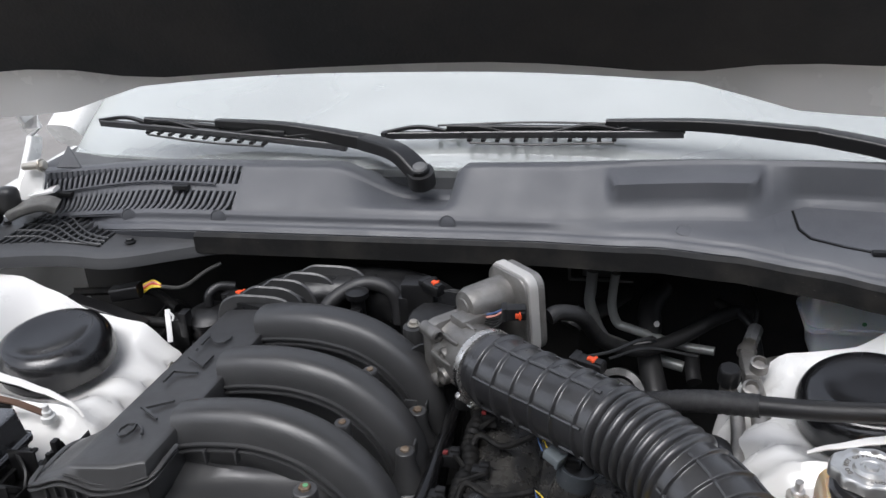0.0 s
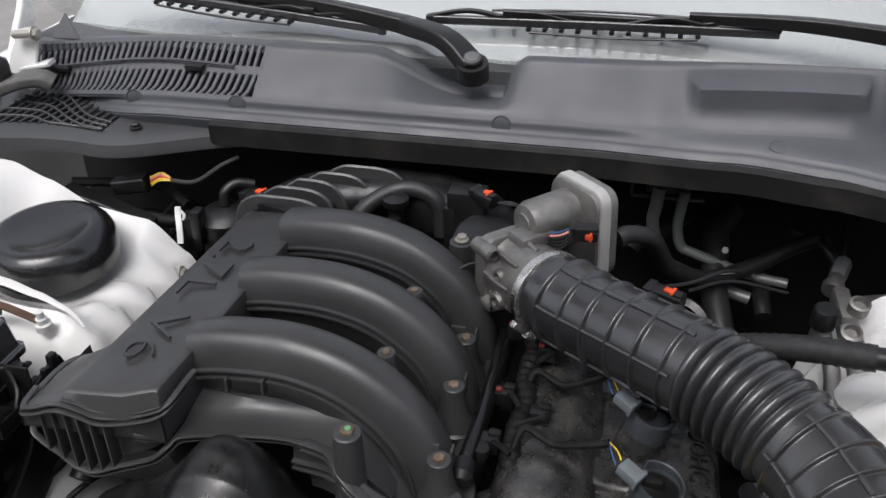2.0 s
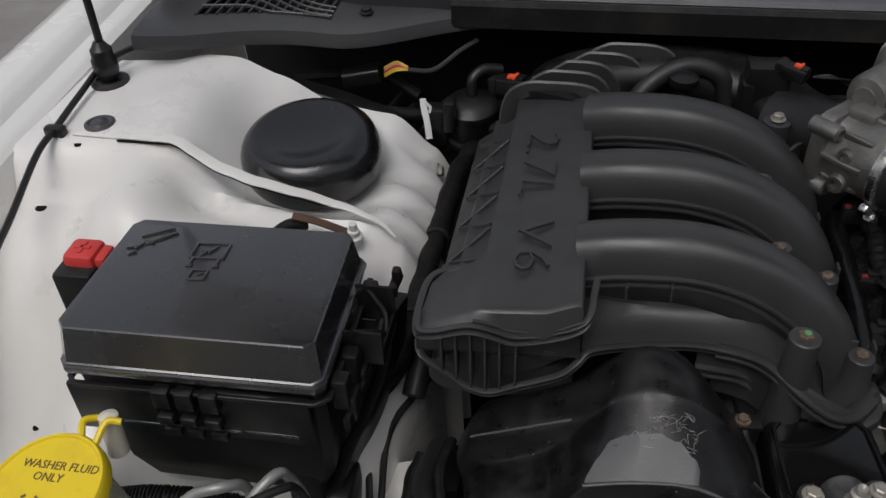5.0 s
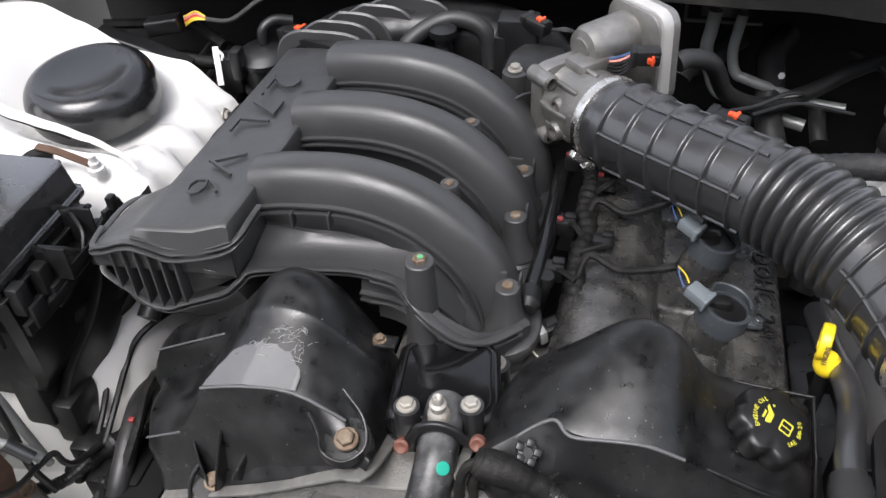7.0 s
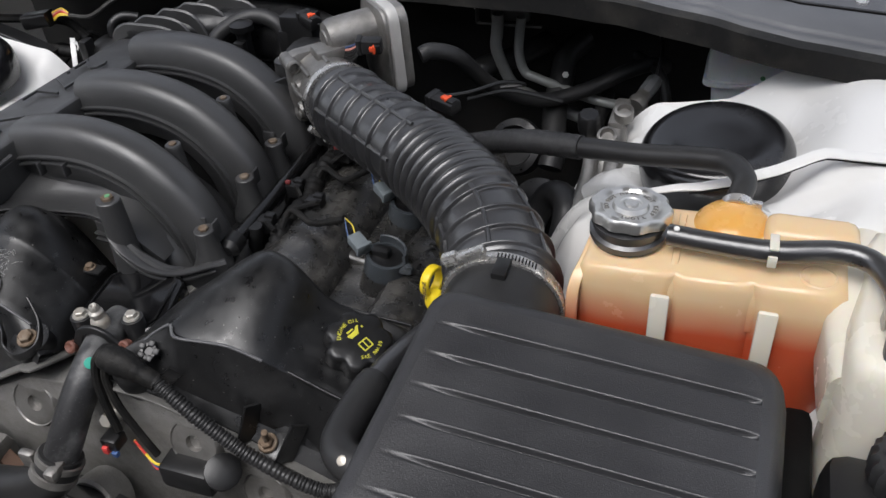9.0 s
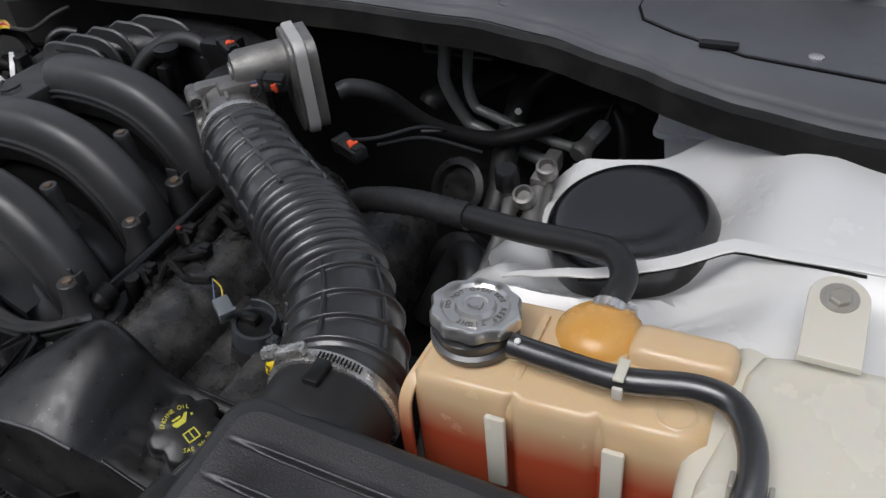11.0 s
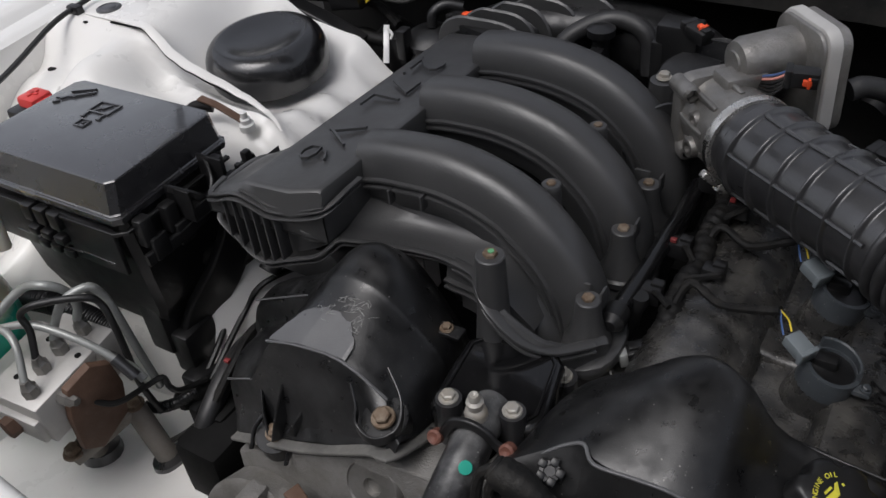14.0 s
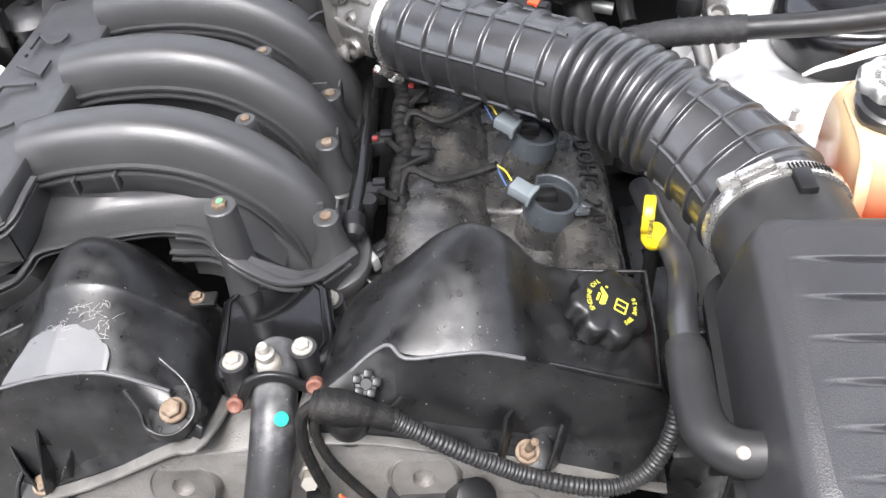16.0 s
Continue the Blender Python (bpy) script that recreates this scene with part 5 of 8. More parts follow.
for d0, d1 in ((0.030, 0.192), (0.296, LEN - 0.040)):
    idx = [i for i in range(N + 1) if d0 <= LEN * i / N <= d1][::3]
    for a in (18, 78, 138, 198, -42):
        ca, sa = math.cos(radians(a)), math.sin(radians(a))
        pts = [even[i] + (fr[i][1] * ca + fr[i][2] * sa) * (hose_base(LEN * i / N) + 0.0012) for i in idx]
        if len(pts) > 2:
            part("long_rib", tube(pts, 0.0021, 6, 1), RUBBER, hose)
worm_clamp(hose, HPTS[0] + AX * 0.004, AX, 0.0440, V(-0.5, -0.5, -0.75), 0.010)
worm_clamp(hose, V(0.3872, 0.608, 0.7968), V(0.10, -1, -0.03), 0.0525, V(-0.42, 0, 0.9), 0.0115)

# ---- air filter box ----
ab = thing("air_filter_box", (0.48, 0.47, 0.60), "black plastic air filter box with ribbed lid", "air filter box")


def lid_z(x, y):
    return 0.8487 + (y - 0.5534) * 0.143 - (x - 0.364) * 0.088


LX0, LX1, LY0, LY1 = 0.346, 0.612, 0.352, 0.566


def lid_ring(inset, dz):
    out = []
    for x, y in rounded(LX1 - LX0 - 2 * inset, LY1 - LY0 - 2 * inset, max(0.004, 0.022 - inset * 0.4), 5):
        X, Y = (LX0 + LX1) / 2 + x, (LY0 + LY1) / 2 + y
        X += 0.012 * (Y - 0.56) / 0.2 * (1 if X < 0.45 else 0)
        out.append(V(X, Y, lid_z(X, Y) + dz))
    return out


def lid_groove(x, y):
    """Moulded slots across the lid: a fine raised lip behind, the slot in front of it, both running out to a point."""
    k = (0.5534 - y) / 0.0281
    i = round(k)
    if not 0 <= i <= 7:
        return 0
    d = (k - i) * 0.0281
    ends = smooth(0.362, 0.40, x) * smooth(0.602, 0.585, x)
    return (0.0010 * math.exp(-((d + 0.0024) / 0.0009) ** 2) - 0.0042 * math.exp(-((d - 0.0006) / 0.0015) ** 4)) * ends


def lid_top():
    """The lid's upper face row by row between the rounded corners, with its slots."""
    inset, r = 0.016, 0.0156
    x0, x1, y0, y1 = LX0 + inset, LX1 - inset, LY0 + inset, LY1 - inset
    ys = {y0, y1, *(y0 + r * (1 - math.cos(math.pi / 2 * k / 5)) for k in range(6)), *(y1 - r * (1 - math.cos(math.pi / 2 * k / 5)) for k in range(6))}
    for i in range(8):
        ys |= {0.5534 - 0.0281 * i - d for d in (-0.0045, -0.0034, -0.0024, -0.0016, -0.0010, -0.0004, 0.0004, 0.0012, 0.0018, 0.0026, 0.0040)}
    rows = []
    for y in sorted(v for v in ys if y0 <= v <= y1):
        c = max(0, y0 + r - y, y - y1 + r)
        e = r - math.sqrt(max(0, r * r - c * c))
        row = []
        for u in (0, 0.004, 0.02, 0.05, 0.09, 0.13, 0.18, *steps(0.24, 0.82, 14), 0.87, 0.91, 0.94, 0.965, 0.985, 0.996, 1):
            X = x0 + e + (x1 - x0 - 2 * e) * u
            X += 0.012 * (y - 0.56) / 0.2 * (1 - u)
            row.append(V(X, y, lid_z(X, y) + lid_groove(X, y) * (0 < u < 1)))
        rows.append(row)
    return skin(rows, cap=False, closed=False)


part("lid", skin([lid_ring(-0.012, -0.085), lid_ring(-0.010, -0.075), lid_ring(-0.004, -0.030), lid_ring(0.0, -0.013), lid_ring(0.003, -0.006), lid_ring(0.009, -0.0015), lid_ring(0.016, 0.0)], cap=False), LID, ab, sharp=60)
part("lid_top", lid_top(), LID, ab, "grooved top of the lid", sharp=75)
part("base", skin([[p + V(0, 0, 0) for p in lid_ring(-0.006, -0.088)], [V(p.x, p.y, 0.66) for p in lid_ring(0.01, 0)], [V(p.x, p.y, 0.60) for p in lid_ring(0.03, 0)]]), DUSTY, ab)
part("split_flange", skin([lid_ring(-0.018, -0.088), lid_ring(-0.018, -0.080), lid_ring(-0.008, -0.080), lid_ring(-0.008, -0.088)]), BLACK, ab)
for i in range(6):
    y = 0.40 + 0.028 * i
    part("side_gusset", box((LX0 - 0.018, y, 0.735), (0.020, 0.004, 0.05), 0.001), DUSTY, ab)
part("outlet_neck", tube([V(0.392, 0.535, 0.790), V(0.391, 0.556, 0.793), V(0.389, 0.578, 0.7965), V(0.388, 0.604, 0.797)], lambda q: 0.0455 + 0.0040 * min(1, q * 1.8), 40), DULL_RUBBER, ab)
part("inlet_duct", box((0.630, 0.545, 0.65), (0.026, 0.11, 0.20), 0.008), DARK, ab)
part("neck_tab", box((0.392, 0.592, 0.849), (0.012, 0.022, 0.006), 0.001), BLACK, ab)

# breather tube from the filter box past the dipstick
b = thing("breather_tube", (0.31, 0.5, 0.70), "smooth black breather tube bending into the filter box", "hose")
part("upper_tube", tube([V(0.318, 0.74, 0.720), V(0.320, 0.68, 0.735), V(0.322, 0.63, 0.752), V(0.322, 0.60, 0.758), V(0.315, 0.565, 0.768), V(0.309, 0.535, 0.774), V(0.306, 0.510, 0.778)], 0.0105, 16), RUBBER, b)
part("sleeve", tube([V(0.306, 0.514, 0.777), V(0.3045, 0.490, 0.778), V(0.303, 0.466, 0.778), V(0.306, 0.444, 0.779), V(0.3185, 0.431, 0.780), V(0.336, 0.428, 0.781), V(0.350, 0.428, 0.782)], lambda q: 0.0148 - 0.0012 * (q < 0.04), 18), DULL_RUBBER, b)
part("rivet", lathe([(0.0045, 0), (0.0036, 0.0016), (0, 0.0024)], (0.3196, 0.4225, 0.7915), (0, -0.55, 0.83), 10), ZINC, b)

# ---- coolant tank ----
ct = thing("coolant_tank", (0.55, 0.65, 0.70), "translucent orange coolant tank half full of red coolant", "coolant tank")


def tank_ring(z, inset):
    pts = [(0.446, 0.628), (0.452, 0.620), (0.515, 0.617), (0.522, 0.622), (0.529, 0.617), (0.577, 0.617), (0.584, 0.622), (0.591, 0.617), (0.640, 0.620), (0.652, 0.628), (0.655, 0.70), (0.645, 0.712), (0.60, 0.716), (0.46, 0.716), (0.448, 0.706)]
    cx, cy = 0.55, 0.665
    return [V(cx + (x - cx) * (1 - inset), cy + (y - cy) * (1 - inset), z + (x - 0.45) * 0.03) for x, y in pts]


part("tank_body", skin([tank_ring(0.60, 0.06), tank_ring(0.62, 0.0), tank_ring(0.816, 0.0), tank_ring(0.826, 0.006), tank_ring(0.834, 0.020), tank_ring(0.8395, 0.045), tank_ring(0.842, 0.085), tank_ring(0.843, 0.14)]), COOLANT, ct, sharp=60)
part("end_flange", sweep([V(0.446, 0.612, 0.700), V(0.445, 0.612, 0.790), V(0.446, 0.618, 0.822), V(0.452, 0.640, 0.836), V(0.456, 0.69, 0.840)], rounded(0.004, 0.010, 0.0015), n=5, up=(1, 0, 0)), COOLANT, ct)
part("filler_dome", lathe([(0.034, -0.03), (0.034, 0.004), (0.031, 0.016), (0.023, 0.0245), (0.011, 0.0285), (0, 0.029)], (0.562, 0.698, 0.831), seg=28), AMBER, ct)
part("rear_hump", box((0.622, 0.690, 0.846), (0.072, 0.034, 0.030), 0.010, None, 3), COOLANT, ct)
for x in (0.522, 0.584):
    part("moulded_rib", sweep([V(x, 0.6215, 0.800), V(x, 0.6225, 0.828), V(x, 0.630, 0.8415), V(x, 0.66, 0.8465), V(x, 0.70, 0.8465)], rounded(0.006, 0.004, 0.0015, 2), n=4), COOLANT, ct)
part("raised_disc", lathe([(0.014, 0), (0.014, 0.002), (0.0125, 0.003), (0.011, 0.002), (0, 0.002)], (0.628, 0.640, 0.8465), seg=26), COOLANT, ct)
for x in (0.5150, 0.5960):
    part("tank_strap", box((x, 0.612, 0.794), (0.0150, 0.005, 0.072), 0.002), MILKY, ct)
CAP_STEEL = material("dull_cap_steel", (0.66, 0.65, 0.63), 0.33, metal=0.95, second=(0.56, 0.55, 0.53), blotch=80, amount=0.3, grain=500, bump=0.03, rough_var=0.05)
cap_o = V(0.481, 0.665, 0.842)
part("filler_neck", lathe([(0.029, -0.01), (0.029, 0.006), (0.032, 0.008), (0.032, 0.013), (0.029, 0.015), (0.029, 0.019), (0.0305, 0.020), (0.0305, 0.024)], cap_o, (0, -0.08, 1), 30), RUBBER, ct)
rings = []
for r0, h, wv in ((0.0335, 0.0225, 1), (0.0345, 0.0225, 1), (0.0345, 0.030, 1), (0.0325, 0.0325, 1), (0.027, 0.0322, 0.3), (0.0245, 0.030, 0), (0.0165, 0.030, 0), (0.0145, 0.0335, 0), (0.010, 0.0335, 0), (0.009, 0.032, 0), (0.0065, 0.032, 0), (0.0055, 0.034, 0), (0, 0.0342, 0)):
    ring = []
    for k in range(80):
        a = 2 * math.pi * k / 80
        lobe = 1 + wv * (0.07 * max(0, math.cos(2 * a + 0.5)) ** 5 + 0.035 * math.cos(10 * a))
        ring.append(V(r0 * lobe * math.cos(a), r0 * lobe * math.sin(a), h))
    rings.append(ring)
capm = Matrix.Translation(cap_o) @ Matrix.Rotation(radians(-5), 4, "X") @ Matrix.Diagonal((0.925, 0.925, 1.0, 1))
pc = part("pressure_cap", moved(skin(rings), capm), CAP_STEEL, ct, "pressed steel pressure cap with stamped lettering")
part("stamped_lettering", join(arc_text("DO NOT OPEN HOT", 0.0212, 200, 11.5, 0.0062, 0.0003, capm @ Matrix.Translation((0, 0, 0.0303))), arc_text("KEEP TIGHT", 0.0212, 10, 12.5, 0.0062, 0.0003, capm @ Matrix.Translation((0, 0, 0.0303)))), CASE, pc)
b = thing("overflow_hose", (0.60, 0.63, 0.82), "glossy black overflow hose running over the coolant tank", "hose")
part("hose", tube([V(0.514, 0.650, 0.862), V(0.545, 0.646, 0.863), V(0.592, 0.640, 0.867), V(0.636, 0.646, 0.870), V(0.660, 0.640, 0.870), V(0.674, 0.618, 0.868), V(0.679, 0.590, 0.863), V(0.676, 0.566, 0.853), V(0.674, 0.556, 0.843), V(0.674, 0.553, 0.815)], 0.0088, 14), RUBBER, b)
part("paint_dot", lathe([(0.0025, 0), (0.002, 0.001), (0, 0.0012)], (0.520, 0.646, 0.8715), (0, -0.4, 0.9), 8), LABEL, b)
part("hose_clip", join(box((0.592, 0.6295, 0.865), (0.007, 0.003, 0.010), 0.001), box((0.592, 0.639, 0.8765), (0.007, 0.020, 0.002), 0.0008)), MILKY, b)
part("hose_clip", join(box((0.668, 0.590, 0.860), (0.003, 0.012, 0.012), 0.001), box((0.690, 0.588, 0.858), (0.003, 0.012, 0.012), 0.001)), ZINC, b)
wt = thing("washer_side_tank", (0.75, 0.60, 0.62), "milky white plastic tank beside the coolant tank", "tank")


def white_ring(z, inset):
    pts = [(0.646, 0.562), (0.654, 0.546), (0.68, 0.538), (0.80, 0.520), (0.84, 0.528), (0.85, 0.55), (0.85, 0.68), (0.84, 0.708), (0.80, 0.718), (0.70, 0.718), (0.668, 0.71), (0.660, 0.69), (0.658, 0.65), (0.648, 0.60)]
    cx, cy = 0.75, 0.62
    return [V(cx + (x - cx) * (1 - inset), cy + (y - cy) * (1 - inset), z) for x, y in pts]


part("tank_body", skin([white_ring(0.62, 0.04), white_ring(0.70, 0.0), white_ring(0.815, 0.0), white_ring(0.838, 0.01), white_ring(0.849, 0.035), white_ring(0.853, 0.08), white_ring(0.853, 0.16)]), MILKY, wt, sharp=70)
part("joining_web", sweep([V(0.660, 0.568, 0.795), V(0.656, 0.62, 0.804), V(0.660, 0.68, 0.812), V(0.670, 0.712, 0.812)], rounded(0.040, 0.070, 0.016, 4), n=5), MILKY, wt, "milky web moulded between the two tanks")
part("mounting_tab", prism([(-0.0195, -0.036), (0.0195, -0.036), *((0.0195 * math.cos(a), 0.018 + 0.0195 * math.sin(a)) for a in steps(0, math.pi, 12))], 0.006, 0.0015, axes((0.709, 0.736, 0.866), (1, 0, -0.02), (0, 0.985, 0.17))), MILKY, wt)
part("tab_washer", lathe([(0.0125, 0), (0.0125, 0.0015), (0.008, 0.002)], (0.709, 0.752, 0.8745), (0, -0.17, 0.98), 24), ZINC, wt)
part("tab_bolt", hexbolt((0.709, 0.750, 0.874), (0, -0.25, 0.97), 0.007), ZINC, wt)
ps = thing("steering_reservoir", (0.73, 0.48, 0.71), "black power steering reservoir with knurled cap", "reservoir")
part("tank_body", box((0.735, 0.480, 0.755), (0.19, 0.085, 0.09), 0.016), BLACK, ps)
rings = []
for r0, h in ((0.030, 0.80), (0.031, 0.803), (0.031, 0.818), (0.028, 0.822), (0.016, 0.822), (0.014, 0.825), (0, 0.826)):
    rings.append([V(0.697 + r0 * (1 + (0.05 if k % 3 == 0 else 0)) * math.cos(2 * math.pi * k / 72), 0.502 + r0 * (1 + (0.05 if k % 3 == 0 else 0)) * math.sin(2 * math.pi * k / 72), h) for k in range(72)])
pcap = part("cap", skin(rings), DULL_RUBBER, ps, "knurled black cap with small raised print")
for i in range(9):
    a = radians(200 - 24 * i)
    part("print_bar", box((0.697 + 0.0225 * math.cos(a), 0.502 + 0.0225 * math.sin(a), 0.8225), (0.005, 0.004, 0.001), 0), BLACK, pcap)

# heater hose with braided sleeve that ends on the tank
b = thing("coolant_return_hose", (0.45, 0.79, 0.80), "black coolant hose with braided sleeve ending on the tank", "hose")
part("hose", tube([V(0.300, 0.850, 0.800), V(0.35, 0.828, 0.822), V(0.414, 0.812, 0.832), V(0.47, 0.795, 0.842), V(0.53, 0.778, 0.856), V(0.553, 0.768, 0.860), V(0.566, 0.745, 0.860), V(0.564, 0.724, 0.855), V(0.562, 0.710, 0.846)], 0.0105, 16, 8), DULL_RUBBER, b)
part("braided_sleeve", tube([V(0.255, 0.868, 0.775), V(0.290, 0.853, 0.796), V(0.35, 0.828, 0.822), V(0.412, 0.8125, 0.8315)], lambda s: 0.0125 + 0.0006 * math.sin(s * 160), 14, 16), BRAID, b)
part("spring_clip", join(lathe([(0.0118, -0.004), (0.0128, -0.003), (0.0128, 0.003), (0.0118, 0.004)], (0.563, 0.718, 0.852), (0, 1, 0.45), 20), box((0.577, 0.718, 0.852), (0.012, 0.006, 0.010), 0.001)), STEEL, b)

# ---- timing case and front covers ----
b = thing("timing_case", (0.02, 0.50, 0.50), "dirty cast aluminium timing case at the engine front", "engine case")
part("case_face", prism([(-0.24, 0.50), (-0.23, 0.612), (-0.06, 0.702), (0.02, 0.716), (0.10, 0.714), (0.26, 0.645), (0.27, 0.52), (0.18, 0.44), (-0.12, 0.44)], 0.035, 0.004, Matrix(((1, 0, 0, 0), (0, 0, -1, 0.526), (0, 1, 0, 0), (0, 0, 0, 1)))), CASE, b)
part("case_top", box((0.02, 0.60, 0.655), (0.16, 0.20, 0.05), 0.01), CASE, b)
for x, z, r in ((-0.0615, 0.666, 0.0255), (0.121, 0.664, 0.0255), (0.185, 0.612, 0.0235)):
    part("core_plug", lathe([(r * 1.15, -0.02), (r * 1.12, 0.010), (r, 0.016), (r * 0.97, 0.0165), (r * 0.93, 0.0150), (r * 0.34, 0.0150), (r * 0.30, 0.010), (0, 0.010)], (x, 0.500, z), (0, -1, 0.35), 26), ALU, b, "round machined plug")
for x, z in ((-0.02, 0.665), (0.03, 0.64), (0.16, 0.66)):
    part("case_rib", sweep([V(x, 0.497, z), V(x + 0.02, 0.495, z - 0.03), V(x + 0.01, 0.496, z - 0.07)], rounded(0.008, 0.008, 0.003)), CASE, b)


lc = thing("front_engine_cover", (-0.15, 0.56, 0.60), "scuffed black plastic cover over the cam drive with loose fibres", "engine cover", "front engine covers")
# rows from the foot of the front face over its upper edge to the back; columns from the inner side over the top to the outer ledge
LEFT_COVER = [
    [(-0.030, 0.486, 0.733), (-0.041, 0.490, 0.731), (-0.085, 0.493, 0.705), (-0.125, 0.495, 0.681), (-0.160, 0.496, 0.664), (-0.196, 0.497, 0.650), (-0.230, 0.498, 0.634), (-0.238, 0.502, 0.622)],
    [(-0.028, 0.491, 0.741), (-0.041, 0.497, 0.744), (-0.088, 0.501, 0.722), (-0.125, 0.504, 0.700), (-0.160, 0.506, 0.681), (-0.198, 0.507, 0.664), (-0.236, 0.509, 0.650), (-0.244, 0.513, 0.636)],
    [(-0.029, 0.518, 0.722), (-0.054, 0.516, 0.751), (-0.096, 0.519, 0.772), (-0.140, 0.5195, 0.769), (-0.176, 0.518, 0.761), (-0.206, 0.515, 0.701), (-0.250, 0.522, 0.673), (-0.257, 0.526, 0.650)],
    [(-0.030, 0.550, 0.710), (-0.047, 0.550, 0.750), (-0.094, 0.550, 0.784), (-0.135, 0.550, 0.783), (-0.168, 0.550, 0.772), (-0.203, 0.548, 0.712), (-0.261, 0.553, 0.682), (-0.270, 0.556, 0.652)],
    [(-0.033, 0.576, 0.704), (-0.046, 0.576, 0.748), (-0.096, 0.576, 0.794), (-0.131, 0.576, 0.796), (-0.158, 0.576, 0.785), (-0.199, 0.577, 0.720), (-0.266, 0.586, 0.678), (-0.278, 0.589, 0.650)],
    [(-0.034, 0.586, 0.702), (-0.046, 0.586, 0.747), (-0.097, 0.586, 0.798), (-0.130, 0.586, 0.801), (-0.154, 0.586, 0.791), (-0.184, 0.585, 0.752), (-0.270, 0.596, 0.703), (-0.284, 0.598, 0.665)],
    [(-0.040, 0.622, 0.694), (-0.056, 0.622, 0.738), (-0.102, 0.622, 0.802), (-0.130, 0.622, 0.807), (-0.148, 0.620, 0.799), (-0.184, 0.618, 0.754), (-0.270, 0.622, 0.708), (-0.284, 0.622, 0.665)],
    [(-0.050, 0.650, 0.670), (-0.068, 0.650, 0.712), (-0.104, 0.652, 0.768), (-0.130, 0.652, 0.774), (-0.150, 0.650, 0.768), (-0.186, 0.650, 0.728), (-0.266, 0.650, 0.692), (-0.280, 0.650, 0.650)],
]
part("shell", softened(cover_shell(LEFT_COVER, 2, 2), 0.0030, 2, 34), DUSTY, lc, sharp=50)
part("base_flange", sweep([V(-0.034, 0.640, 0.700), V(-0.026, 0.56, 0.704), V(-0.032, 0.487, 0.731), V(-0.055, 0.487, 0.722), V(-0.12, 0.490, 0.682), V(-0.160, 0.492, 0.662), V(-0.232, 0.496, 0.630)], rounded(0.012, 0.004, 0.0015), n=4), PALE_EDGE, lc, "dust-grey lower flange")


def cover_ear(parent, p, span):
    """A bolt ear with two raised walls."""
    p = Vector(p)
    part("ear", lathe([(0.021, -0.022), (0.020, -0.008), (0.0205, -0.006), (0.015, -0.006), (0, -0.006)], p, (0, -0.25, 1), 20), DUSTY, parent)
    part("ear_wall", sweep([p + V(-0.020, -0.016, -0.020), p + V(-0.0205, -0.004, -0.003), p + V(-span * 0.85, 0.012, 0.007), p + V(-0.005, 0.021, 0.012), p + V(0.004, 0.022, 0.012), p + V(span * 0.85, 0.012, 0.006), p + V(0.0205, -0.004, -0.004), p + V(0.020, -0.016, -0.020)], rounded(0.003, 0.005, 0.001, 1), n=5), DUSTY, parent)
    part("bolt", hexbolt(p + V(0, 0, -0.004), (0, -0.25, 1), 0.0072), RUST, parent, "weathered flanged bolt")


cover_ear(lc, (-0.178, 0.500, 0.664), 0.016)
for a, c in (((-0.199, 0.518, 0.693), (-0.183, 0.496, 0.660)), ((-0.164, 0.517, 0.716), (-0.170, 0.494, 0.662))):
    part("side_fin", sweep([V(*a), V(*a).lerp(V(*c), 0.5) + V(0, -0.002, 0), V(*c)], rounded(0.0026, 0.014, 0.001, 1), n=3), DUSTY, lc)
part("gusset", sweep([V(-0.142, 0.512, 0.694), V(-0.152, 0.497, 0.674)], rounded(0.0030, 0.016, 0.001, 1), n=2), DUSTY, lc)
# pale strip on the crease: worn edge and its highlight in one colour
part("edge_crease", sweep([V(-0.054, 0.5155, 0.7525), V(-0.096, 0.5185, 0.7730), V(-0.140, 0.519, 0.7700), V(-0.1755, 0.5175, 0.7620)], rounded(0.0026, 0.0020, 0.0009), n=3), SHEEN_SCUFF, lc)
part("rear_clip", box((-0.052, 0.604, 0.750), (0.030, 0.014, 0.004), 0.001, Matrix.Identity(4)), DUSTY, lc)
part("bolt", hexbolt((-0.052, 0.604, 0.752), (0, 0, 1), 0.0045), RUST, lc)
# thin pale lines paint the highlight along the ledges
for a, c in (((-0.270, 0.596, 0.7045), (-0.186, 0.5855, 0.7530)), ((-0.250, 0.5215, 0.6745), (-0.208, 0.5145, 0.7015))):
    part("ledge_edge", sweep([V(*a), V(*c)], rounded(0.0022, 0.0018, 0.0008, 2), n=2), SHEEN_SCUFF, lc)
# pale corner patch, a painted reflection of the sky, with hairline fibres
LINT = material("pale_lint", (0.34, 0.34, 0.33), 0.9)


def on_cover(r, k):
    """A place on the cover's shell by row and column, between their corners."""
    i, j = min(int(r), len(LEFT_COVER) - 2), min(int(k), 6)
    a, c = (V(*LEFT_COVER[i + d][j]).lerp(V(*LEFT_COVER[i + d][j + 1]), k - j) for d in (0, 1))
    return a.lerp(c, r - i)


PATCH_TOP = ((1.95, 2.40), (2.05, 2.65), (2.3, 2.95), (2.7, 3.15), (3.1, 3.15), (3.65, 3.05), (3.85, 2.6), (4.0, 2.15))
ks = steps(1.96, 3.97, 40)
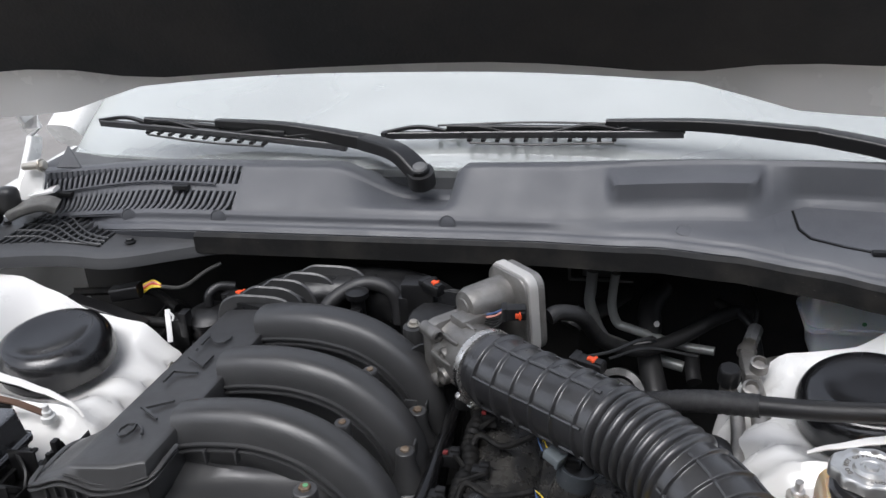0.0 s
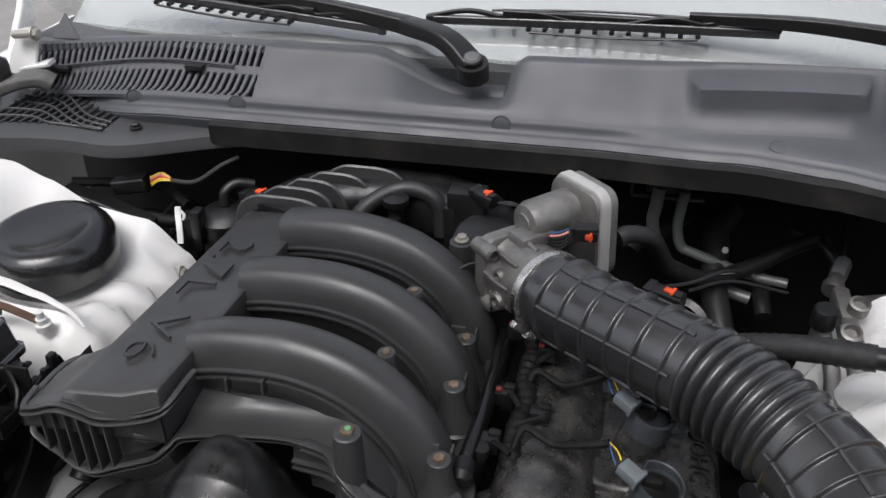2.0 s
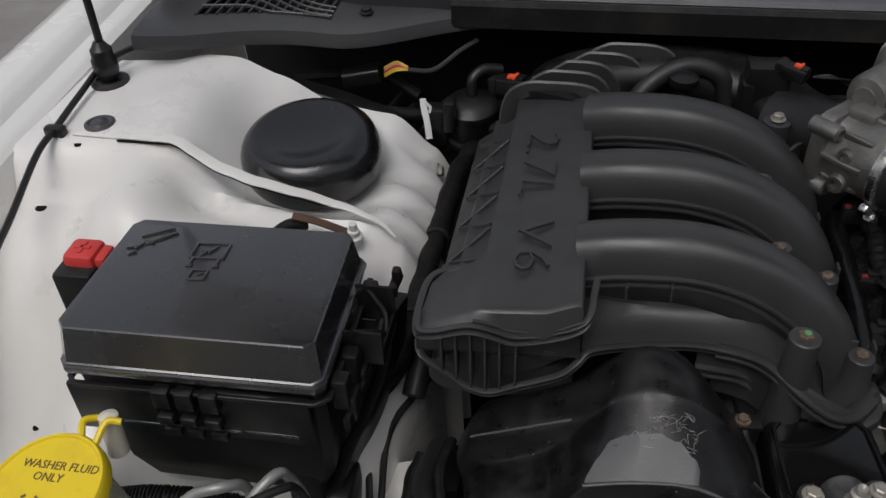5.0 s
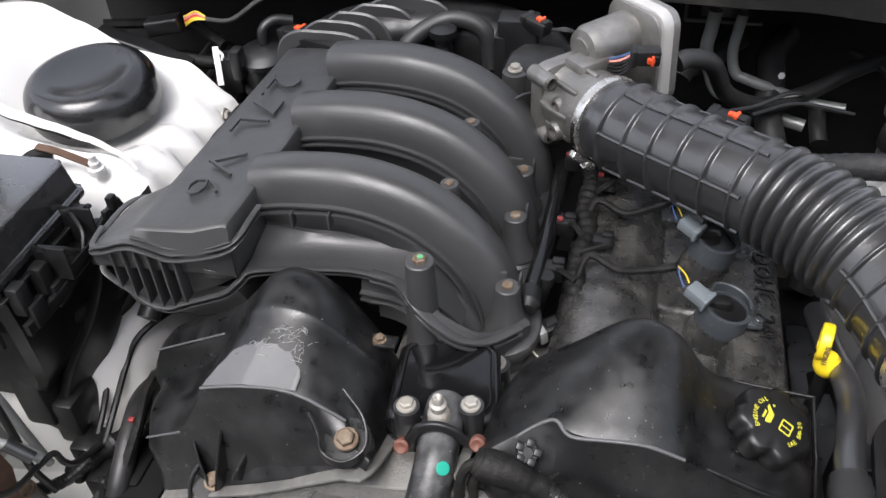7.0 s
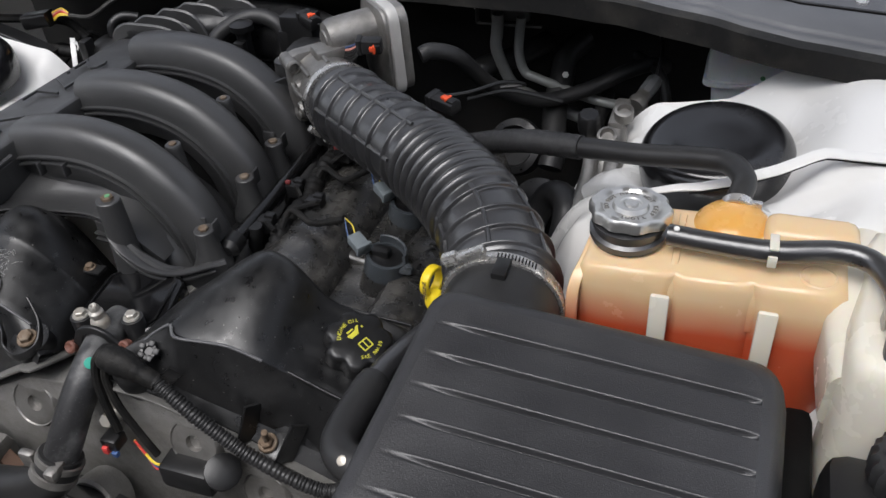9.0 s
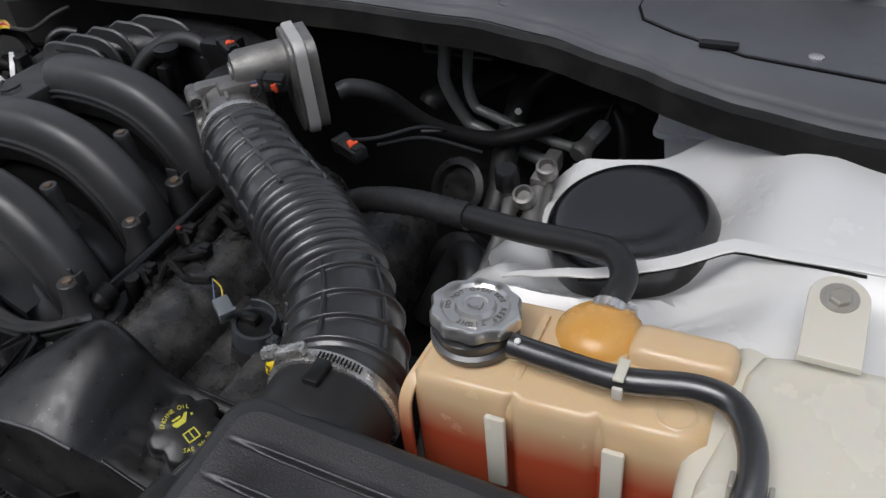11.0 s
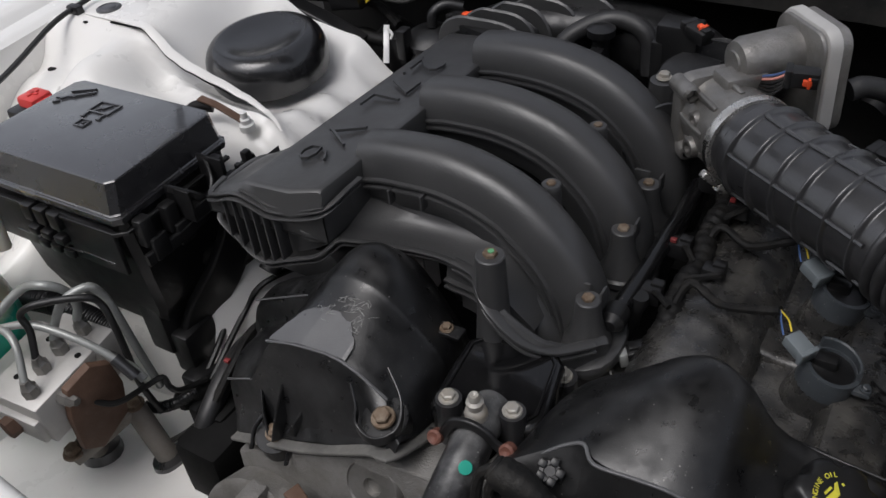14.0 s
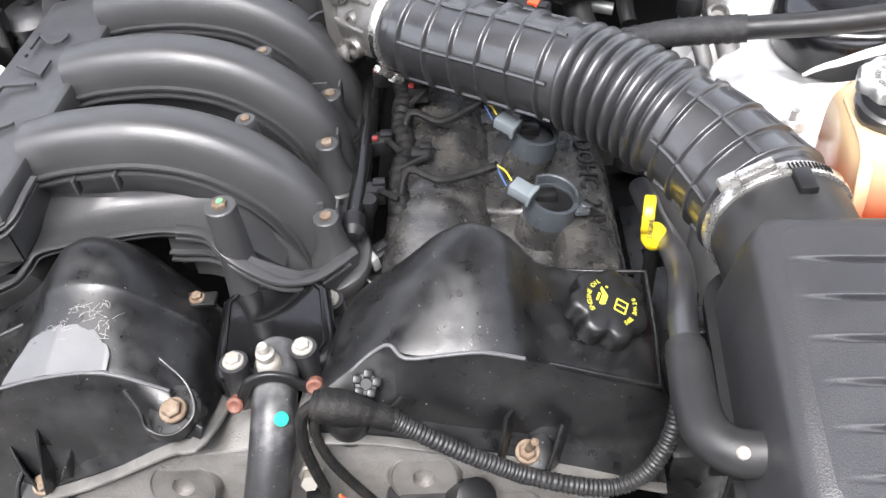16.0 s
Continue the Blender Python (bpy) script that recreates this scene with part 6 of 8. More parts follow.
part("sky_sheen_patch", skin([[on_cover(2.06 + (through_points(k, PATCH_TOP) + 0.022 * math.sin(k * 17) + 0.015 * math.sin(k * 41) - 2.06) * f, k) + V(0, -0.0004, 0.0008) for k in ks] for f in steps(0, 1, 14)], cap=False, closed=False), SHEEN_SCUFF, lc, "paler corner with the sky's reflection painted on", sharp=80)
# bolt pocket: a wall that runs down the face and closes below the bolt
p = V(-0.050, 0.503, 0.750)
part("ear", lathe([(0.019, -0.022), (0.0185, -0.008), (0.019, -0.006), (0.015, -0.006), (0, -0.006)], p, (0, -0.25, 1), 20), DUSTY, lc)
part("ear_wall", sweep([V(-0.080, 0.5065, 0.768), p + V(-0.0205, -0.006, 0.004), p + V(-0.0160, -0.014, -0.006), p + V(-0.004, -0.019, -0.009), p + V(0.008, -0.017, -0.008), p + V(0.0175, -0.006, -0.002), p + V(0.012, 0.010, 0.010), V(-0.058, 0.528, 0.773)], rounded(0.0022, 0.009, 0.0009, 2), n=6), DUSTY, lc)
part("bolt", hexbolt(p + V(0, 0, -0.004), (0, -0.25, 1), 0.0072), RUST, lc, "weathered flanged bolt")
rng = random.Random(4)
for i in range(34):
    q = on_cover(2.75 + 0.9 * rng.random(), 2.0 + 1.0 * rng.random() ** 1.4) + V(0, 0, 0.0008)
    d = V(rng.uniform(-0.010, 0.010), rng.uniform(-0.010, 0.010), rng.uniform(-0.002, 0.003))
    e = V(rng.uniform(-0.004, 0.004), rng.uniform(-0.004, 0.004), 0.002)
    part("fibre", tube([q, q + d * 0.5 + e, q + d], 0.00015, 4, 3), LINT, lc)

rc = thing("front_engine_cover", (0.17, 0.56, 0.60), "dusty black plastic cover over the cam drive beside the oil cap", "engine cover", "front engine covers")
RIGHT_COVER = [
    [(0.046, 0.488, 0.735), (0.060, 0.488, 0.738), (0.086, 0.489, 0.728), (0.104, 0.490, 0.722), (0.130, 0.491, 0.711), (0.162, 0.491, 0.698), (0.188, 0.491, 0.688), (0.212, 0.492, 0.672), (0.294, 0.492, 0.636), (0.306, 0.494, 0.628)],
    [(0.048, 0.492, 0.745), (0.062, 0.496, 0.748), (0.088, 0.499, 0.738), (0.102, 0.500, 0.733), (0.124, 0.501, 0.722), (0.163, 0.502, 0.708), (0.186, 0.504, 0.699), (0.211, 0.508, 0.684), (0.294, 0.504, 0.650), (0.305, 0.506, 0.640)],
    [(0.051, 0.503, 0.752), (0.066, 0.5105, 0.760), (0.094, 0.5230, 0.775), (0.107, 0.5235, 0.7825), (0.119, 0.5115, 0.7815), (0.171, 0.5145, 0.7800), (0.199, 0.5160, 0.7690), (0.214, 0.5240, 0.7500), (0.297, 0.5200, 0.7215), (0.305, 0.5240, 0.7000)],
    [(0.050, 0.560, 0.722), (0.057, 0.560, 0.745), (0.082, 0.563, 0.767), (0.106, 0.563, 0.785), (0.128, 0.560, 0.797), (0.165, 0.560, 0.803), (0.197, 0.558, 0.787), (0.2140, 0.560, 0.7485), (0.298, 0.560, 0.7320), (0.306, 0.560, 0.700)],
    [(0.058, 0.600, 0.716), (0.066, 0.600, 0.742), (0.088, 0.603, 0.759), (0.112, 0.604, 0.776), (0.136, 0.602, 0.800), (0.165, 0.599, 0.813), (0.197, 0.596, 0.800), (0.2150, 0.600, 0.7475), (0.298, 0.598, 0.7410), (0.306, 0.600, 0.700)],
    [(0.066, 0.618, 0.708), (0.076, 0.620, 0.730), (0.098, 0.622, 0.747), (0.122, 0.624, 0.763), (0.146, 0.623, 0.790), (0.168, 0.619, 0.803), (0.197, 0.614, 0.788), (0.2150, 0.618, 0.7470), (0.298, 0.614, 0.7440), (0.306, 0.614, 0.700)],
    [(0.080, 0.626, 0.660), (0.090, 0.628, 0.680), (0.108, 0.630, 0.695), (0.130, 0.632, 0.705), (0.150, 0.632, 0.720), (0.170, 0.630, 0.730), (0.197, 0.628, 0.720), (0.2150, 0.626, 0.700), (0.297, 0.622, 0.700), (0.304, 0.622, 0.660)],
]
part("shell", softened(cover_shell(RIGHT_COVER, 2, 4), 0.0030, 2, 34), DUSTY, rc, sharp=50)
# paler strip carries the wear and the painted highlight of this crease
part("edge_crease", sweep([V(0.066, 0.5100, 0.7545), V(0.080, 0.5165, 0.7655), V(0.094, 0.5220, 0.7755), V(0.107, 0.5225, 0.7830), V(0.1185, 0.5110, 0.7820), V(0.145, 0.5125, 0.7815), V(0.171, 0.5140, 0.7805), V(0.199, 0.5155, 0.7695)], rounded(0.0028, 0.0024, 0.001), n=4), SHEEN_SCUFF, rc)
part("deck_rim", sweep([V(0.216, 0.524, 0.7515), V(0.255, 0.521, 0.7385), V(0.296, 0.520, 0.7235), V(0.2985, 0.56, 0.7335), V(0.2985, 0.612, 0.7455), V(0.25, 0.6155, 0.7465), V(0.216, 0.618, 0.7485)], rounded(0.003, 0.0045, 0.0012), n=4, smooth=False), DUSTY, rc)
part("base_flange", sweep([V(0.043, 0.60, 0.714), V(0.041, 0.54, 0.724), V(0.044, 0.488, 0.732), V(0.10, 0.487, 0.720), V(0.20, 0.489, 0.678), V(0.304, 0.491, 0.630)], rounded(0.009, 0.003, 0.0012), n=4), PALE_EDGE, rc, "dust-grey lower flange")
for p0, p1 in (((0.180, 0.487, 0.690), (0.187, 0.503, 0.724)), ((0.216, 0.486, 0.676), (0.228, 0.506, 0.706))):
    part("gusset", sweep([V(*p0), V(*p1)], rounded(0.003, 0.020, 0.001, 1), n=2), DUSTY, rc)
part("ear", lathe([(0.021, -0.020), (0.020, -0.004), (0.017, -0.002), (0, -0.002)], (0.1985, 0.494, 0.686), (0, -0.4, 1), 22), DUSTY, rc)
part("bolt", join(hexbolt((0.1985, 0.494, 0.686), (0, -0.4, 1), 0.0068), lathe([(0.003, 0), (0.003, 0.022), (0, 0.023)], (0.1985, 0.493, 0.690), (0.25, -0.3, 1), 8)), RUST, rc, "rusty stud with flange nut")
part("ear_wall", sweep([V(0.118, 0.500, 0.752), V(0.108, 0.497, 0.742), V(0.092, 0.495, 0.738)], rounded(0.003, 0.014, 0.001, 1), n=3), DUSTY, rc)
k = thing("wire_retainer", (0.090, 0.505, 0.73), "black plastic star-shaped wire retainer", "clip")
RT = axes((0.0895, 0.505, 0.7635), (0.96, 0.0, -0.28), (0.20, 0.85, 0.48))
part("disc", moved(lathe([(0.0075, -0.003), (0.0075, 0.001), (0.0045, 0.0012), (0.004, -0.001), (0, -0.001)], seg=18), RT), BLACK, k)
for i in range(5):
    a = 2 * math.pi * i / 5 + 0.3
    part("petal", box((0.0072 * math.cos(a), 0.0072 * math.sin(a), 0.0008), (0.0062, 0.0062, 0.0032), 0.0012, RT), BLACK, k)
part("stem", lathe([(0.004, -0.05), (0.004, 0)], (0.0895, 0.507, 0.762), (0, -0.3, 1), 8), BLACK, k)

# ---- oil filler cap ----
oc = thing("oil_filler_cap", (0.262, 0.572, 0.72), "black lobed oil cap with yellow print", "oil cap")
om = axes((0.256, 0.575, 0.735), (0.90, 0.10, -0.34), (-0.03, 0.95, 0.20)) @ Matrix.Diagonal((0.90, 0.90, 0.95, 1))
rings = []
for r0, h, wv in ((0.026, 0, 0), (0.028, 0.008, 0), (0.0345, 0.010, 1), (0.0350, 0.024, 1), (0.033, 0.0285, 1), (0.029, 0.030, 0.8), (0.010, 0.0302, 0), (0, 0.0302, 0)):
    rings.append([V(r0 * (1 - wv * 0.17 * (0.5 + 0.5 * math.cos(7 * a)) ** 2) * math.cos(a), r0 * (1 - wv * 0.17 * (0.5 + 0.5 * math.cos(7 * a)) ** 2) * math.sin(a), h) for a in (2 * math.pi * k / 84 for k in range(84))])
cap = part("cap", moved(skin(rings), om), BLACK, oc, sharp=50)
om2 = om @ Matrix.Translation((0, 0, 0.0303)) @ Matrix.Rotation(radians(64), 4, "Z")
part("printed_name", arc_text("ENGINE OIL", 0.0205, 140, 9.5, 0.0056, 0.0002, om2), YELLOW_INK, cap, "yellow printed words")
part("printed_grade", arc_text("SAE 5W-20", 0.0205, 232, 9.5, 0.0054, 0.0002, om2, True), YELLOW_INK, cap, "yellow printed oil grade")
part("oil_can_symbol", join(prism([(-0.008, 0.004), (0.002, 0.004), (0.006, 0.007), (0.009, 0.0068), (0.003, -0.001), (-0.006, -0.001), (-0.008, 0.002)], 0.0004, m=om2 @ Matrix.Translation((0, 0.006, 0))), box((-0.002, 0.0125, 0), (0.008, 0.0018, 0.0004), 0, om2), box((0.011, 0.0085, 0), (0.0018, 0.0022, 0.0004), 0, om2)), YELLOW_INK, cap)
part("book_symbol", join(*(box((x, y, 0), s, 0, om2) for x, y, s in ((-0.0055, -0.008, (0.0012, 0.010, 0.0004)), (0.0055, -0.008, (0.0012, 0.010, 0.0004)), (0, -0.0032, (0.011, 0.0012, 0.0004)), (0, -0.0128, (0.011, 0.0012, 0.0004)), (0, -0.008, (0.001, 0.009, 0.0004))))), YELLOW_INK, cap)

# ---- right valve cover, coils and wiring ----
vc = thing("valve_cover", (0.19, 0.80, 0.62), "dusty black valve cover with raised letters", "valve cover")
part("inner_bank", sweep([V(0.128, 0.60, 0.700), V(0.132, 0.75, 0.700), V(0.134, 0.97, 0.694)], [(-0.045, -0.06), (-0.043, 0.015), (-0.030, 0.034), (-0.008, 0.042), (0.018, 0.040), (0.040, 0.028), (0.050, 0.008), (0.052, -0.06)]), GRIMY, vc, sharp=50)
part("coil_valley", box((0.205, 0.79, 0.675), (0.09, 0.38, 0.06), 0.01), GRIMY, vc)
part("outer_bank", sweep([V(0.262, 0.61, 0.690), V(0.262, 0.75, 0.690), V(0.262, 0.97, 0.684)], [(-0.030, -0.06), (-0.028, 0.024), (-0.018, 0.036), (0.006, 0.036), (0.024, 0.026), (0.032, 0.006), (0.034, -0.06)]), GRIMY, vc, sharp=50)
part("raised_letters", text("DOHC  24V", 0.024, 0.0012, axes((0.272, 0.745, 0.7262), (0.0, -1, 0.0), (0.95, 0, -0.15))), DUSTY, vc, "raised capitals in the same black plastic")
part("side_step", box((0.285, 0.74, 0.655), (0.03, 0.24, 0.05), 0.006), GRIMY, vc)
for y in (0.70, 0.83):
    part("cross_web", sweep([V(0.165, y + 0.045, 0.708), V(0.205, y + 0.047, 0.700), V(0.245, y + 0.045, 0.708)], rounded(0.04, 0.02, 0.008)), GRIMY, vc)


def coil(c):
    c = Vector(c)
    ax = V(0.22, 0.0, 1).normalized()
    t = thing("ignition_coil", c + V(0, 0, -0.06), "slate grey ignition coil with plugged-in connector", "ignition coil", "ignition coils")
    part("tower", lathe([(0.027, -0.07), (0.024, -0.03), (0.022, -0.016)], c, ax, 26), GRIMY, t)
    part("collar", lathe([(0.0205, -0.020), (0.0222, -0.018), (0.0222, -0.002), (0.0214, 0.003), (0.0178, 0.003), (0.0172, -0.004), (0.010, -0.006), (0, -0.006)], c, ax, 30), COIL, t)
    part("back_wall", sweep([c + V(0.0205 * math.cos(a), 0.0205 * math.sin(a), 0.005 - 0.005 * math.cos(a)) for a in steps(radians(-10), radians(130), 8)], rounded(0.003, 0.014, 0.001, 1), smooth=False), COIL, t)
    part("coil_top", lathe([(0.0176, -0.003), (0.0172, 0.0005), (0.010, 0.0015), (0, 0.0015)], c, ax, 24), BLACK, t)
    part("coil_core", box(c + V(-0.006, 0.002, 0.004), (0.020, 0.014, 0.012), 0.004), BLACK, t)
    part("screw_ear", join(box(c + V(0.024, -0.008, -0.006), (0.014, 0.011, 0.006), 0.003), hexbolt(c + V(0.026, -0.008, -0.003), ax, 0.0035)), COIL, t, "ear with small screw")
    p = c + V(-0.026, -0.006, 0.018)
    cm = axes(p, (-0.80, 0.55, 0.22), (0.55, 0.80, 0))
    pl = part("plug", join(box((0, 0, 0), (0.022, 0.015, 0.011), 0.0015, cm), box((0.001, 0.0, 0.0065), (0.012, 0.008, 0.004), 0.001, cm), box((-0.009, 0, 0), (0.004, 0.017, 0.013), 0.001, cm), box((0.004, 0.005, 0.006), (0.010, 0.002, 0.003), 0.0005, cm)), BLUE_GREY, t, "pale blue-grey plug")
    for i, kk in enumerate(("yellow", "blue")):
        part("wire", tube([cm @ V(0.014, 0.004 - 0.008 * i, 0), cm @ V(0.022, 0.006 - 0.007 * i, -0.004), cm @ V(0.030, 0.002, -0.010)], 0.0008, 6), WIRES[kk], pl)
    return cm @ V(0.029, 0.002, -0.0095)


e2 = coil((0.236, 0.705, 0.742))
e1 = coil((0.228, 0.795, 0.745))
b = thing("wiring_loom", (0.10, 0.80, 0.70), "taped black wiring loom lying along the valve cover", "wiring")
part("trunk", tube([V(0.098, 0.935, 0.762), V(0.098, 0.90, 0.752), V(0.104, 0.865, 0.748), V(0.100, 0.83, 0.742), V(0.106, 0.79, 0.738), V(0.100, 0.75, 0.734), V(0.102, 0.715, 0.730), V(0.098, 0.69, 0.715)], lambda s: 0.0098 + 0.0008 * math.sin(s * 170) + 0.0010 * math.sin(s * 41), 12, 14), TAPE, b)
for i, e in enumerate((e2, e1)):
    y0 = 0.725 + 0.085 * i
    part("branch", tube([V(0.102, y0, 0.736), V(0.112, y0 + 0.014, 0.757), V(0.140, y0 + 0.004, 0.752), e.lerp(V(0.14, y0, 0.75), 0.35), e], lambda q: 0.0038 + 0.0004 * math.sin(q * 90), 8), TAPE, b)
part("tail", tube([V(0.098, 0.70, 0.725), V(0.112, 0.680, 0.720), V(0.108, 0.662, 0.710), V(0.094, 0.655, 0.704)], 0.0045, 8), TAPE, b)
for i, (x, y, z) in enumerate(((0.082, 0.890, 0.756), (0.084, 0.800, 0.740), (0.080, 0.735, 0.736), (0.118, 0.865, 0.752), (0.122, 0.775, 0.742))):
    con = part("injector_plug", join(box((x, y, z), (0.020, 0.016, 0.018), 0.003), box((x + 0.004, y + 0.004, z + 0.008), (0.012, 0.010, 0.008), 0.002)), BLACK, b)
    part("injector_branch", tube([V(x, y, z), V(x + 0.008, y - 0.010, z + 0.010), V(0.102, y - 0.02, 0.745)], 0.003, 6), TAPE, b)
    if i != 2 and i < 4:
        part("lock_clip", box((x - 0.006, y - 0.004, z + 0.011), (0.006, 0.005, 0.004), 0.001), DARK_RED, con, "small red lock")
k = thing("loose_connector", (0.085, 0.68, 0.69), "open white-faced wiring connector lying in dust", "connector")
cm = axes((0.084, 0.686, 0.708), (0.80, 0.55, 0.15), (-0.55, 0.80, 0))
part("shell", join(box((0.004, 0, 0), (0.024, 0.017, 0.015), 0.002, cm), box((0.002, 0, 0.008), (0.012, 0.009, 0.005), 0.001, cm)), BLACK, k)
part("face", box((-0.010, 0, 0.001), (0.008, 0.018, 0.015), 0.0015, cm), PIPE, k, "pale grey socket face")
for i, kk in enumerate(("grey", "yellow", "white")):
    part("wire", tube([cm @ V(-0.012, 0.004 - 0.004 * i, 0), cm @ V(-0.022, 0.002 - 0.003 * i, -0.003), cm @ V(-0.022, -0.018, -0.008), cm @ V(-0.006, -0.034, -0.008)], 0.0010, 6), WIRES[kk], k)
fr_ = thing("fuel_rail", (0.07, 0.78, 0.70), "black steel fuel rail beside the manifold", "fuel rail")
part("rail", tube([V(0.063, 0.690, 0.738), V(0.068, 0.78, 0.742), V(0.070, 0.90, 0.744)], 0.0085, 14), GLOSS, fr_)
part("end_stub", lathe([(0.0115, -0.012), (0.0115, 0.004), (0.006, 0.010), (0, 0.011)], (0.063, 0.688, 0.738), (0, -1, -0.05), 14), BLACK, fr_)
for y in (0.72, 0.81, 0.90):
    part("injector", lathe([(0.008, -0.05), (0.008, -0.01), (0.010, 0), (0.008, 0.008)], (0.073, y, 0.736), (0.2, 0, 1), 12), BLACK, fr_)

# ---- dipstick ----
d = thing("dipstick", (0.304, 0.64, 0.70), "yellow engine oil dipstick handle", "dipstick")
DH = V(0.24, 0.97, 0.0)
part("loop", sweep([V(0.3085, 0.648, 0.757), *(V(0.306, 0.652, 0.769) + DH * (0.0130 * math.sin(a)) + V(0, 0, -0.0130 * math.cos(a)) for a in steps(0.35, 2 * math.pi - 0.35, 12)), V(0.309, 0.649, 0.757)], rounded(0.0050, 0.0095, 0.002), up=(0.97, -0.24, 0), n=4), YELLOW, d)
part("collar", lathe([(0.0085, -0.004), (0.0105, 0), (0.011, 0.004), (0.010, 0.009), (0.007, 0.014), (0.005, 0.016)], (0.311, 0.646, 0.747), (0, -0.15, 1), 20), YELLOW, d)
part("stamped_word", text("ENGINE", 0.0055, 0.0003, axes((0.3055, 0.6385, 0.770), (0, 0.1, 1), (-1, 0.24, 0)) @ Matrix.Translation((0, 0, 0.0036))), BROWN_INK, d)
part("guide_tube", tube([V(0.311, 0.646, 0.75), V(0.311, 0.648, 0.70), V(0.31, 0.65, 0.62)], 0.006, 10), BLACK, d)

# ---- coolant outlet ----
o = thing("coolant_outlet", (0.02, 0.53, 0.62), "black coolant outlet pipe bolted to the engine", "coolant pipe")
part("housing", prism([(-0.048, -0.050), (-0.042, -0.056), (0.036, -0.050), (0.044, -0.038), (0.040, 0.022), (0.030, 0.034), (-0.032, 0.034), (-0.046, 0.020)], 0.028, 0.007, axes((0.012, 0.593, 0.716), (1, 0.10, -0.02), (-0.10, 1, 0.05)), seg=3), GLOSS, o, "glossy black housing")
part("housing_rim", sweep([axes((0.012, 0.593, 0.716), (1, 0.10, -0.02), (-0.10, 1, 0.05)) @ V(x, y, 0.0285) for x, y in ((-0.040, -0.046), (-0.038, -0.050), (0.030, -0.044), (0.036, -0.034), (0.033, 0.018), (0.026, 0.027), (-0.028, 0.027), (-0.039, 0.016), (-0.040, -0.044))], rounded(0.0030, 0.0026, 0.001, 2), smooth=False), GLOSS, o)
part("housing_skirt", prism([(-0.038, -0.052), (0.040, -0.052), (0.044, 0.020), (-0.036, 0.020)], 0.05, 0.004, axes((0.012, 0.590, 0.662), (1, 0.10, 0), (-0.10, 1, 0))), DUSTY, o)
part("pipe", tube([V(0.017, 0.556, 0.738), V(0.018, 0.535, 0.741), V(0.019, 0.500, 0.731), V(0.015, 0.472, 0.708), V(0.007, 0.448, 0.676), V(0.0, 0.436, 0.656)], 0.0165, 24), CHALKY, o)
part("saddle", sweep([V(-0.016, 0.515, 0.735), V(-0.006, 0.5155, 0.737), V(0.000, 0.5165, 0.748), V(0.006, 0.517, 0.7565), V(0.0185, 0.518, 0.7605), V(0.031, 0.5185, 0.7565), V(0.038, 0.519, 0.748), V(0.046, 0.520, 0.742), V(0.056, 0.521, 0.740)], rounded(0.005, 0.009, 0.002), n=5), BLACK, o)
for p in ((-0.0105, 0.5365, 0.7555), (0.0385, 0.5480, 0.7535)):
    part("bolt_post", lathe([(0.0115, -0.05), (0.0105, -0.004), (0.0105, 0), (0.006, 0)], p, seg=16), RUBBER, o)
    part("bolt", hexbolt(p, (0, 0, 1), 0.0058), ZINC, o, "zinc flanged bolt")
part("bolt_post", lathe([(0.0135, -0.06), (0.0125, -0.004), (0.0125, 0), (0.006, 0)], (0.0445, 0.625, 0.719), seg=16), RUBBER, o)
part("bolt", hexbolt((0.0445, 0.625, 0.719), (0, 0, 1), 0.0065), ZINC, o)
for p in ((-0.009, 0.515, 0.7355), (0.0495, 0.522, 0.7440)):
    part("side_screw", lathe([(0.0062, 0), (0.0062, 0.007), (0.0045, 0.0085), (0, 0.0065)], p, (0, -0.8, 0.5), 12), RED_SCREW, o)
part("bleed_valve", lathe([(0.009, -0.008), (0.009, 0), (0.008, 0.003), (0.006, 0.005), (0.006, 0.008), (0.0068, 0.009), (0.0068, 0.012), (0.0046, 0.014), (0.005, 0.017), (0.0035, 0.020), (0.0024, 0.020), (0, 0.018)], (0.017, 0.531, 0.760), (0, -0.05, 1), 18), ZINC, o, "small silver bleed valve")
part("paint_dot", lathe([(0.0055, 0), (0.005, 0.0008), (0, 0.001)], (0.0282, 0.4930, 0.7440), (0.50, -0.52, 0.69), 14), GREEN_DOT, o, "teal paint dot")
b = thing("radiator_hose", (-0.06, 0.44, 0.60), "black radiator hose with a grey spring clamp", "hose")
part("hose", tube([V(0.004, 0.443, 0.668), V(-0.006, 0.430, 0.645), V(-0.038, 0.420, 0.630), V(-0.09, 0.415, 0.622), V(-0.16, 0.40, 0.618)], 0.0205, 24), DULL_RUBBER, b)
part("spring_clamp", join(lathe([(0.021, -0.012), (0.0225, -0.011), (0.0225, -0.005), (0.021, -0.004)], (-0.001, 0.436, 0.655), (-0.35, -0.50, -0.79), 28), lathe([(0.021, 0.003), (0.0225, 0.004), (0.0225, 0.011), (0.021, 0.012)], (-0.001, 0.436, 0.655), (-0.35, -0.50, -0.79), 28), box((-0.026, 0.432, 0.664), (0.016, 0.009, 0.020), 0.003), box((0.012, 0.424, 0.668), (0.012, 0.020, 0.012), 0.003)), ALU, b, "pale steel spring clamp")

# ---- front harness across the engine ----
b = thing("front_harness", (0.15, 0.49, 0.62), "black corrugated harness crossing the engine front", "wiring")
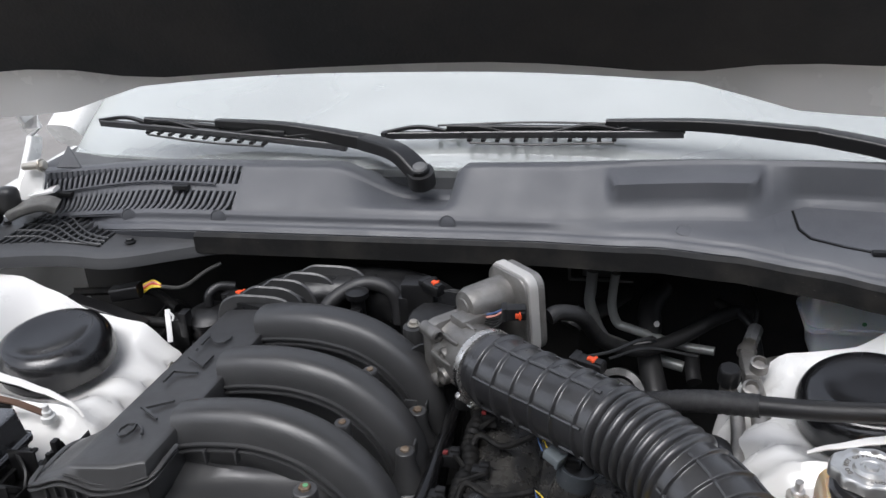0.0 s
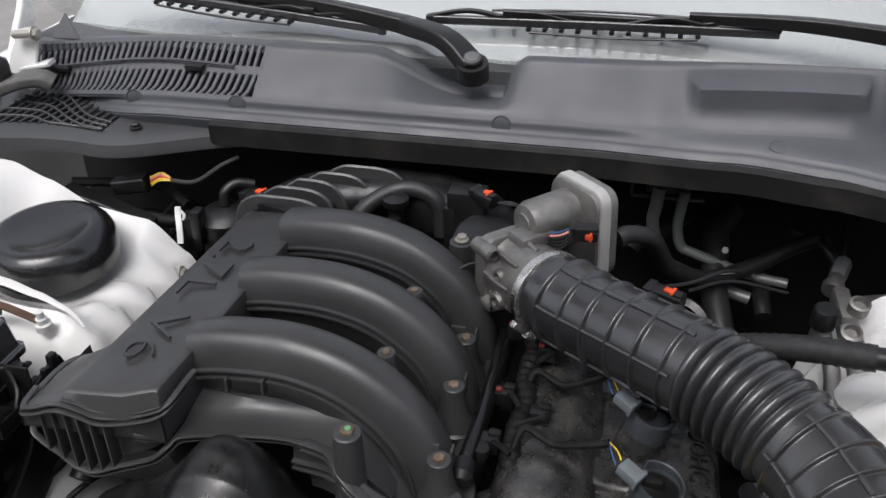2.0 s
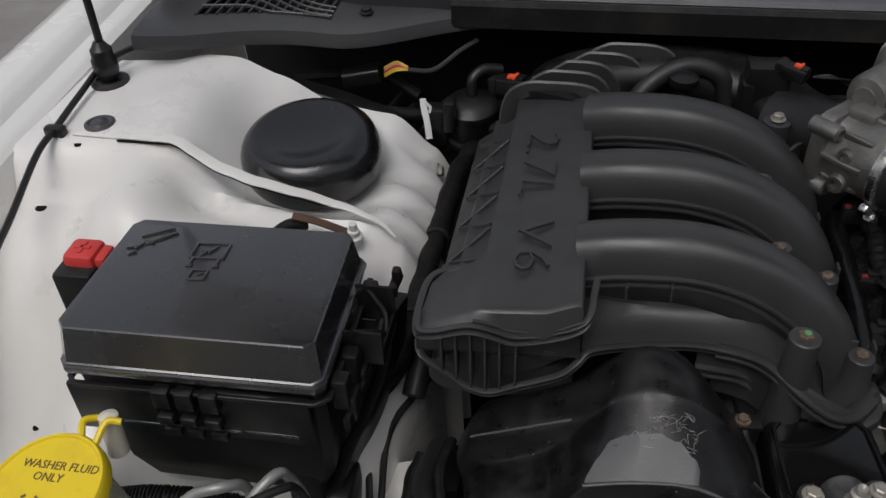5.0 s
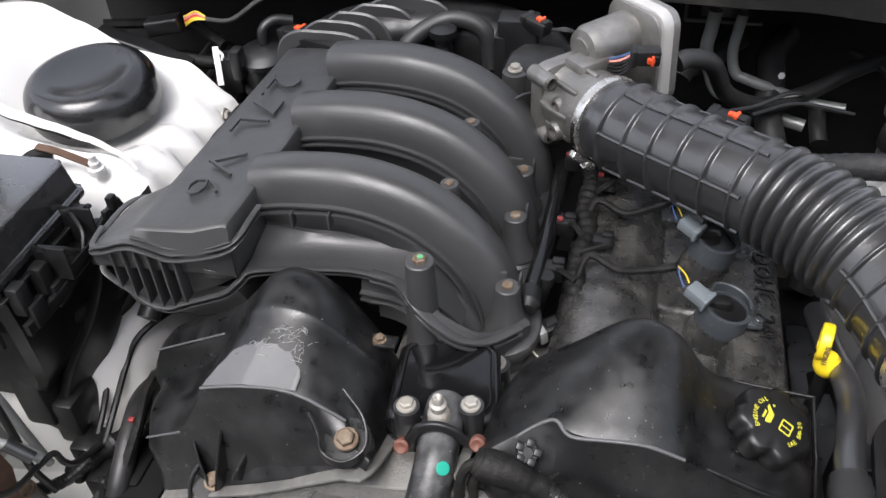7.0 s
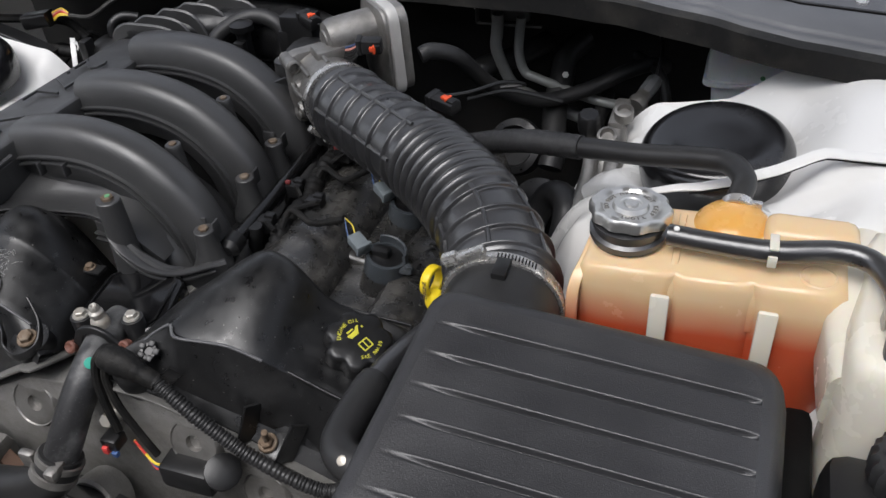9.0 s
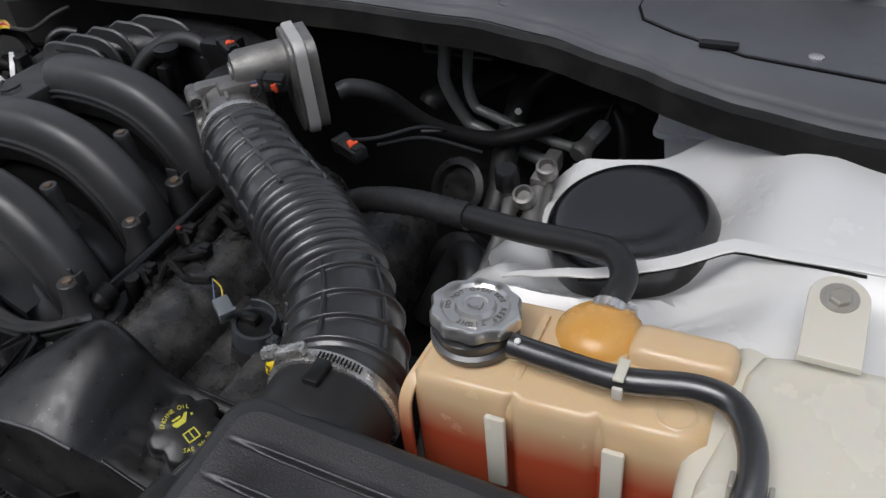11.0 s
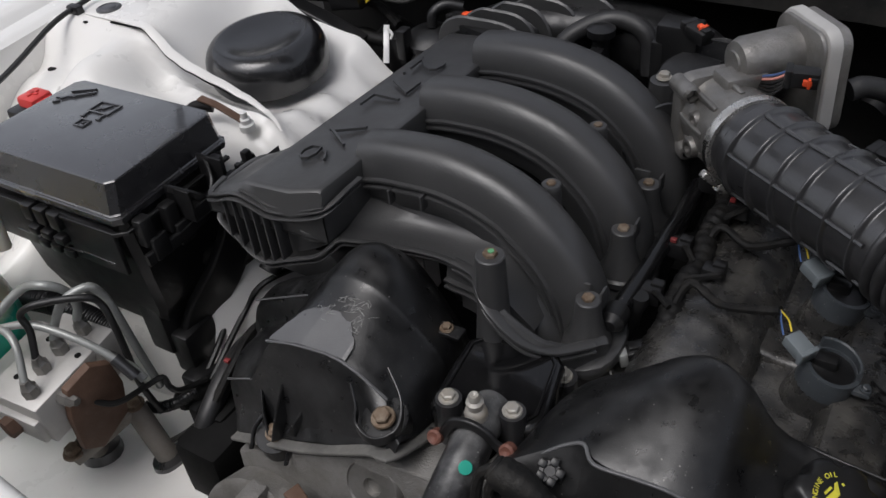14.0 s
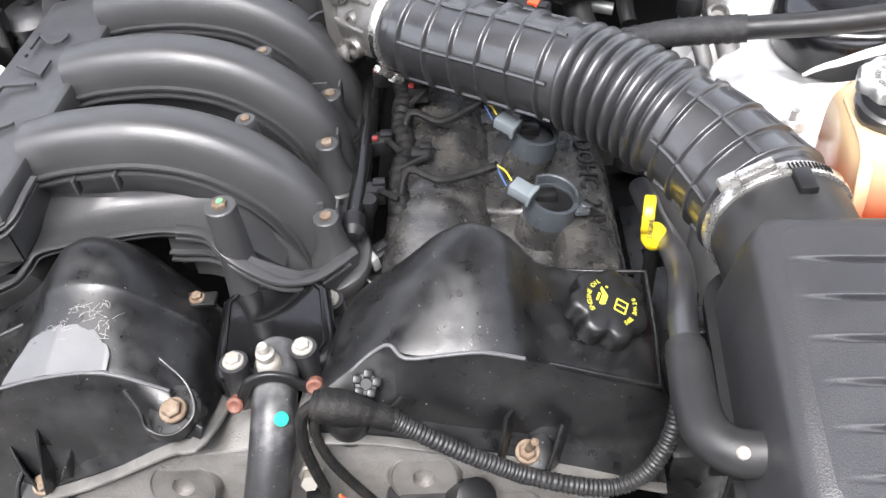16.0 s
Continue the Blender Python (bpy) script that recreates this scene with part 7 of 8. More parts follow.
part("sensor_boot", tube([V(0.054, 0.487, 0.771), V(0.062, 0.486, 0.768), V(0.078, 0.485, 0.764), V(0.094, 0.484, 0.758), V(0.108, 0.484, 0.750)], lambda q: 0.0085 + 0.0045 * math.sin(min(1, q * 1.3) * math.pi) - 0.0006 * (math.sin(q * 60) > 0.8), 18, 8), TAPE, b)
part("sensor_head", lathe([(0.015, -0.022), (0.0155, 0.0), (0.014, 0.016), (0.010, 0.022), (0, 0.022)], (0.074, 0.494, 0.738), (0.1, -0.35, 0.9), 22), BLACK, b)
part("boot_tail", tube([V(0.058, 0.487, 0.770), V(0.047, 0.484, 0.760), V(0.043, 0.480, 0.735), V(0.046, 0.476, 0.705), V(0.050, 0.474, 0.680)], 0.0042, 8), TAPE, b)
part("boot_tail", tube([V(0.060, 0.487, 0.766), V(0.053, 0.482, 0.745), V(0.058, 0.478, 0.715), V(0.070, 0.476, 0.685), V(0.085, 0.474, 0.655)], 0.0038, 8), TAPE, b)
CORR = [V(0.104, 0.484, 0.754), V(0.122, 0.480, 0.742), V(0.147, 0.476, 0.724), V(0.172, 0.474, 0.706), V(0.196, 0.473, 0.690), V(0.230, 0.473, 0.673), V(0.260, 0.475, 0.664), V(0.282, 0.480, 0.672), V(0.298, 0.490, 0.694), V(0.306, 0.505, 0.718), V(0.312, 0.53, 0.735)]
part("corrugated_tube", tube(spline(CORR, 30), lambda q: 0.0058 + 0.0010 * (math.sin(q * 2 * math.pi * 88) > 0), 14, smooth=False), DULL_RUBBER, b, sharp=80)
k = thing("cam_sensor", (0.12, 0.47, 0.60), "black cam sensor plug with coloured wires", "sensor")
part("sensor_body", join(box((0.118, 0.476, 0.640), (0.055, 0.03, 0.03), 0.005), lathe([(0.017, 0), (0.017, 0.02), (0.012, 0.022), (0, 0.022)], (0.150, 0.478, 0.646), (0.5, -0.4, 0.8), 16)), BLACK, k)
for i, kk in enumerate(("yellow", "blue", "red")):
    part("wire", tube([V(0.092, 0.474, 0.643), V(0.080, 0.472, 0.643 - 0.004 * i), V(0.068, 0.476, 0.648), V(0.056, 0.480, 0.660)], 0.0014, 6), WIRES[kk], k)
k = thing("temperature_sensor", (0.05, 0.47, 0.60), "brass sensor with red and blue lock plug", "sensor")
part("brass_nut", lathe([(0.009, 0), (0.009, 0.008), (0.0065, 0.009), (0.0065, 0.02)], (0.038, 0.490, 0.682), (0.1, -0.8, 0.4), 6), ZINC, k)
part("plug", box((0.043, 0.470, 0.668), (0.018, 0.018, 0.015), 0.003), BLACK, k)
part("red_lock", box((0.040, 0.461, 0.664), (0.006, 0.006, 0.009), 0.001), RED, k)
part("blue_lock", box((0.049, 0.461, 0.660), (0.006, 0.005, 0.006), 0.001), WIRES["blue"], k)
b = thing("drive_belt", (0.05, 0.45, 0.55), "black drive belt and pulleys low at the engine front", "belt")
part("belt", sweep([V(-0.02, 0.452, 0.60), V(0.06, 0.446, 0.583), V(0.16, 0.442, 0.560), V(0.28, 0.442, 0.535)], rounded(0.004, 0.03, 0.001), up=(0, -1, 0.3)), RUBBER, b)
for x, y, z, r in ((0.0, 0.455, 0.575, 0.030), (-0.19, 0.455, 0.555, 0.060)):
    part("pulley", lathe([(r, -0.02), (r, 0.01), (r * 0.9, 0.012), (r * 0.5, 0.004), (r * 0.45, 0.012), (0, 0.014)], (x, y, z), (0, -0.9, 0.4), 30), CASE, b)
b = thing("alternator", (-0.17, 0.46, 0.55), "dirty cast bracket with rusty fixings below the cover", "bracket")
part("casting", join(box((-0.16, 0.455, 0.592), (0.09, 0.06, 0.03), 0.008), box((-0.125, 0.452, 0.610), (0.03, 0.05, 0.02), 0.004), box((-0.185, 0.450, 0.608), (0.02, 0.045, 0.02), 0.004)), CASE, b)
part("rusty_strap", sweep([V(-0.15, 0.475, 0.625), V(-0.11, 0.462, 0.60), V(-0.075, 0.455, 0.575)], rounded(0.016, 0.006, 0.002)), BROWN, b)

# ---- fuse box ----
fb = thing("fuse_box", (-0.50, 0.63, 0.60), "black plastic fuse box with moulded symbols on its lid", "fuse box")


def fuse_ring(inset, dz, dx=0.0):
    pts = [(-0.606, 0.556), (-0.598, 0.548), (-0.384, 0.546), (-0.376, 0.554), (-0.380, 0.700), (-0.388, 0.708), (-0.592, 0.712), (-0.600, 0.704)]
    cx, cy = -0.492, 0.63
    out = []
    for x, y in pts:
        X = cx + (x - cx) * (1 - inset / 0.11) + dx
        Y = cy + (y - cy) * (1 - inset / 0.08)
        out.append(V(X, Y, 0.8285 + 0.030 * (X + 0.49) + dz))
    return out


def fuse_outline(dz, front, side, back):
    """The lid's outline at one height: leaning front, narrow chamfer along the inner side."""
    pts = [(-0.607 + 0.4 * side, 0.556 + front), (-0.599 + 0.4 * side, 0.547 + front), (-0.381 - side, 0.545 + front), (-0.374 - side, 0.552 + front), (-0.377 - side, 0.704 - back), (-0.384 - side, 0.711 - back), (-0.594 + 0.4 * side, 0.715 - back), (-0.602 + 0.4 * side, 0.707 - back)]
    return [V(x, y, 0.8285 + 0.030 * (x + 0.49) + dz) for x, y in pts]


fl = part("lid", skin([fuse_outline(-0.036, 0.0075, 0.0050, 0.001), fuse_outline(-0.032, 0.0075, 0.0050, 0.001), fuse_outline(-0.031, 0.0090, 0.0065, 0.002), fuse_outline(-0.010, 0.0155, 0.0095, 0.004), fuse_outline(-0.0014, 0.0178, 0.0105, 0.005), fuse_outline(-0.0003, 0.0190, 0.0118, 0.006), fuse_outline(0.0, 0.0212, 0.0140, 0.008)]), FUSE, fb, sharp=24)
part("lid_rim", skin([fuse_outline(-0.041, 0.0062, 0.0035, 0.0), fuse_outline(-0.0365, 0.0052, 0.0025, -0.001), fuse_outline(-0.0340, 0.0056, 0.0028, -0.001), fuse_outline(-0.0330, 0.0080, 0.0050, 0.001), fuse_outline(-0.041, 0.0100, 0.0070, 0.003)]), FUSE, fb)
part("body", skin([[V(p.x, p.y + 0.006, p.z) for p in fuse_ring(0.006, -0.042)], [V(p.x, p.y + 0.009, p.z) for p in fuse_ring(0.008, -0.10)], [V(p.x, p.y + 0.010, p.z) for p in fuse_ring(0.014, -0.172)], fuse_ring(0.03, -0.205), fuse_ring(0.05, -0.225)]), BLACK, fb)
part("body_ledge", sweep([V(-0.600, 0.700, 0.772), V(-0.602, 0.560, 0.772), V(-0.595, 0.5525, 0.773), V(-0.386, 0.5505, 0.781), V(-0.376, 0.557, 0.782), V(-0.376, 0.700, 0.782)], rounded(0.006, 0.004, 0.0012), smooth=False), BLACK, fb)
for x0, x1 in ((-0.560, -0.520), (-0.515, -0.455), (-0.452, -0.405)):
    part("panel_slot", box(((x0 + x1) / 2, 0.5515, 0.735 + 0.03 * ((x0 + x1) / 2 + 0.49)), (x1 - x0, 0.004, 0.003), 0.001), FUSE, fb)
for x0, x1, z in ((-0.602, -0.525, 0.772), (-0.470, -0.392, 0.780)):
    part("front_panel", box(((x0 + x1) / 2, 0.5535, z - 0.026), (x1 - x0, 0.006, 0.056), 0.002), BLACK, fb)
for x in (-0.515, -0.495, -0.474):
    part("front_latch", join(box((x, 0.5495, 0.772), (0.015, 0.012, 0.020), 0.002), box((x, 0.547, 0.750), (0.014, 0.012, 0.010), 0.002), box((x, 0.5495, 0.730), (0.015, 0.008, 0.010), 0.002)), BLACK, fb)
for y0, dz in ((0.572, 0), (0.604, -0.004), (0.676, 0.006)):
    part("side_latch", join(box((-0.370, y0, 0.776 + dz), (0.014, 0.016, 0.032), 0.003), box((-0.363, y0 + 0.006, 0.756 + dz), (0.008, 0.020, 0.026), 0.002)), BLACK, fb)
part("side_pocket", join(box((-0.362, 0.615, 0.782), (0.034, 0.003, 0.036), 0.001), box((-0.362, 0.664, 0.788), (0.034, 0.003, 0.040), 0.001), box((-0.362, 0.640, 0.764), (0.034, 0.050, 0.003), 0.001), box((-0.347, 0.640, 0.772), (0.003, 0.050, 0.016), 0.001)), BLACK, fb)
part("side_brace", sweep([V(-0.370, 0.612, 0.800), V(-0.352, 0.628, 0.786), V(-0.348, 0.640, 0.770)], rounded(0.004, 0.008, 0.001, 1)), BLACK, fb)
part("side_brace", sweep([V(-0.370, 0.666, 0.802), V(-0.352, 0.652, 0.788), V(-0.348, 0.640, 0.772)], rounded(0.004, 0.008, 0.001, 1)), BLACK, fb)
part("side_rail", sweep([V(-0.366, 0.560, 0.748), V(-0.360, 0.62, 0.752), V(-0.356, 0.690, 0.772), V(-0.352, 0.715, 0.780)], rounded(0.006, 0.014, 0.002), n=5), BLACK, fb)
part("rail_tab", join(box((-0.352, 0.704, 0.786), (0.008, 0.010, 0.016), 0.002), box((-0.352, 0.690, 0.780), (0.006, 0.006, 0.012), 0.001)), BLACK, fb)
part("side_bracket", sweep([V(-0.352, 0.690, 0.765), V(-0.356, 0.672, 0.715), V(-0.372, 0.648, 0.665), V(-0.392, 0.620, 0.620), V(-0.402, 0.600, 0.575)], rounded(0.050, 0.012, 0.003), n=5, up=(1, 0, 0.2)), BLACK, fb)
part("side_module", join(box((-0.422, 0.632, 0.660), (0.034, 0.120, 0.150), 0.005), box((-0.420, 0.690, 0.680), (0.034, 0.030, 0.090), 0.004), box((-0.425, 0.612, 0.580), (0.036, 0.045, 0.08), 0.006)), BLACK, fb)
for p, dd in (((-0.4035, 0.640, 0.650), -0.1), ((-0.4015, 0.692, 0.668), 0.25)):
    tag = part("sticker", prism([(-0.015, -0.014), (0.013, -0.016), (0.015, 0.012), (-0.013, 0.016)], 0.001, m=axes(p, (0.02, 1, dd), (-0.06, 0.1, 1))), LABEL, fb, "small pale bar-code sticker")
    for i in range(7):
        part("print_bar", box((-0.010 + 0.0032 * i, -0.003, 0.0012), (0.0012 + 0.0006 * (i % 2), 0.014, 0.0004), 0, axes(p, (0.02, 1, dd), (-0.06, 0.1, 1))), INK, tag)
    part("print_bar", box((0, 0.008, 0.0012), (0.020, 0.002, 0.0004), 0, axes(p, (0.02, 1, dd), (-0.06, 0.1, 1))), INK, tag)
fm = axes((-0.49, 0.63, 0.8287), (0.9995, 0, 0.030), (0, 1, 0))


def on_lid(x, y, sx, sy, rot=0, nm="moulded_symbol"):
    return box((0, 0, 0), (sx, sy, 0.0022), 0.0005, fm @ Matrix.Translation((x + 0.49, y - 0.63, 0.0004)) @ Matrix.Rotation(radians(rot), 4, "Z"))


def sym(*bars):
    part("moulded_symbol", join(*(on_lid(*q) for q in bars)), FUSE, fl)


# box with lightning, plug, book, and crossed tools
sym((-0.508, 0.678, 0.030, 0.0025), (-0.508, 0.658, 0.030, 0.0025), (-0.523, 0.668, 0.0025, 0.022), (-0.493, 0.668, 0.0025, 0.022), (-0.506, 0.670, 0.012, 0.0025, 60), (-0.511, 0.668, 0.010, 0.0025, -10), (-0.513, 0.664, 0.010, 0.0025, 60))
sym((-0.520, 0.653, 0.0025, 0.010), (-0.496, 0.653, 0.0025, 0.010), (-0.520, 0.648, 0.006, 0.004), (-0.496, 0.648, 0.006, 0.004))
sym((-0.507, 0.642, 0.014, 0.002), (-0.507, 0.630, 0.014, 0.002), (-0.514, 0.636, 0.002, 0.013), (-0.500, 0.636, 0.002, 0.013), (-0.505, 0.637, 0.006, 0.002, 30))
sym((-0.567, 0.690, 0.030, 0.003, 28), (-0.560, 0.682, 0.030, 0.003, 38), (-0.575, 0.672, 0.014, 0.003, 60), (-0.581, 0.668, 0.012, 0.003, 10), (-0.569, 0.676, 0.010, 0.003, -20), (-0.579, 0.660, 0.008, 0.003, 40))
rt = thing("jump_terminal", (-0.63, 0.66, 0.75), "red covered jump terminal in a black holder", "terminal")
part("holder", box((-0.634, 0.662, 0.785), (0.038, 0.045, 0.05), 0.004), BLACK, rt)
cov = part("cover", join(box((-0.632, 0.668, 0.806), (0.030, 0.030, 0.030), 0.005), box((-0.614, 0.669, 0.808), (0.012, 0.024, 0.018), 0.004)), RED, rt, "faded red plastic cover")
part("plus_sign", join(box((-0.632, 0.668, 0.8215), (0.016, 0.004, 0.002), 0.0005), box((-0.632, 0.668, 0.8215), (0.004, 0.016, 0.002), 0.0005)), RED, cov)
g = thing("ground_strap", (-0.42, 0.770, 0.765), "corroded brown ground strap on a white stud", "strap")
part("strap", sweep([V(-0.466, 0.760, 0.802), V(-0.446, 0.762, 0.797), V(-0.428, 0.764, 0.789), V(-0.409, 0.767, 0.779)], rounded(0.010, 0.003, 0.001), n=5), BROWN, g)
part("sleeve", tube([V(-0.482, 0.752, 0.785), V(-0.470, 0.757, 0.792), V(-0.455, 0.766, 0.790)], 0.007, 10), TAPE, g)
part("stud", lathe([(0.009, -0.006), (0.009, 0.002), (0.006, 0.003), (0.006, 0.009), (0.004, 0.010), (0.004, 0.018), (0, 0.019)], (-0.409, 0.767, 0.776), (0.05, -0.1, 1), 12), LABEL, g)
k = thing("tower_stud", (0.49, 0.80, 0.76), "bare steel stud on the white wheelhouse", "stud")
part("plate", lathe([(0.011, -0.004), (0.011, 0.001), (0, 0.001)], (0.446, 0.755, fender_height(0.421, 0.765, 1) + 0.0145), seg=16), ZINC, k)
part("stud", lathe([(0.007, 0), (0.007, 0.006), (0.004, 0.007), (0.004, 0.018), (0, 0.019)], (0.446, 0.755, fender_height(0.421, 0.765, 1) + 0.0145), (0, -0.1, 1), 8), STEEL, k)

# ---- washer bottle ----
wb = thing("washer_bottle", (-0.58, 0.46, 0.60), "washer fluid bottle with yellow cap and teal fluid", "bottle")
part("bottle", lathe([(0.050, 0.58), (0.056, 0.62), (0.054, 0.68), (0.047, 0.72), (0.042, 0.745), (0.040, 0.752)], (-0.575, 0.462, 0), seg=32), WASHER, wb)
wm = axes((-0.577, 0.462, 0.750), (0.985, -0.06, 0.10), (0.03, 0.985, 0.14))
wc = part("cap", join(moved(lathe([(0.046, -0.006), (0.050, -0.004), (0.050, 0.006), (0.048, 0.009), (0.046, 0.009), (0.045, 0.0075), (0, 0.0075)], seg=44), wm), box((-0.020, -0.052, 0.003), (0.035, 0.018, 0.008), 0.003, wm)), YELLOW, wb, "yellow cap with printed words and windscreen symbol")
part("hinge_arm", join(tube([wm @ V(0.008, 0.046, 0.004), wm @ V(0.004, 0.060, 0.008), wm @ V(0.010, 0.068, 0.002)], 0.003, 8), tube([wm @ V(0.022, 0.042, 0.004), wm @ V(0.026, 0.060, 0.010), wm @ V(0.036, 0.064, 0.006)], 0.003, 8)), YELLOW, wc)
part("hinge_post", lathe([(0.009, -0.03), (0.008, 0.01), (0, 0.014)], wm @ V(0.020, 0.066, -0.004), (0, 0.1, 1), 14), MILKY, wb)
part("printed_words", join(text("WASHER FLUID", 0.0098, 0.0003, wm @ Matrix.Translation((0.006, 0.020, 0.0078))), text("ONLY", 0.0098, 0.0003, wm @ Matrix.Translation((0.0, 0.010, 0.0078)))), BROWN_INK, wc, "brown printed words")
bars = [(-0.016, -0.010, 0.002, 0.014, 12), (0.016, -0.010, 0.002, 0.014, -12), (0, -0.002, 0.030, 0.002, 0), (-0.006, -0.018, 0.012, 0.002, -12), (0.006, -0.018, 0.012, 0.002, 12), (0, -0.006, 0.002, 0.004, 0), (0, -0.013, 0.002, 0.004, 0), (-0.006, 0.003, 0.004, 0.002, 30), (0.006, 0.003, 0.004, 0.002, -30)]
part("windscreen_symbol", join(*(box((0, 0, 0), (sx, sy, 0.0006), 0, wm @ Matrix.Translation((x - 0.006, y - 0.010, 0.0078)) @ Matrix.Rotation(radians(r), 4, "Z")) for x, y, sx, sy, r in bars)), BROWN_INK, wc)

# ---- brake pressure unit ----
ab_ = thing("brake_hydraulic_unit", (-0.50, 0.49, 0.50), "aluminium brake hydraulic block with grey pipes", "hydraulic unit")
am = axes((-0.448, 0.470, 0.634), (0.995, 0.06, 0.02), (-0.07, 0.99, 0.09))
part("block", join(box((0, 0, 0), (0.074, 0.112, 0.052), 0.003, am), box((-0.050, 0.004, -0.006), (0.040, 0.080, 0.040), 0.004, am)), PALE_ALU, ab_)
part("face_step", box((0.002, -0.058, -0.006), (0.060, 0.010, 0.030), 0.003, am), PALE_ALU, ab_)
NUTS = ((0.018, -0.040), (0.005, -0.013), (0.004, 0.013), (0.008, 0.042))
for x, y in NUTS:
    part("pipe_nut", lathe([(0.0085, 0), (0.0085, 0.011), (0.0062, 0.013), (0.0048, 0.020)], am @ V(x, y, 0.026), am.to_3x3() @ V(0, 0, 1), 6), ALU, ab_)
for x, y in ((-0.016, -0.030), (-0.022, 0.020), (0.026, 0.014)):
    part("drilled_hole", lathe([(0.0035, 0), (0.0035, 0.0008), (0, 0.001)], am @ V(x, y, 0.026), am.to_3x3() @ V(0, 0, 1), 12), DARK, ab_)
starts = [am @ V(x, y, 0.044) for x, y in NUTS]
part("pipe", tube([starts[0], V(-0.446, 0.444, 0.702), V(-0.470, 0.449, 0.708), V(-0.487, 0.440, 0.700), V(-0.515, 0.408, 0.660), V(-0.545, 0.380, 0.62)], 0.0040, 10), PIPE, ab_)
part("pipe", tube([starts[1], V(-0.450, 0.464, 0.702), V(-0.456, 0.466, 0.720), V(-0.440, 0.478, 0.730), V(-0.408, 0.506, 0.728), V(-0.400, 0.516, 0.715), V(-0.390, 0.514, 0.690), V(-0.388, 0.513, 0.650), V(-0.394, 0.516, 0.600), V(-0.386, 0.521, 0.555)], 0.0038, 10), WIRES["black"], ab_)
part("pipe", tube([starts[2], V(-0.444, 0.488, 0.697), V(-0.430, 0.499, 0.722), V(-0.415, 0.519, 0.729), V(-0.409, 0.527, 0.712), V(-0.402, 0.528, 0.690), V(-0.396, 0.530, 0.64), V(-0.392, 0.535, 0.58)], 0.0046, 10), PIPE, ab_)
part("pipe", tube([starts[3], V(-0.440, 0.513, 0.700), V(-0.442, 0.509, 0.722), V(-0.453, 0.496, 0.735), V(-0.481, 0.487, 0.725), V(-0.500, 0.453, 0.700), V(-0.520, 0.414, 0.665), V(-0.548, 0.379, 0.620)], 0.0046, 10), PIPE, ab_)
part("pipe", tube([V(-0.545, 0.395, 0.650), V(-0.503, 0.440, 0.690), V(-0.476, 0.458, 0.702), V(-0.448, 0.471, 0.704), V(-0.408, 0.484, 0.690), V(-0.377, 0.493, 0.670), V(-0.358, 0.496, 0.650)], 0.0042, 10), PIPE, ab_)
part("pipe_end", tube([V(-0.377, 0.493, 0.670), V(-0.358, 0.496, 0.650)], 0.0062, 10), RUBBER, ab_)
part("front_pipe", tube([V(-0.414, 0.449, 0.648), V(-0.404, 0.458, 0.635), V(-0.388, 0.478, 0.612), V(-0.385, 0.515, 0.602), V(-0.380, 0.534, 0.600), V(-0.371, 0.533, 0.590), V(-0.366, 0.541, 0.580), V(-0.360, 0.572, 0.570)], 0.0034, 8), WIRES["black"], ab_)
for y in (-0.026, 0.030):
    part("side_nut", lathe([(0.0085, 0), (0.0085, 0.013), (0.006, 0.015), (0.0045, 0.022)], am @ V(0.036, y, 0.014), am.to_3x3() @ V(1, 0, 0), 6), ALU, ab_)
part("short_pipe", tube([am @ V(0.056, 0.030, 0.014), am @ V(0.078, 0.030, 0.010), am @ V(0.092, 0.028, 0.000)], 0.0050, 10), PIPE, ab_)
part("rust_plate", prism([(-0.030, -0.055), (-0.012, -0.070), (0.026, -0.050), (0.034, -0.010), (0.030, 0.020), (0.010, 0.034), (-0.020, 0.026), (-0.028, -0.010)], 0.010, 0.003, axes((-0.404, 0.466, 0.634), (0.10, 1, 0), (0.02, 0.0, 1))), BROWN, ab_, "rust-brown mounting plate")
part("corner_plug", lathe([(0.012, 0), (0.012, 0.012), (0.008, 0.014), (0, 0.014)], am @ V(-0.004, -0.060, -0.004), am.to_3x3() @ V(-0.2, -1, 0), 6), BROWN, ab_)
b = thing("mounting_bracket", (-0.41, 0.47, 0.48), "rusty bracket legs in rubber grommets", "bracket")
part("bracket_arm", sweep([V(-0.434, 0.436, 0.545), V(-0.424, 0.455, 0.552), V(-0.413, 0.490, 0.562), V(-0.407, 0.508, 0.566)], rounded(0.020, 0.014, 0.004)), DIRTY_STEEL, b)
part("leg", tube([V(-0.407, 0.506, 0.564), V(-0.392, 0.503, 0.540), V(-0.370, 0.500, 0.500)], 0.0125, 14), DIRTY_STEEL, b)
part("leg", tube([V(-0.436, 0.452, 0.548), V(-0.448, 0.465, 0.52), V(-0.458, 0.474, 0.500)], 0.0115, 14), DIRTY_STEEL, b)
part("grommet", lathe([(0.022, 0), (0.020, 0.012), (0.014, 0.014)], (-0.369, 0.500, 0.497), (-0.2, 0.0, 1), 18), RUBBER, b)
part("grommet", lathe([(0.024, 0), (0.022, 0.012), (0.014, 0.014)], (-0.458, 0.475, 0.493), (-0.1, 0.1, 1), 18), RUBBER, b)
part("rust_bolt", hexbolt((-0.433, 0.438, 0.552), (0, -0.1, 1), 0.009), RUST, b)
part("rust_bolt", hexbolt((-0.405, 0.506, 0.572), (0, -0.1, 1), 0.008), RUST, b)
bm = sheet(steps(-0.66, -0.28, 10), steps(0.36, 0.66, 10), lambda x, y: V(x, y, 0.495 + 0.03 * smooth(-0.40, -0.30, x) + 0.06 * smooth(0.55, 0.66, y)), 0.004)
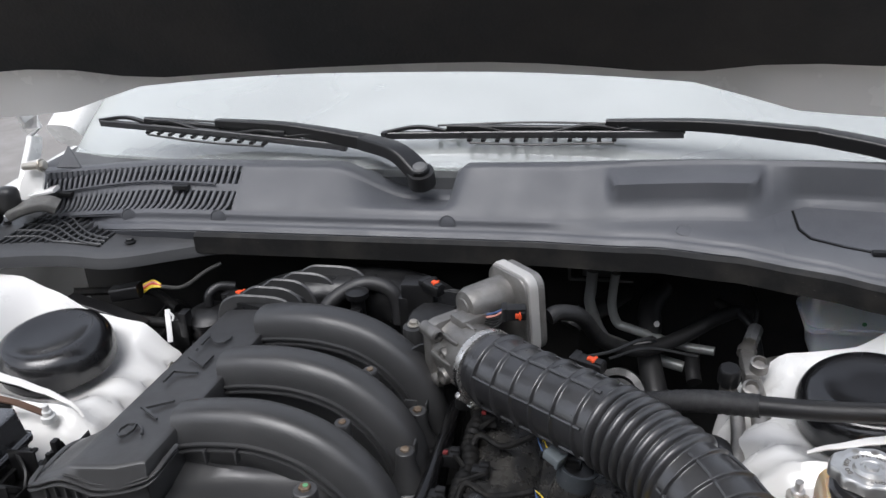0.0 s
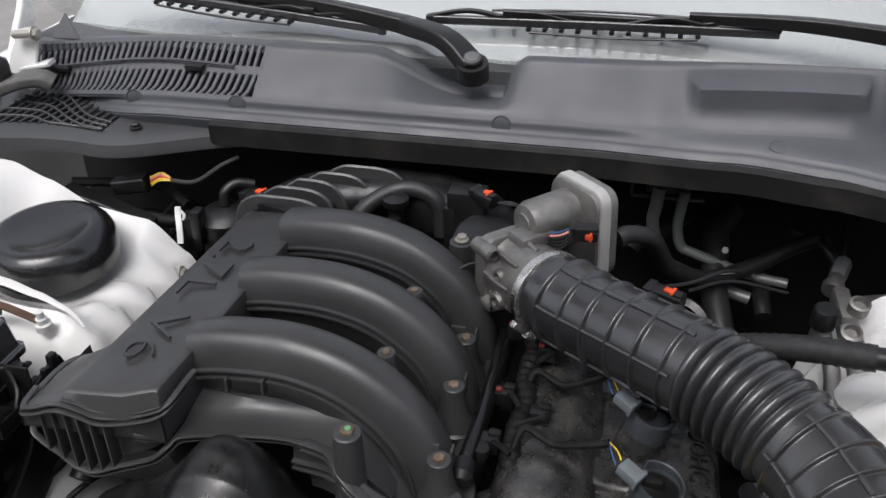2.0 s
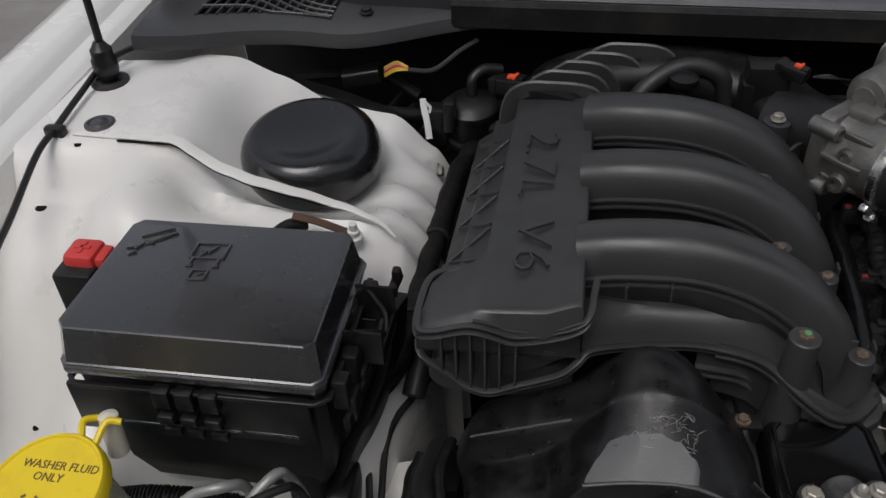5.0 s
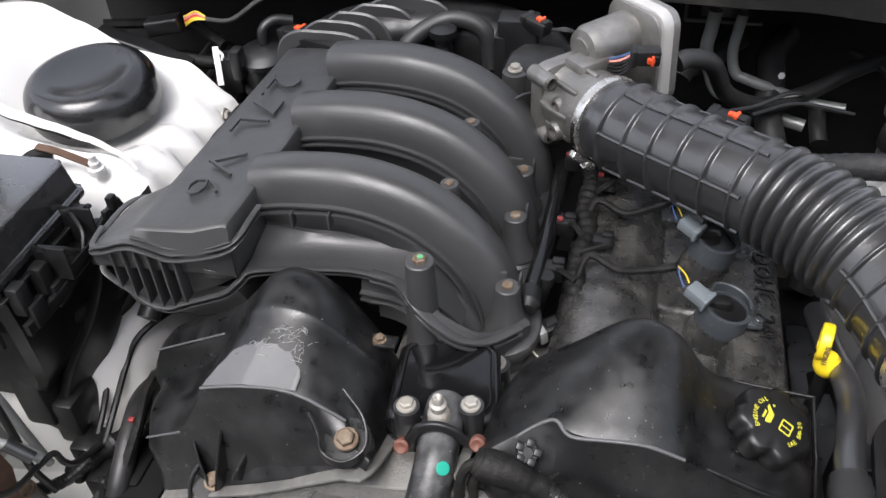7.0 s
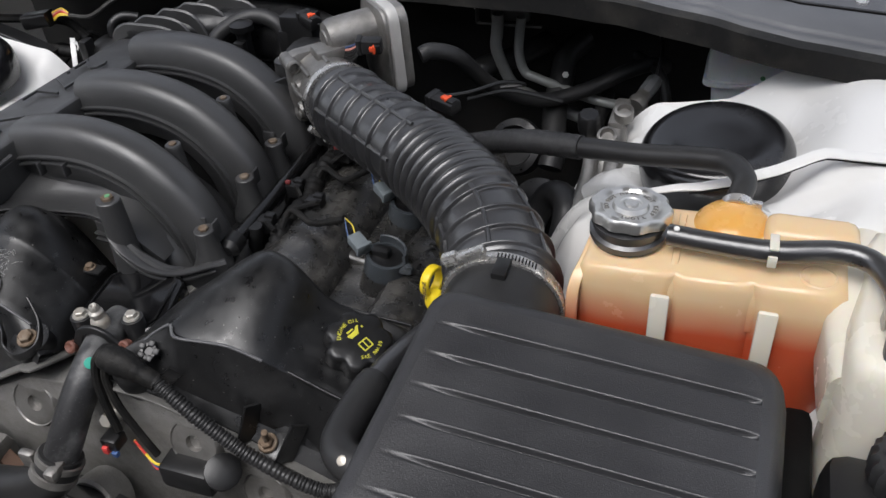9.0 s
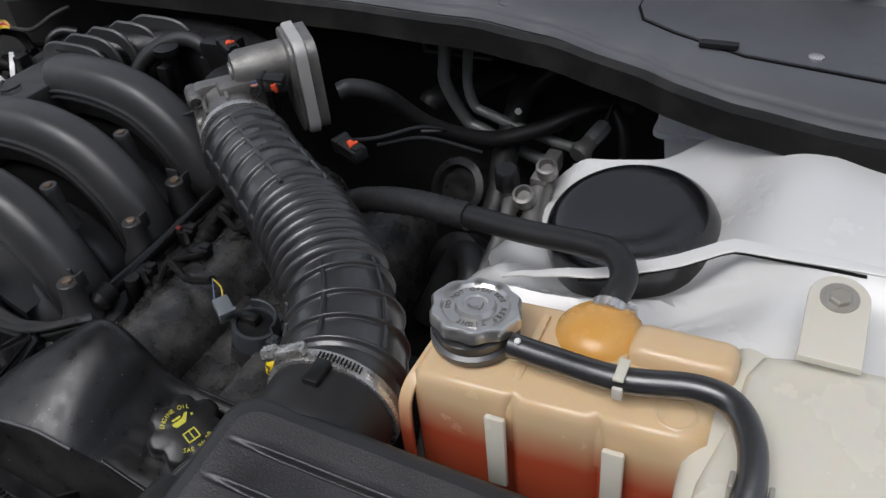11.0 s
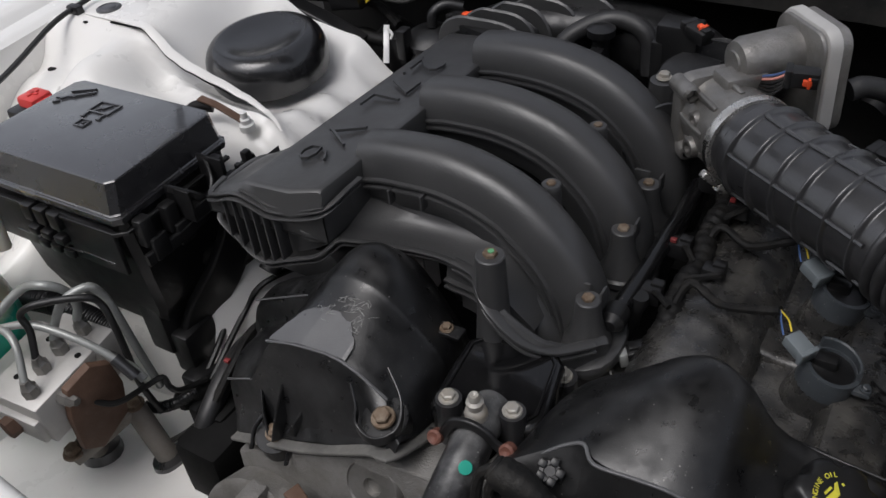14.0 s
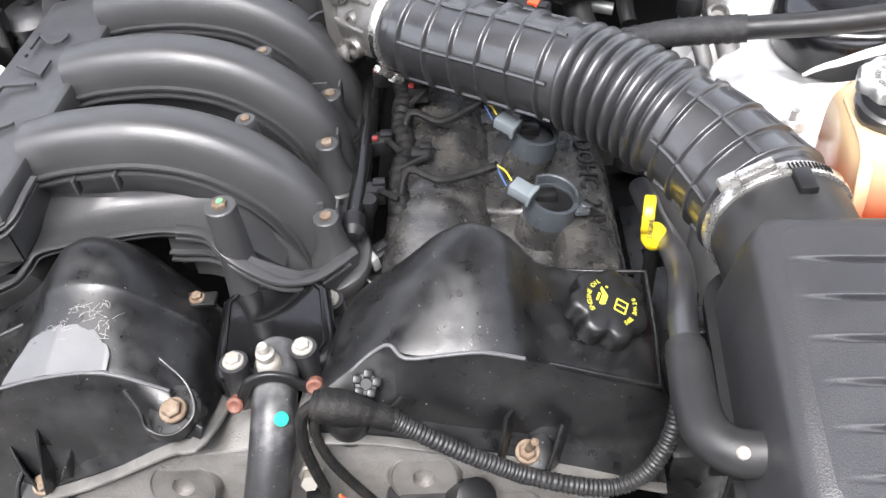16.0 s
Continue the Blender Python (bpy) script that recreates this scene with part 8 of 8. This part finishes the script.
solo("lower_rail", bm, INNER_WHITE, "dusty white painted frame rail", "car body", kind="structure")
b = thing("corrugated_conduit", (-0.48, 0.56, 0.60), "black corrugated conduit under the fuse box", "conduit")
part("conduit", tube(spline([V(-0.60, 0.535, 0.628), V(-0.56, 0.543, 0.630), V(-0.51, 0.550, 0.624), V(-0.47, 0.556, 0.610)], 40), lambda s: 0.0125 + 0.0014 * (math.sin(s * 2 * math.pi * 40) > 0), 16, smooth=False), BLACK, b, sharp=80)
b = thing("brake_lines", (-0.36, 0.62, 0.55), "pair of thin black brake lines along the rail", "pipe")
for i in range(2):
    part("line", tube([V(-0.371 + 0.010 * i, 0.572, 0.560), V(-0.374 + 0.012 * i, 0.607, 0.580), V(-0.382 + 0.016 * i, 0.647 + 0.004 * i, 0.600), V(-0.372 + 0.014 * i, 0.672, 0.622), V(-0.355 + 0.010 * i, 0.695, 0.630), V(-0.334 + 0.008 * i, 0.753, 0.622), V(-0.325 + 0.01 * i, 0.82, 0.62)], 0.0036, 8), WIRES["black"], b)
part("thin_cable", tube([V(-0.392, 0.50, 0.51), V(-0.355, 0.53, 0.535), V(-0.335, 0.57, 0.56), V(-0.300, 0.60, 0.60)], 0.003, 6), WIRES["grey"], b)

b = thing("tower_harness", (-0.36, 0.78, 0.66), "thick black taped harness along the foot of the tower", "wiring")
part("trunk", tube([V(-0.324, 1.02, 0.728), V(-0.334, 0.96, 0.732), V(-0.339, 0.90, 0.728), V(-0.340, 0.84, 0.724), V(-0.343, 0.78, 0.722), V(-0.346, 0.73, 0.712), V(-0.352, 0.69, 0.700), V(-0.370, 0.664, 0.690), V(-0.396, 0.648, 0.676)], lambda q: 0.0115 + 0.0010 * math.sin(q * 60), 12, 8), TAPE, b)
part("branch", tube([V(-0.345, 0.92, 0.715), V(-0.350, 0.85, 0.708), V(-0.352, 0.78, 0.702), V(-0.350, 0.72, 0.690), V(-0.358, 0.685, 0.674), V(-0.382, 0.660, 0.655)], 0.009, 10), TAPE, b)
part("hose", tube([V(-0.325, 0.98, 0.700), V(-0.336, 0.90, 0.690), V(-0.338, 0.80, 0.680), V(-0.336, 0.72, 0.672), V(-0.340, 0.68, 0.650)], 0.012, 12), DULL_RUBBER, b)
for p, d in (((-0.340, 0.84, 0.724), (0, 1, 0.05)), ((-0.346, 0.73, 0.712), (0, 1, 0.3))):
    part("tie", lathe([(0.0120, -0.002), (0.0132, -0.002), (0.0132, 0.002), (0.0120, 0.002)], p, d, 16), DULL_RUBBER, b)

b = thing("harness_bundle", (-0.37, 0.58, 0.50), "black taped harness and connector block on the white rail", "wiring")
part("connector_block", join(box((-0.398, 0.600, 0.585), (0.030, 0.046, 0.060), 0.004), box((-0.378, 0.578, 0.552), (0.030, 0.034, 0.036), 0.004), box((-0.352, 0.560, 0.520), (0.036, 0.040, 0.060), 0.005)), BLACK, b)
part("taped_sleeve", tube([V(-0.385, 0.545, 0.545), V(-0.372, 0.560, 0.555), V(-0.356, 0.585, 0.556), V(-0.338, 0.610, 0.566), V(-0.325, 0.65, 0.60)], lambda s: 0.011 + 0.002 * math.sin(s * 30), 12), TAPE, b)
part("corrugated_lead", tube(spline([V(-0.366, 0.560, 0.560), V(-0.382, 0.540, 0.552), V(-0.398, 0.528, 0.548), V(-0.412, 0.520, 0.550)], 24), lambda s: 0.0062 + 0.0009 * (math.sin(s * 2 * math.pi * 26) > 0), 10, smooth=False), BLACK, b, sharp=80)
part("lead", tube([V(-0.352, 0.548, 0.550), V(-0.348, 0.530, 0.53), V(-0.352, 0.515, 0.505)], 0.004, 8), TAPE, b)
part("tie", lathe([(0.0130, -0.002), (0.0140, -0.002), (0.0140, 0.002), (0.0130, 0.002)], (-0.356, 0.585, 0.556), (0.5, 0.8, 0.2), 16), DULL_RUBBER, b)

# ---- clutter behind the left tower ----
b = thing("purge_valve", (-0.345, 1.02, 0.70), "black cylindrical valve with orange-locked plug", "valve")
part("can", lathe([(0.026, 0), (0.030, 0.01), (0.030, 0.05), (0.034, 0.053), (0.034, 0.060), (0.028, 0.066), (0.010, 0.070), (0, 0.070)], (-0.330, 1.045, 0.715), (0, -0.1, 1), 26), BLACK, b)
part("can_collar", lathe([(0.0335, 0.012), (0.0350, 0.014), (0.0350, 0.020), (0.0335, 0.022)], (-0.330, 1.045, 0.715), (0, -0.1, 1), 26), DULL_RUBBER, b)
part("side_port", join(box((-0.372, 1.03, 0.75), (0.030, 0.026, 0.05), 0.004), box((-0.352, 1.01, 0.775), (0.014, 0.02, 0.04), 0.003)), BLACK, b)
part("outlet_elbow", tube([V(-0.330, 1.045, 0.785), V(-0.330, 1.050, 0.802), V(-0.318, 1.062, 0.810), V(-0.298, 1.072, 0.806)], 0.007, 10), BLACK, b)
connector(b, V(-0.285, 1.055, 0.795), (0.9, -0.3, 0.1), (0.3, 0.9, 0))
part("hose", tube([V(-0.305, 1.03, 0.75), V(-0.27, 1.02, 0.752), V(-0.24, 1.03, 0.74)], 0.009, 10), DULL_RUBBER, b)
part("red_wires", join(tube([V(-0.31, 1.0, 0.72), V(-0.28, 0.985, 0.728), V(-0.26, 0.99, 0.715)], 0.003, 6), tube([V(-0.315, 0.99, 0.70), V(-0.29, 0.975, 0.70), V(-0.27, 0.97, 0.68)], 0.002, 6)), WIRES["red"], b)
b = thing("white_bracket", (-0.385, 1.02, 0.73), "thin white bracket tab at the tower edge", "bracket")
part("tab", sweep([V(-0.376, 0.998, 0.748), V(-0.380, 1.008, 0.765), V(-0.385, 1.018, 0.778), V(-0.387, 1.024, 0.788)], rounded(0.008, 0.0025, 0.001), n=4), WHITE, b)
part("hook", sweep([V(-0.384, 1.022, 0.784), V(-0.378, 1.021, 0.778), V(-0.379, 1.018, 0.772)], rounded(0.004, 0.003, 0.001), n=4), WHITE, b)
part("bolt", hexbolt((-0.362, 0.965, 0.725), (1, 0, 0.1), 0.007), ZINC, b)
b = thing("rear_wiring", (-0.45, 1.06, 0.74), "black connectors and coloured wires behind the tower", "wiring")
part("plug", sweep([V(-0.49, 1.05, 0.795), V(-0.445, 1.055, 0.802)], rounded(0.024, 0.022, 0.005), n=2), BLACK, b)
for i, kk in enumerate(("yellow", "yellow", "red", "pink", "yellow")):
    part("wire", tube([V(-0.440, 1.055, 0.804 + 0.003 * (i - 2)), V(-0.425, 1.052 + 0.002 * i, 0.812 + 0.002 * (i - 2)), V(-0.41, 1.056, 0.808 + 0.001 * i)], 0.0012, 6), WIRES[kk], b)
part("loom", tube([V(-0.41, 1.056, 0.808), V(-0.38, 1.065, 0.805), V(-0.35, 1.085, 0.822), V(-0.33, 1.10, 0.83)], 0.0032, 8), WIRES["grey"], b)
part("loom", tube([V(-0.53, 1.03, 0.78), V(-0.48, 1.02, 0.775), V(-0.43, 1.025, 0.765), V(-0.38, 1.04, 0.755)], 0.009, 10), TAPE, b)
part("loom", tube([V(-0.55, 1.04, 0.80), V(-0.50, 1.07, 0.79), V(-0.45, 1.09, 0.78), V(-0.40, 1.07, 0.765)], 0.007, 8), TAPE, b)
part("bracket_bar", sweep([V(-0.545, 1.02, 0.800), V(-0.48, 1.015, 0.785), V(-0.42, 1.012, 0.765)], rounded(0.026, 0.010, 0.003), n=4), BLACK, b)
rng = random.Random(9)
for i in range(9):
    x = -0.50 + 0.03 * i
    part("cable", tube([V(x, 1.03 + 0.03 * rng.random(), 0.70), V(x + 0.03, 1.05 + 0.05 * rng.random(), 0.745), V(x + 0.06, 1.09, 0.72 + 0.05 * rng.random()), V(x + 0.08, 1.13, 0.70)], 0.004 + 0.003 * rng.random(), 7), TAPE, b)

# ---- lines and hoses at the firewall ----
b = thing("heater_hoses", (0.30, 1.08, 0.62), "black heater hoses rising along the firewall", "hose")
part("hose", tube([V(0.328, 1.270, 0.734), V(0.309, 1.230, 0.722), V(0.309, 1.200, 0.703), V(0.308, 1.160, 0.673), V(0.320, 1.100, 0.641), V(0.319, 1.080, 0.624)], 0.0175, 16), DULL_RUBBER, b)
part("hose", tube([V(0.270, 1.280, 0.721), V(0.262, 1.270, 0.720), V(0.232, 1.230, 0.715), V(0.197, 1.190, 0.715), V(0.190, 1.180, 0.707)], 0.0165, 14), DULL_RUBBER, b)
part("white_mark", lathe([(0.005, 0), (0.004, 0.001), (0, 0.001)], V(0.318, 1.181, 0.718), (0.1, -1, 0.3), 6), LABEL, b)
part("vacuum_hose", tube([V(0.177, 0.990, 0.826), V(0.190, 1.000, 0.828), V(0.216, 1.020, 0.812), V(0.240, 1.070, 0.751), V(0.274, 1.110, 0.715), V(0.309, 1.140, 0.700), V(0.360, 1.170, 0.708), V(0.398, 1.190, 0.724), V(0.431, 1.210, 0.730), V(0.450, 1.240, 0.713)], 0.0105, 14), DULL_RUBBER, b)
part("hose", tube([V(0.373, 1.220, 0.674), V(0.372, 1.180, 0.668), V(0.371, 1.150, 0.663), V(0.373, 1.130, 0.653)], 0.011, 12), DULL_RUBBER, b)
part("cable", tube([V(0.409, 1.240, 0.729), V(0.441, 1.200, 0.729), V(0.457, 1.180, 0.710), V(0.466, 1.160, 0.667)], 0.0075, 10), DULL_RUBBER, b)
part("pulley", lathe([(0.040, -0.012), (0.042, 0), (0.040, 0.010), (0.030, 0.012), (0.026, 0.004), (0, 0.004)], V(0.266, 1.100, 0.640), (-0.2, -0.8, 0.6), 26), DUSTY, b)
b = thing("air_conditioning_lines", (0.37, 1.0, 0.62), "silver air conditioning pipes with service valves", "pipe")
part("pipe", tube([V(0.223, 1.175, 0.805), V(0.221, 1.175, 0.778), V(0.220, 1.175, 0.748), V(0.239, 1.190, 0.689), V(0.264, 1.190, 0.676), V(0.314, 1.190, 0.655), V(0.360, 1.180, 0.647)], 0.0085, 14), PIPE, b)
part("pipe", tube([V(0.256, 1.175, 0.802), V(0.253, 1.175, 0.775), V(0.252, 1.175, 0.748), V(0.260, 1.175, 0.721), V(0.278, 1.175, 0.712), V(0.353, 1.180, 0.685), V(0.402, 1.170, 0.683)], 0.0068, 14), PIPE, b)
part("pipe", tube([V(0.400, 0.945, 0.760), V(0.405, 0.90, 0.745), V(0.400, 0.84, 0.715), V(0.395, 0.80, 0.66)], 0.0085, 14), ALU, b)
part("pipe", tube([V(0.425, 0.965, 0.765), V(0.432, 0.90, 0.745), V(0.428, 0.84, 0.71), V(0.42, 0.79, 0.65)], 0.012, 14), ALU, b)
part("pipe", tube([V(0.44, 1.03, 0.745), V(0.47, 1.05, 0.742), V(0.52, 1.07, 0.738)], 0.009, 12), ALU, b)
part("manifold_block", join(box((0.424, 0.985, 0.770), (0.018, 0.062, 0.022), 0.004), lathe([(0.011, 0), (0.011, 0.013), (0.008, 0.014), (0.007, 0.008), (0, 0.008)], (0.432, 0.965, 0.782), (0, -0.3, 1), 18), lathe([(0.011, 0), (0.011, 0.014), (0.008, 0.015), (0.007, 0.008), (0, 0.008)], (0.420, 0.93, 0.770), (0, -0.5, 1), 18)), ALU, b)
part("port_cap", lathe([(0.012, 0), (0.0135, 0.003), (0.0135, 0.022), (0.011, 0.025), (0, 0.025)], (0.396, 0.945, 0.772), (0, -0.15, 1), 8), BLACK, b, "black valve cap")
part("port_stem", lathe([(0.010, -0.03), (0.010, 0.002)], (0.396, 0.945, 0.772), (0, -0.15, 1), 14), ALU, b)
part("switch_base", lathe([(0.012, 0), (0.013, 0.010), (0.010, 0.016), (0.010, 0.024)], (0.431, 1.072, 0.738), (0.32, 0.85, 0.28), 18), ALU, b)
sw = part("pressure_switch", lathe([(0.0095, 0.024), (0.0105, 0.026), (0.0105, 0.050), (0.009, 0.054), (0, 0.054)], (0.431, 1.072, 0.738), (0.32, 0.85, 0.28), 8), SWITCH, b, "grey pressure switch plug")
part("wire", tube([V(0.449, 1.125, 0.755), V(0.452, 1.15, 0.775), V(0.445, 1.19, 0.785)], 0.003, 6), WIRES["black"], sw)
part("firewall_plate", join(box((0.235, 1.188, 0.784), (0.094, 0.006, 0.004), 0.001), box((0.188, 1.188, 0.807), (0.004, 0.006, 0.047), 0.001), box((0.235, 1.195, 0.799), (0.056, 0.012, 0.022), 0.003)), DULL_PIPE, b)
k = thing("hose_connector", (0.24, 0.92, 0.78), "black inline plug with orange lock beside the hose", "connector")
connector(k, V(0.232, 0.915, 0.806), (0.8, -0.4, 0.0), (0.4, 0.8, 0.1), size=(0.040, 0.018, 0.015))
part("lead", tube([V(0.21, 0.926, 0.805), V(0.255, 0.935, 0.812), V(0.29, 0.962, 0.815), V(0.31, 0.985, 0.802), V(0.28, 0.985, 0.795)], 0.0022, 7), WIRES["black"], k)
part("lead", tube([V(0.255, 0.93, 0.806), V(0.30, 0.955, 0.808), V(0.36, 0.965, 0.795)], 0.002, 7), WIRES["black"], k)
br = thing("brake_fluid_reservoir", (0.55, 1.14, 0.716), "frosted white brake fluid reservoir under the cowl", "reservoir")
part("upper_tank", prism(rounded(0.100, 0.09, 0.012, 3), 0.05, 0.006, Matrix.Translation((0.562, 1.140, 0.768))), RESERVOIR, br)
part("seam", prism(rounded(0.108, 0.098, 0.012, 3), 0.007, 0.002, Matrix.Translation((0.562, 1.140, 0.765))), RESERVOIR, br)
part("lower_tank", prism([(x * 0.82, y * 0.8) for x, y in rounded(0.102, 0.09, 0.014, 3)], 0.05, 0, Matrix.Translation((0.564, 1.140, 0.716)), taper=1.1), RESERVOIR, br)
part("green_dot", lathe([(0.003, 0), (0.003, 0.001), (0, 0.0012)], (0.578, 1.0945, 0.781), (0, -1, 0), 8), PAINT_GREEN, br)
b = thing("pump_and_hoses", (0.33, 0.90, 0.60), "dusty black pump and hoses deep beside the engine", "pump")
part("pump", lathe([(0.035, -0.05), (0.04, 0), (0.038, 0.02), (0.02, 0.026), (0, 0.026)], (0.345, 0.93, 0.66), (-0.3, -0.6, 0.6), 24), DUSTY, b)
part("hose", tube([V(0.33, 0.86, 0.64), V(0.36, 0.89, 0.71), V(0.39, 0.86, 0.72), V(0.385, 0.80, 0.66)], 0.016, 14), DULL_RUBBER, b)
# near-black plate: paints the shade deep beside the engine
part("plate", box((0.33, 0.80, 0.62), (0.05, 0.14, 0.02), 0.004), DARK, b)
b = thing("engine_side", (0.33, 0.70, 0.50), "dark dusty engine side parts in the gap", "engine part")
part("casting", join(box((0.335, 0.66, 0.60), (0.05, 0.30, 0.08), 0.01), box((0.345, 0.60, 0.66), (0.03, 0.05, 0.06), 0.006)), DUSTY, b)
part("hanger", sweep([V(0.325, 0.70, 0.67), V(0.335, 0.67, 0.70), V(0.333, 0.60, 0.72)], rounded(0.014, 0.02, 0.003)), DUSTY, b)

b = thing("engine_side", (-0.30, 0.58, 0.45), "near-black engine side filling the shaded gap, and hoses below the cover", "engine part")
# near-black blocks added so that the gap below the cover looks shaded
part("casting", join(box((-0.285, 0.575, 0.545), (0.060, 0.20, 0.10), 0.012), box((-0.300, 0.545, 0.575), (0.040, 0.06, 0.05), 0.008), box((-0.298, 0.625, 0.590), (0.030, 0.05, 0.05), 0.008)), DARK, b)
part("hose", tube([V(-0.312, 0.66, 0.60), V(-0.318, 0.61, 0.612), V(-0.306, 0.565, 0.618), V(-0.300, 0.52, 0.598), V(-0.305, 0.49, 0.56)], 0.011, 12), DULL_RUBBER, b)
part("lead", tube([V(-0.295, 0.64, 0.64), V(-0.300, 0.60, 0.642), V(-0.292, 0.56, 0.634), V(-0.296, 0.53, 0.61)], 0.005, 8), TAPE, b)
part("red_clip", box((-0.297, 0.560, 0.640), (0.006, 0.005, 0.004), 0.001), DARK_RED, b)

# ---- prop strut and release cable along the fender ----
b = thing("hood_strut", (-0.738, 0.945, 0.834), "thin black hood strut on a ball stud", "strut")
part("rod", tube([V(-0.740, 0.950, 0.862), V(-0.742, 0.955, 1.02), V(-0.748, 0.965, 1.22), V(-0.755, 0.975, 1.5)], lambda s: 0.0045 if s < 0.25 else 0.009, 12), BLACK, b)
part("ball_socket", lathe([(0.010, 0), (0.013, 0.006), (0.0145, 0.012), (0.0145, 0.024), (0.0125, 0.027), (0.0125, 0.036), (0.009, 0.040), (0.006, 0.045)], (-0.739, 0.946, 0.838), (-0.03, 0.06, 1), 16), BLACK, b)
part("base_washer", lathe([(0.022, 0), (0.022, 0.003), (0.016, 0.005), (0.012, 0.003)], (-0.738, 0.945, 0.8335), seg=22), DULL_RUBBER, b)
b = thing("release_cable", (-0.71, 0.75, 0.80), "black cable clipped along the white fender", "cable")
part("cable", tube([V(-0.70, 0.45, 0.772), V(-0.715, 0.58, 0.79), V(-0.733, 0.70, 0.808), V(-0.744, 0.79, 0.832), V(-0.744, 0.835, 0.839), V(-0.750, 0.90, 0.842), V(-0.752, 0.97, 0.846), V(-0.72, 1.02, 0.850), V(-0.66, 1.06, 0.856)], 0.0036, 8), WIRES["black"], b)
part("cable_clip", box((-0.744, 0.832, 0.836), (0.022, 0.012, 0.013), 0.003), BLACK, b)
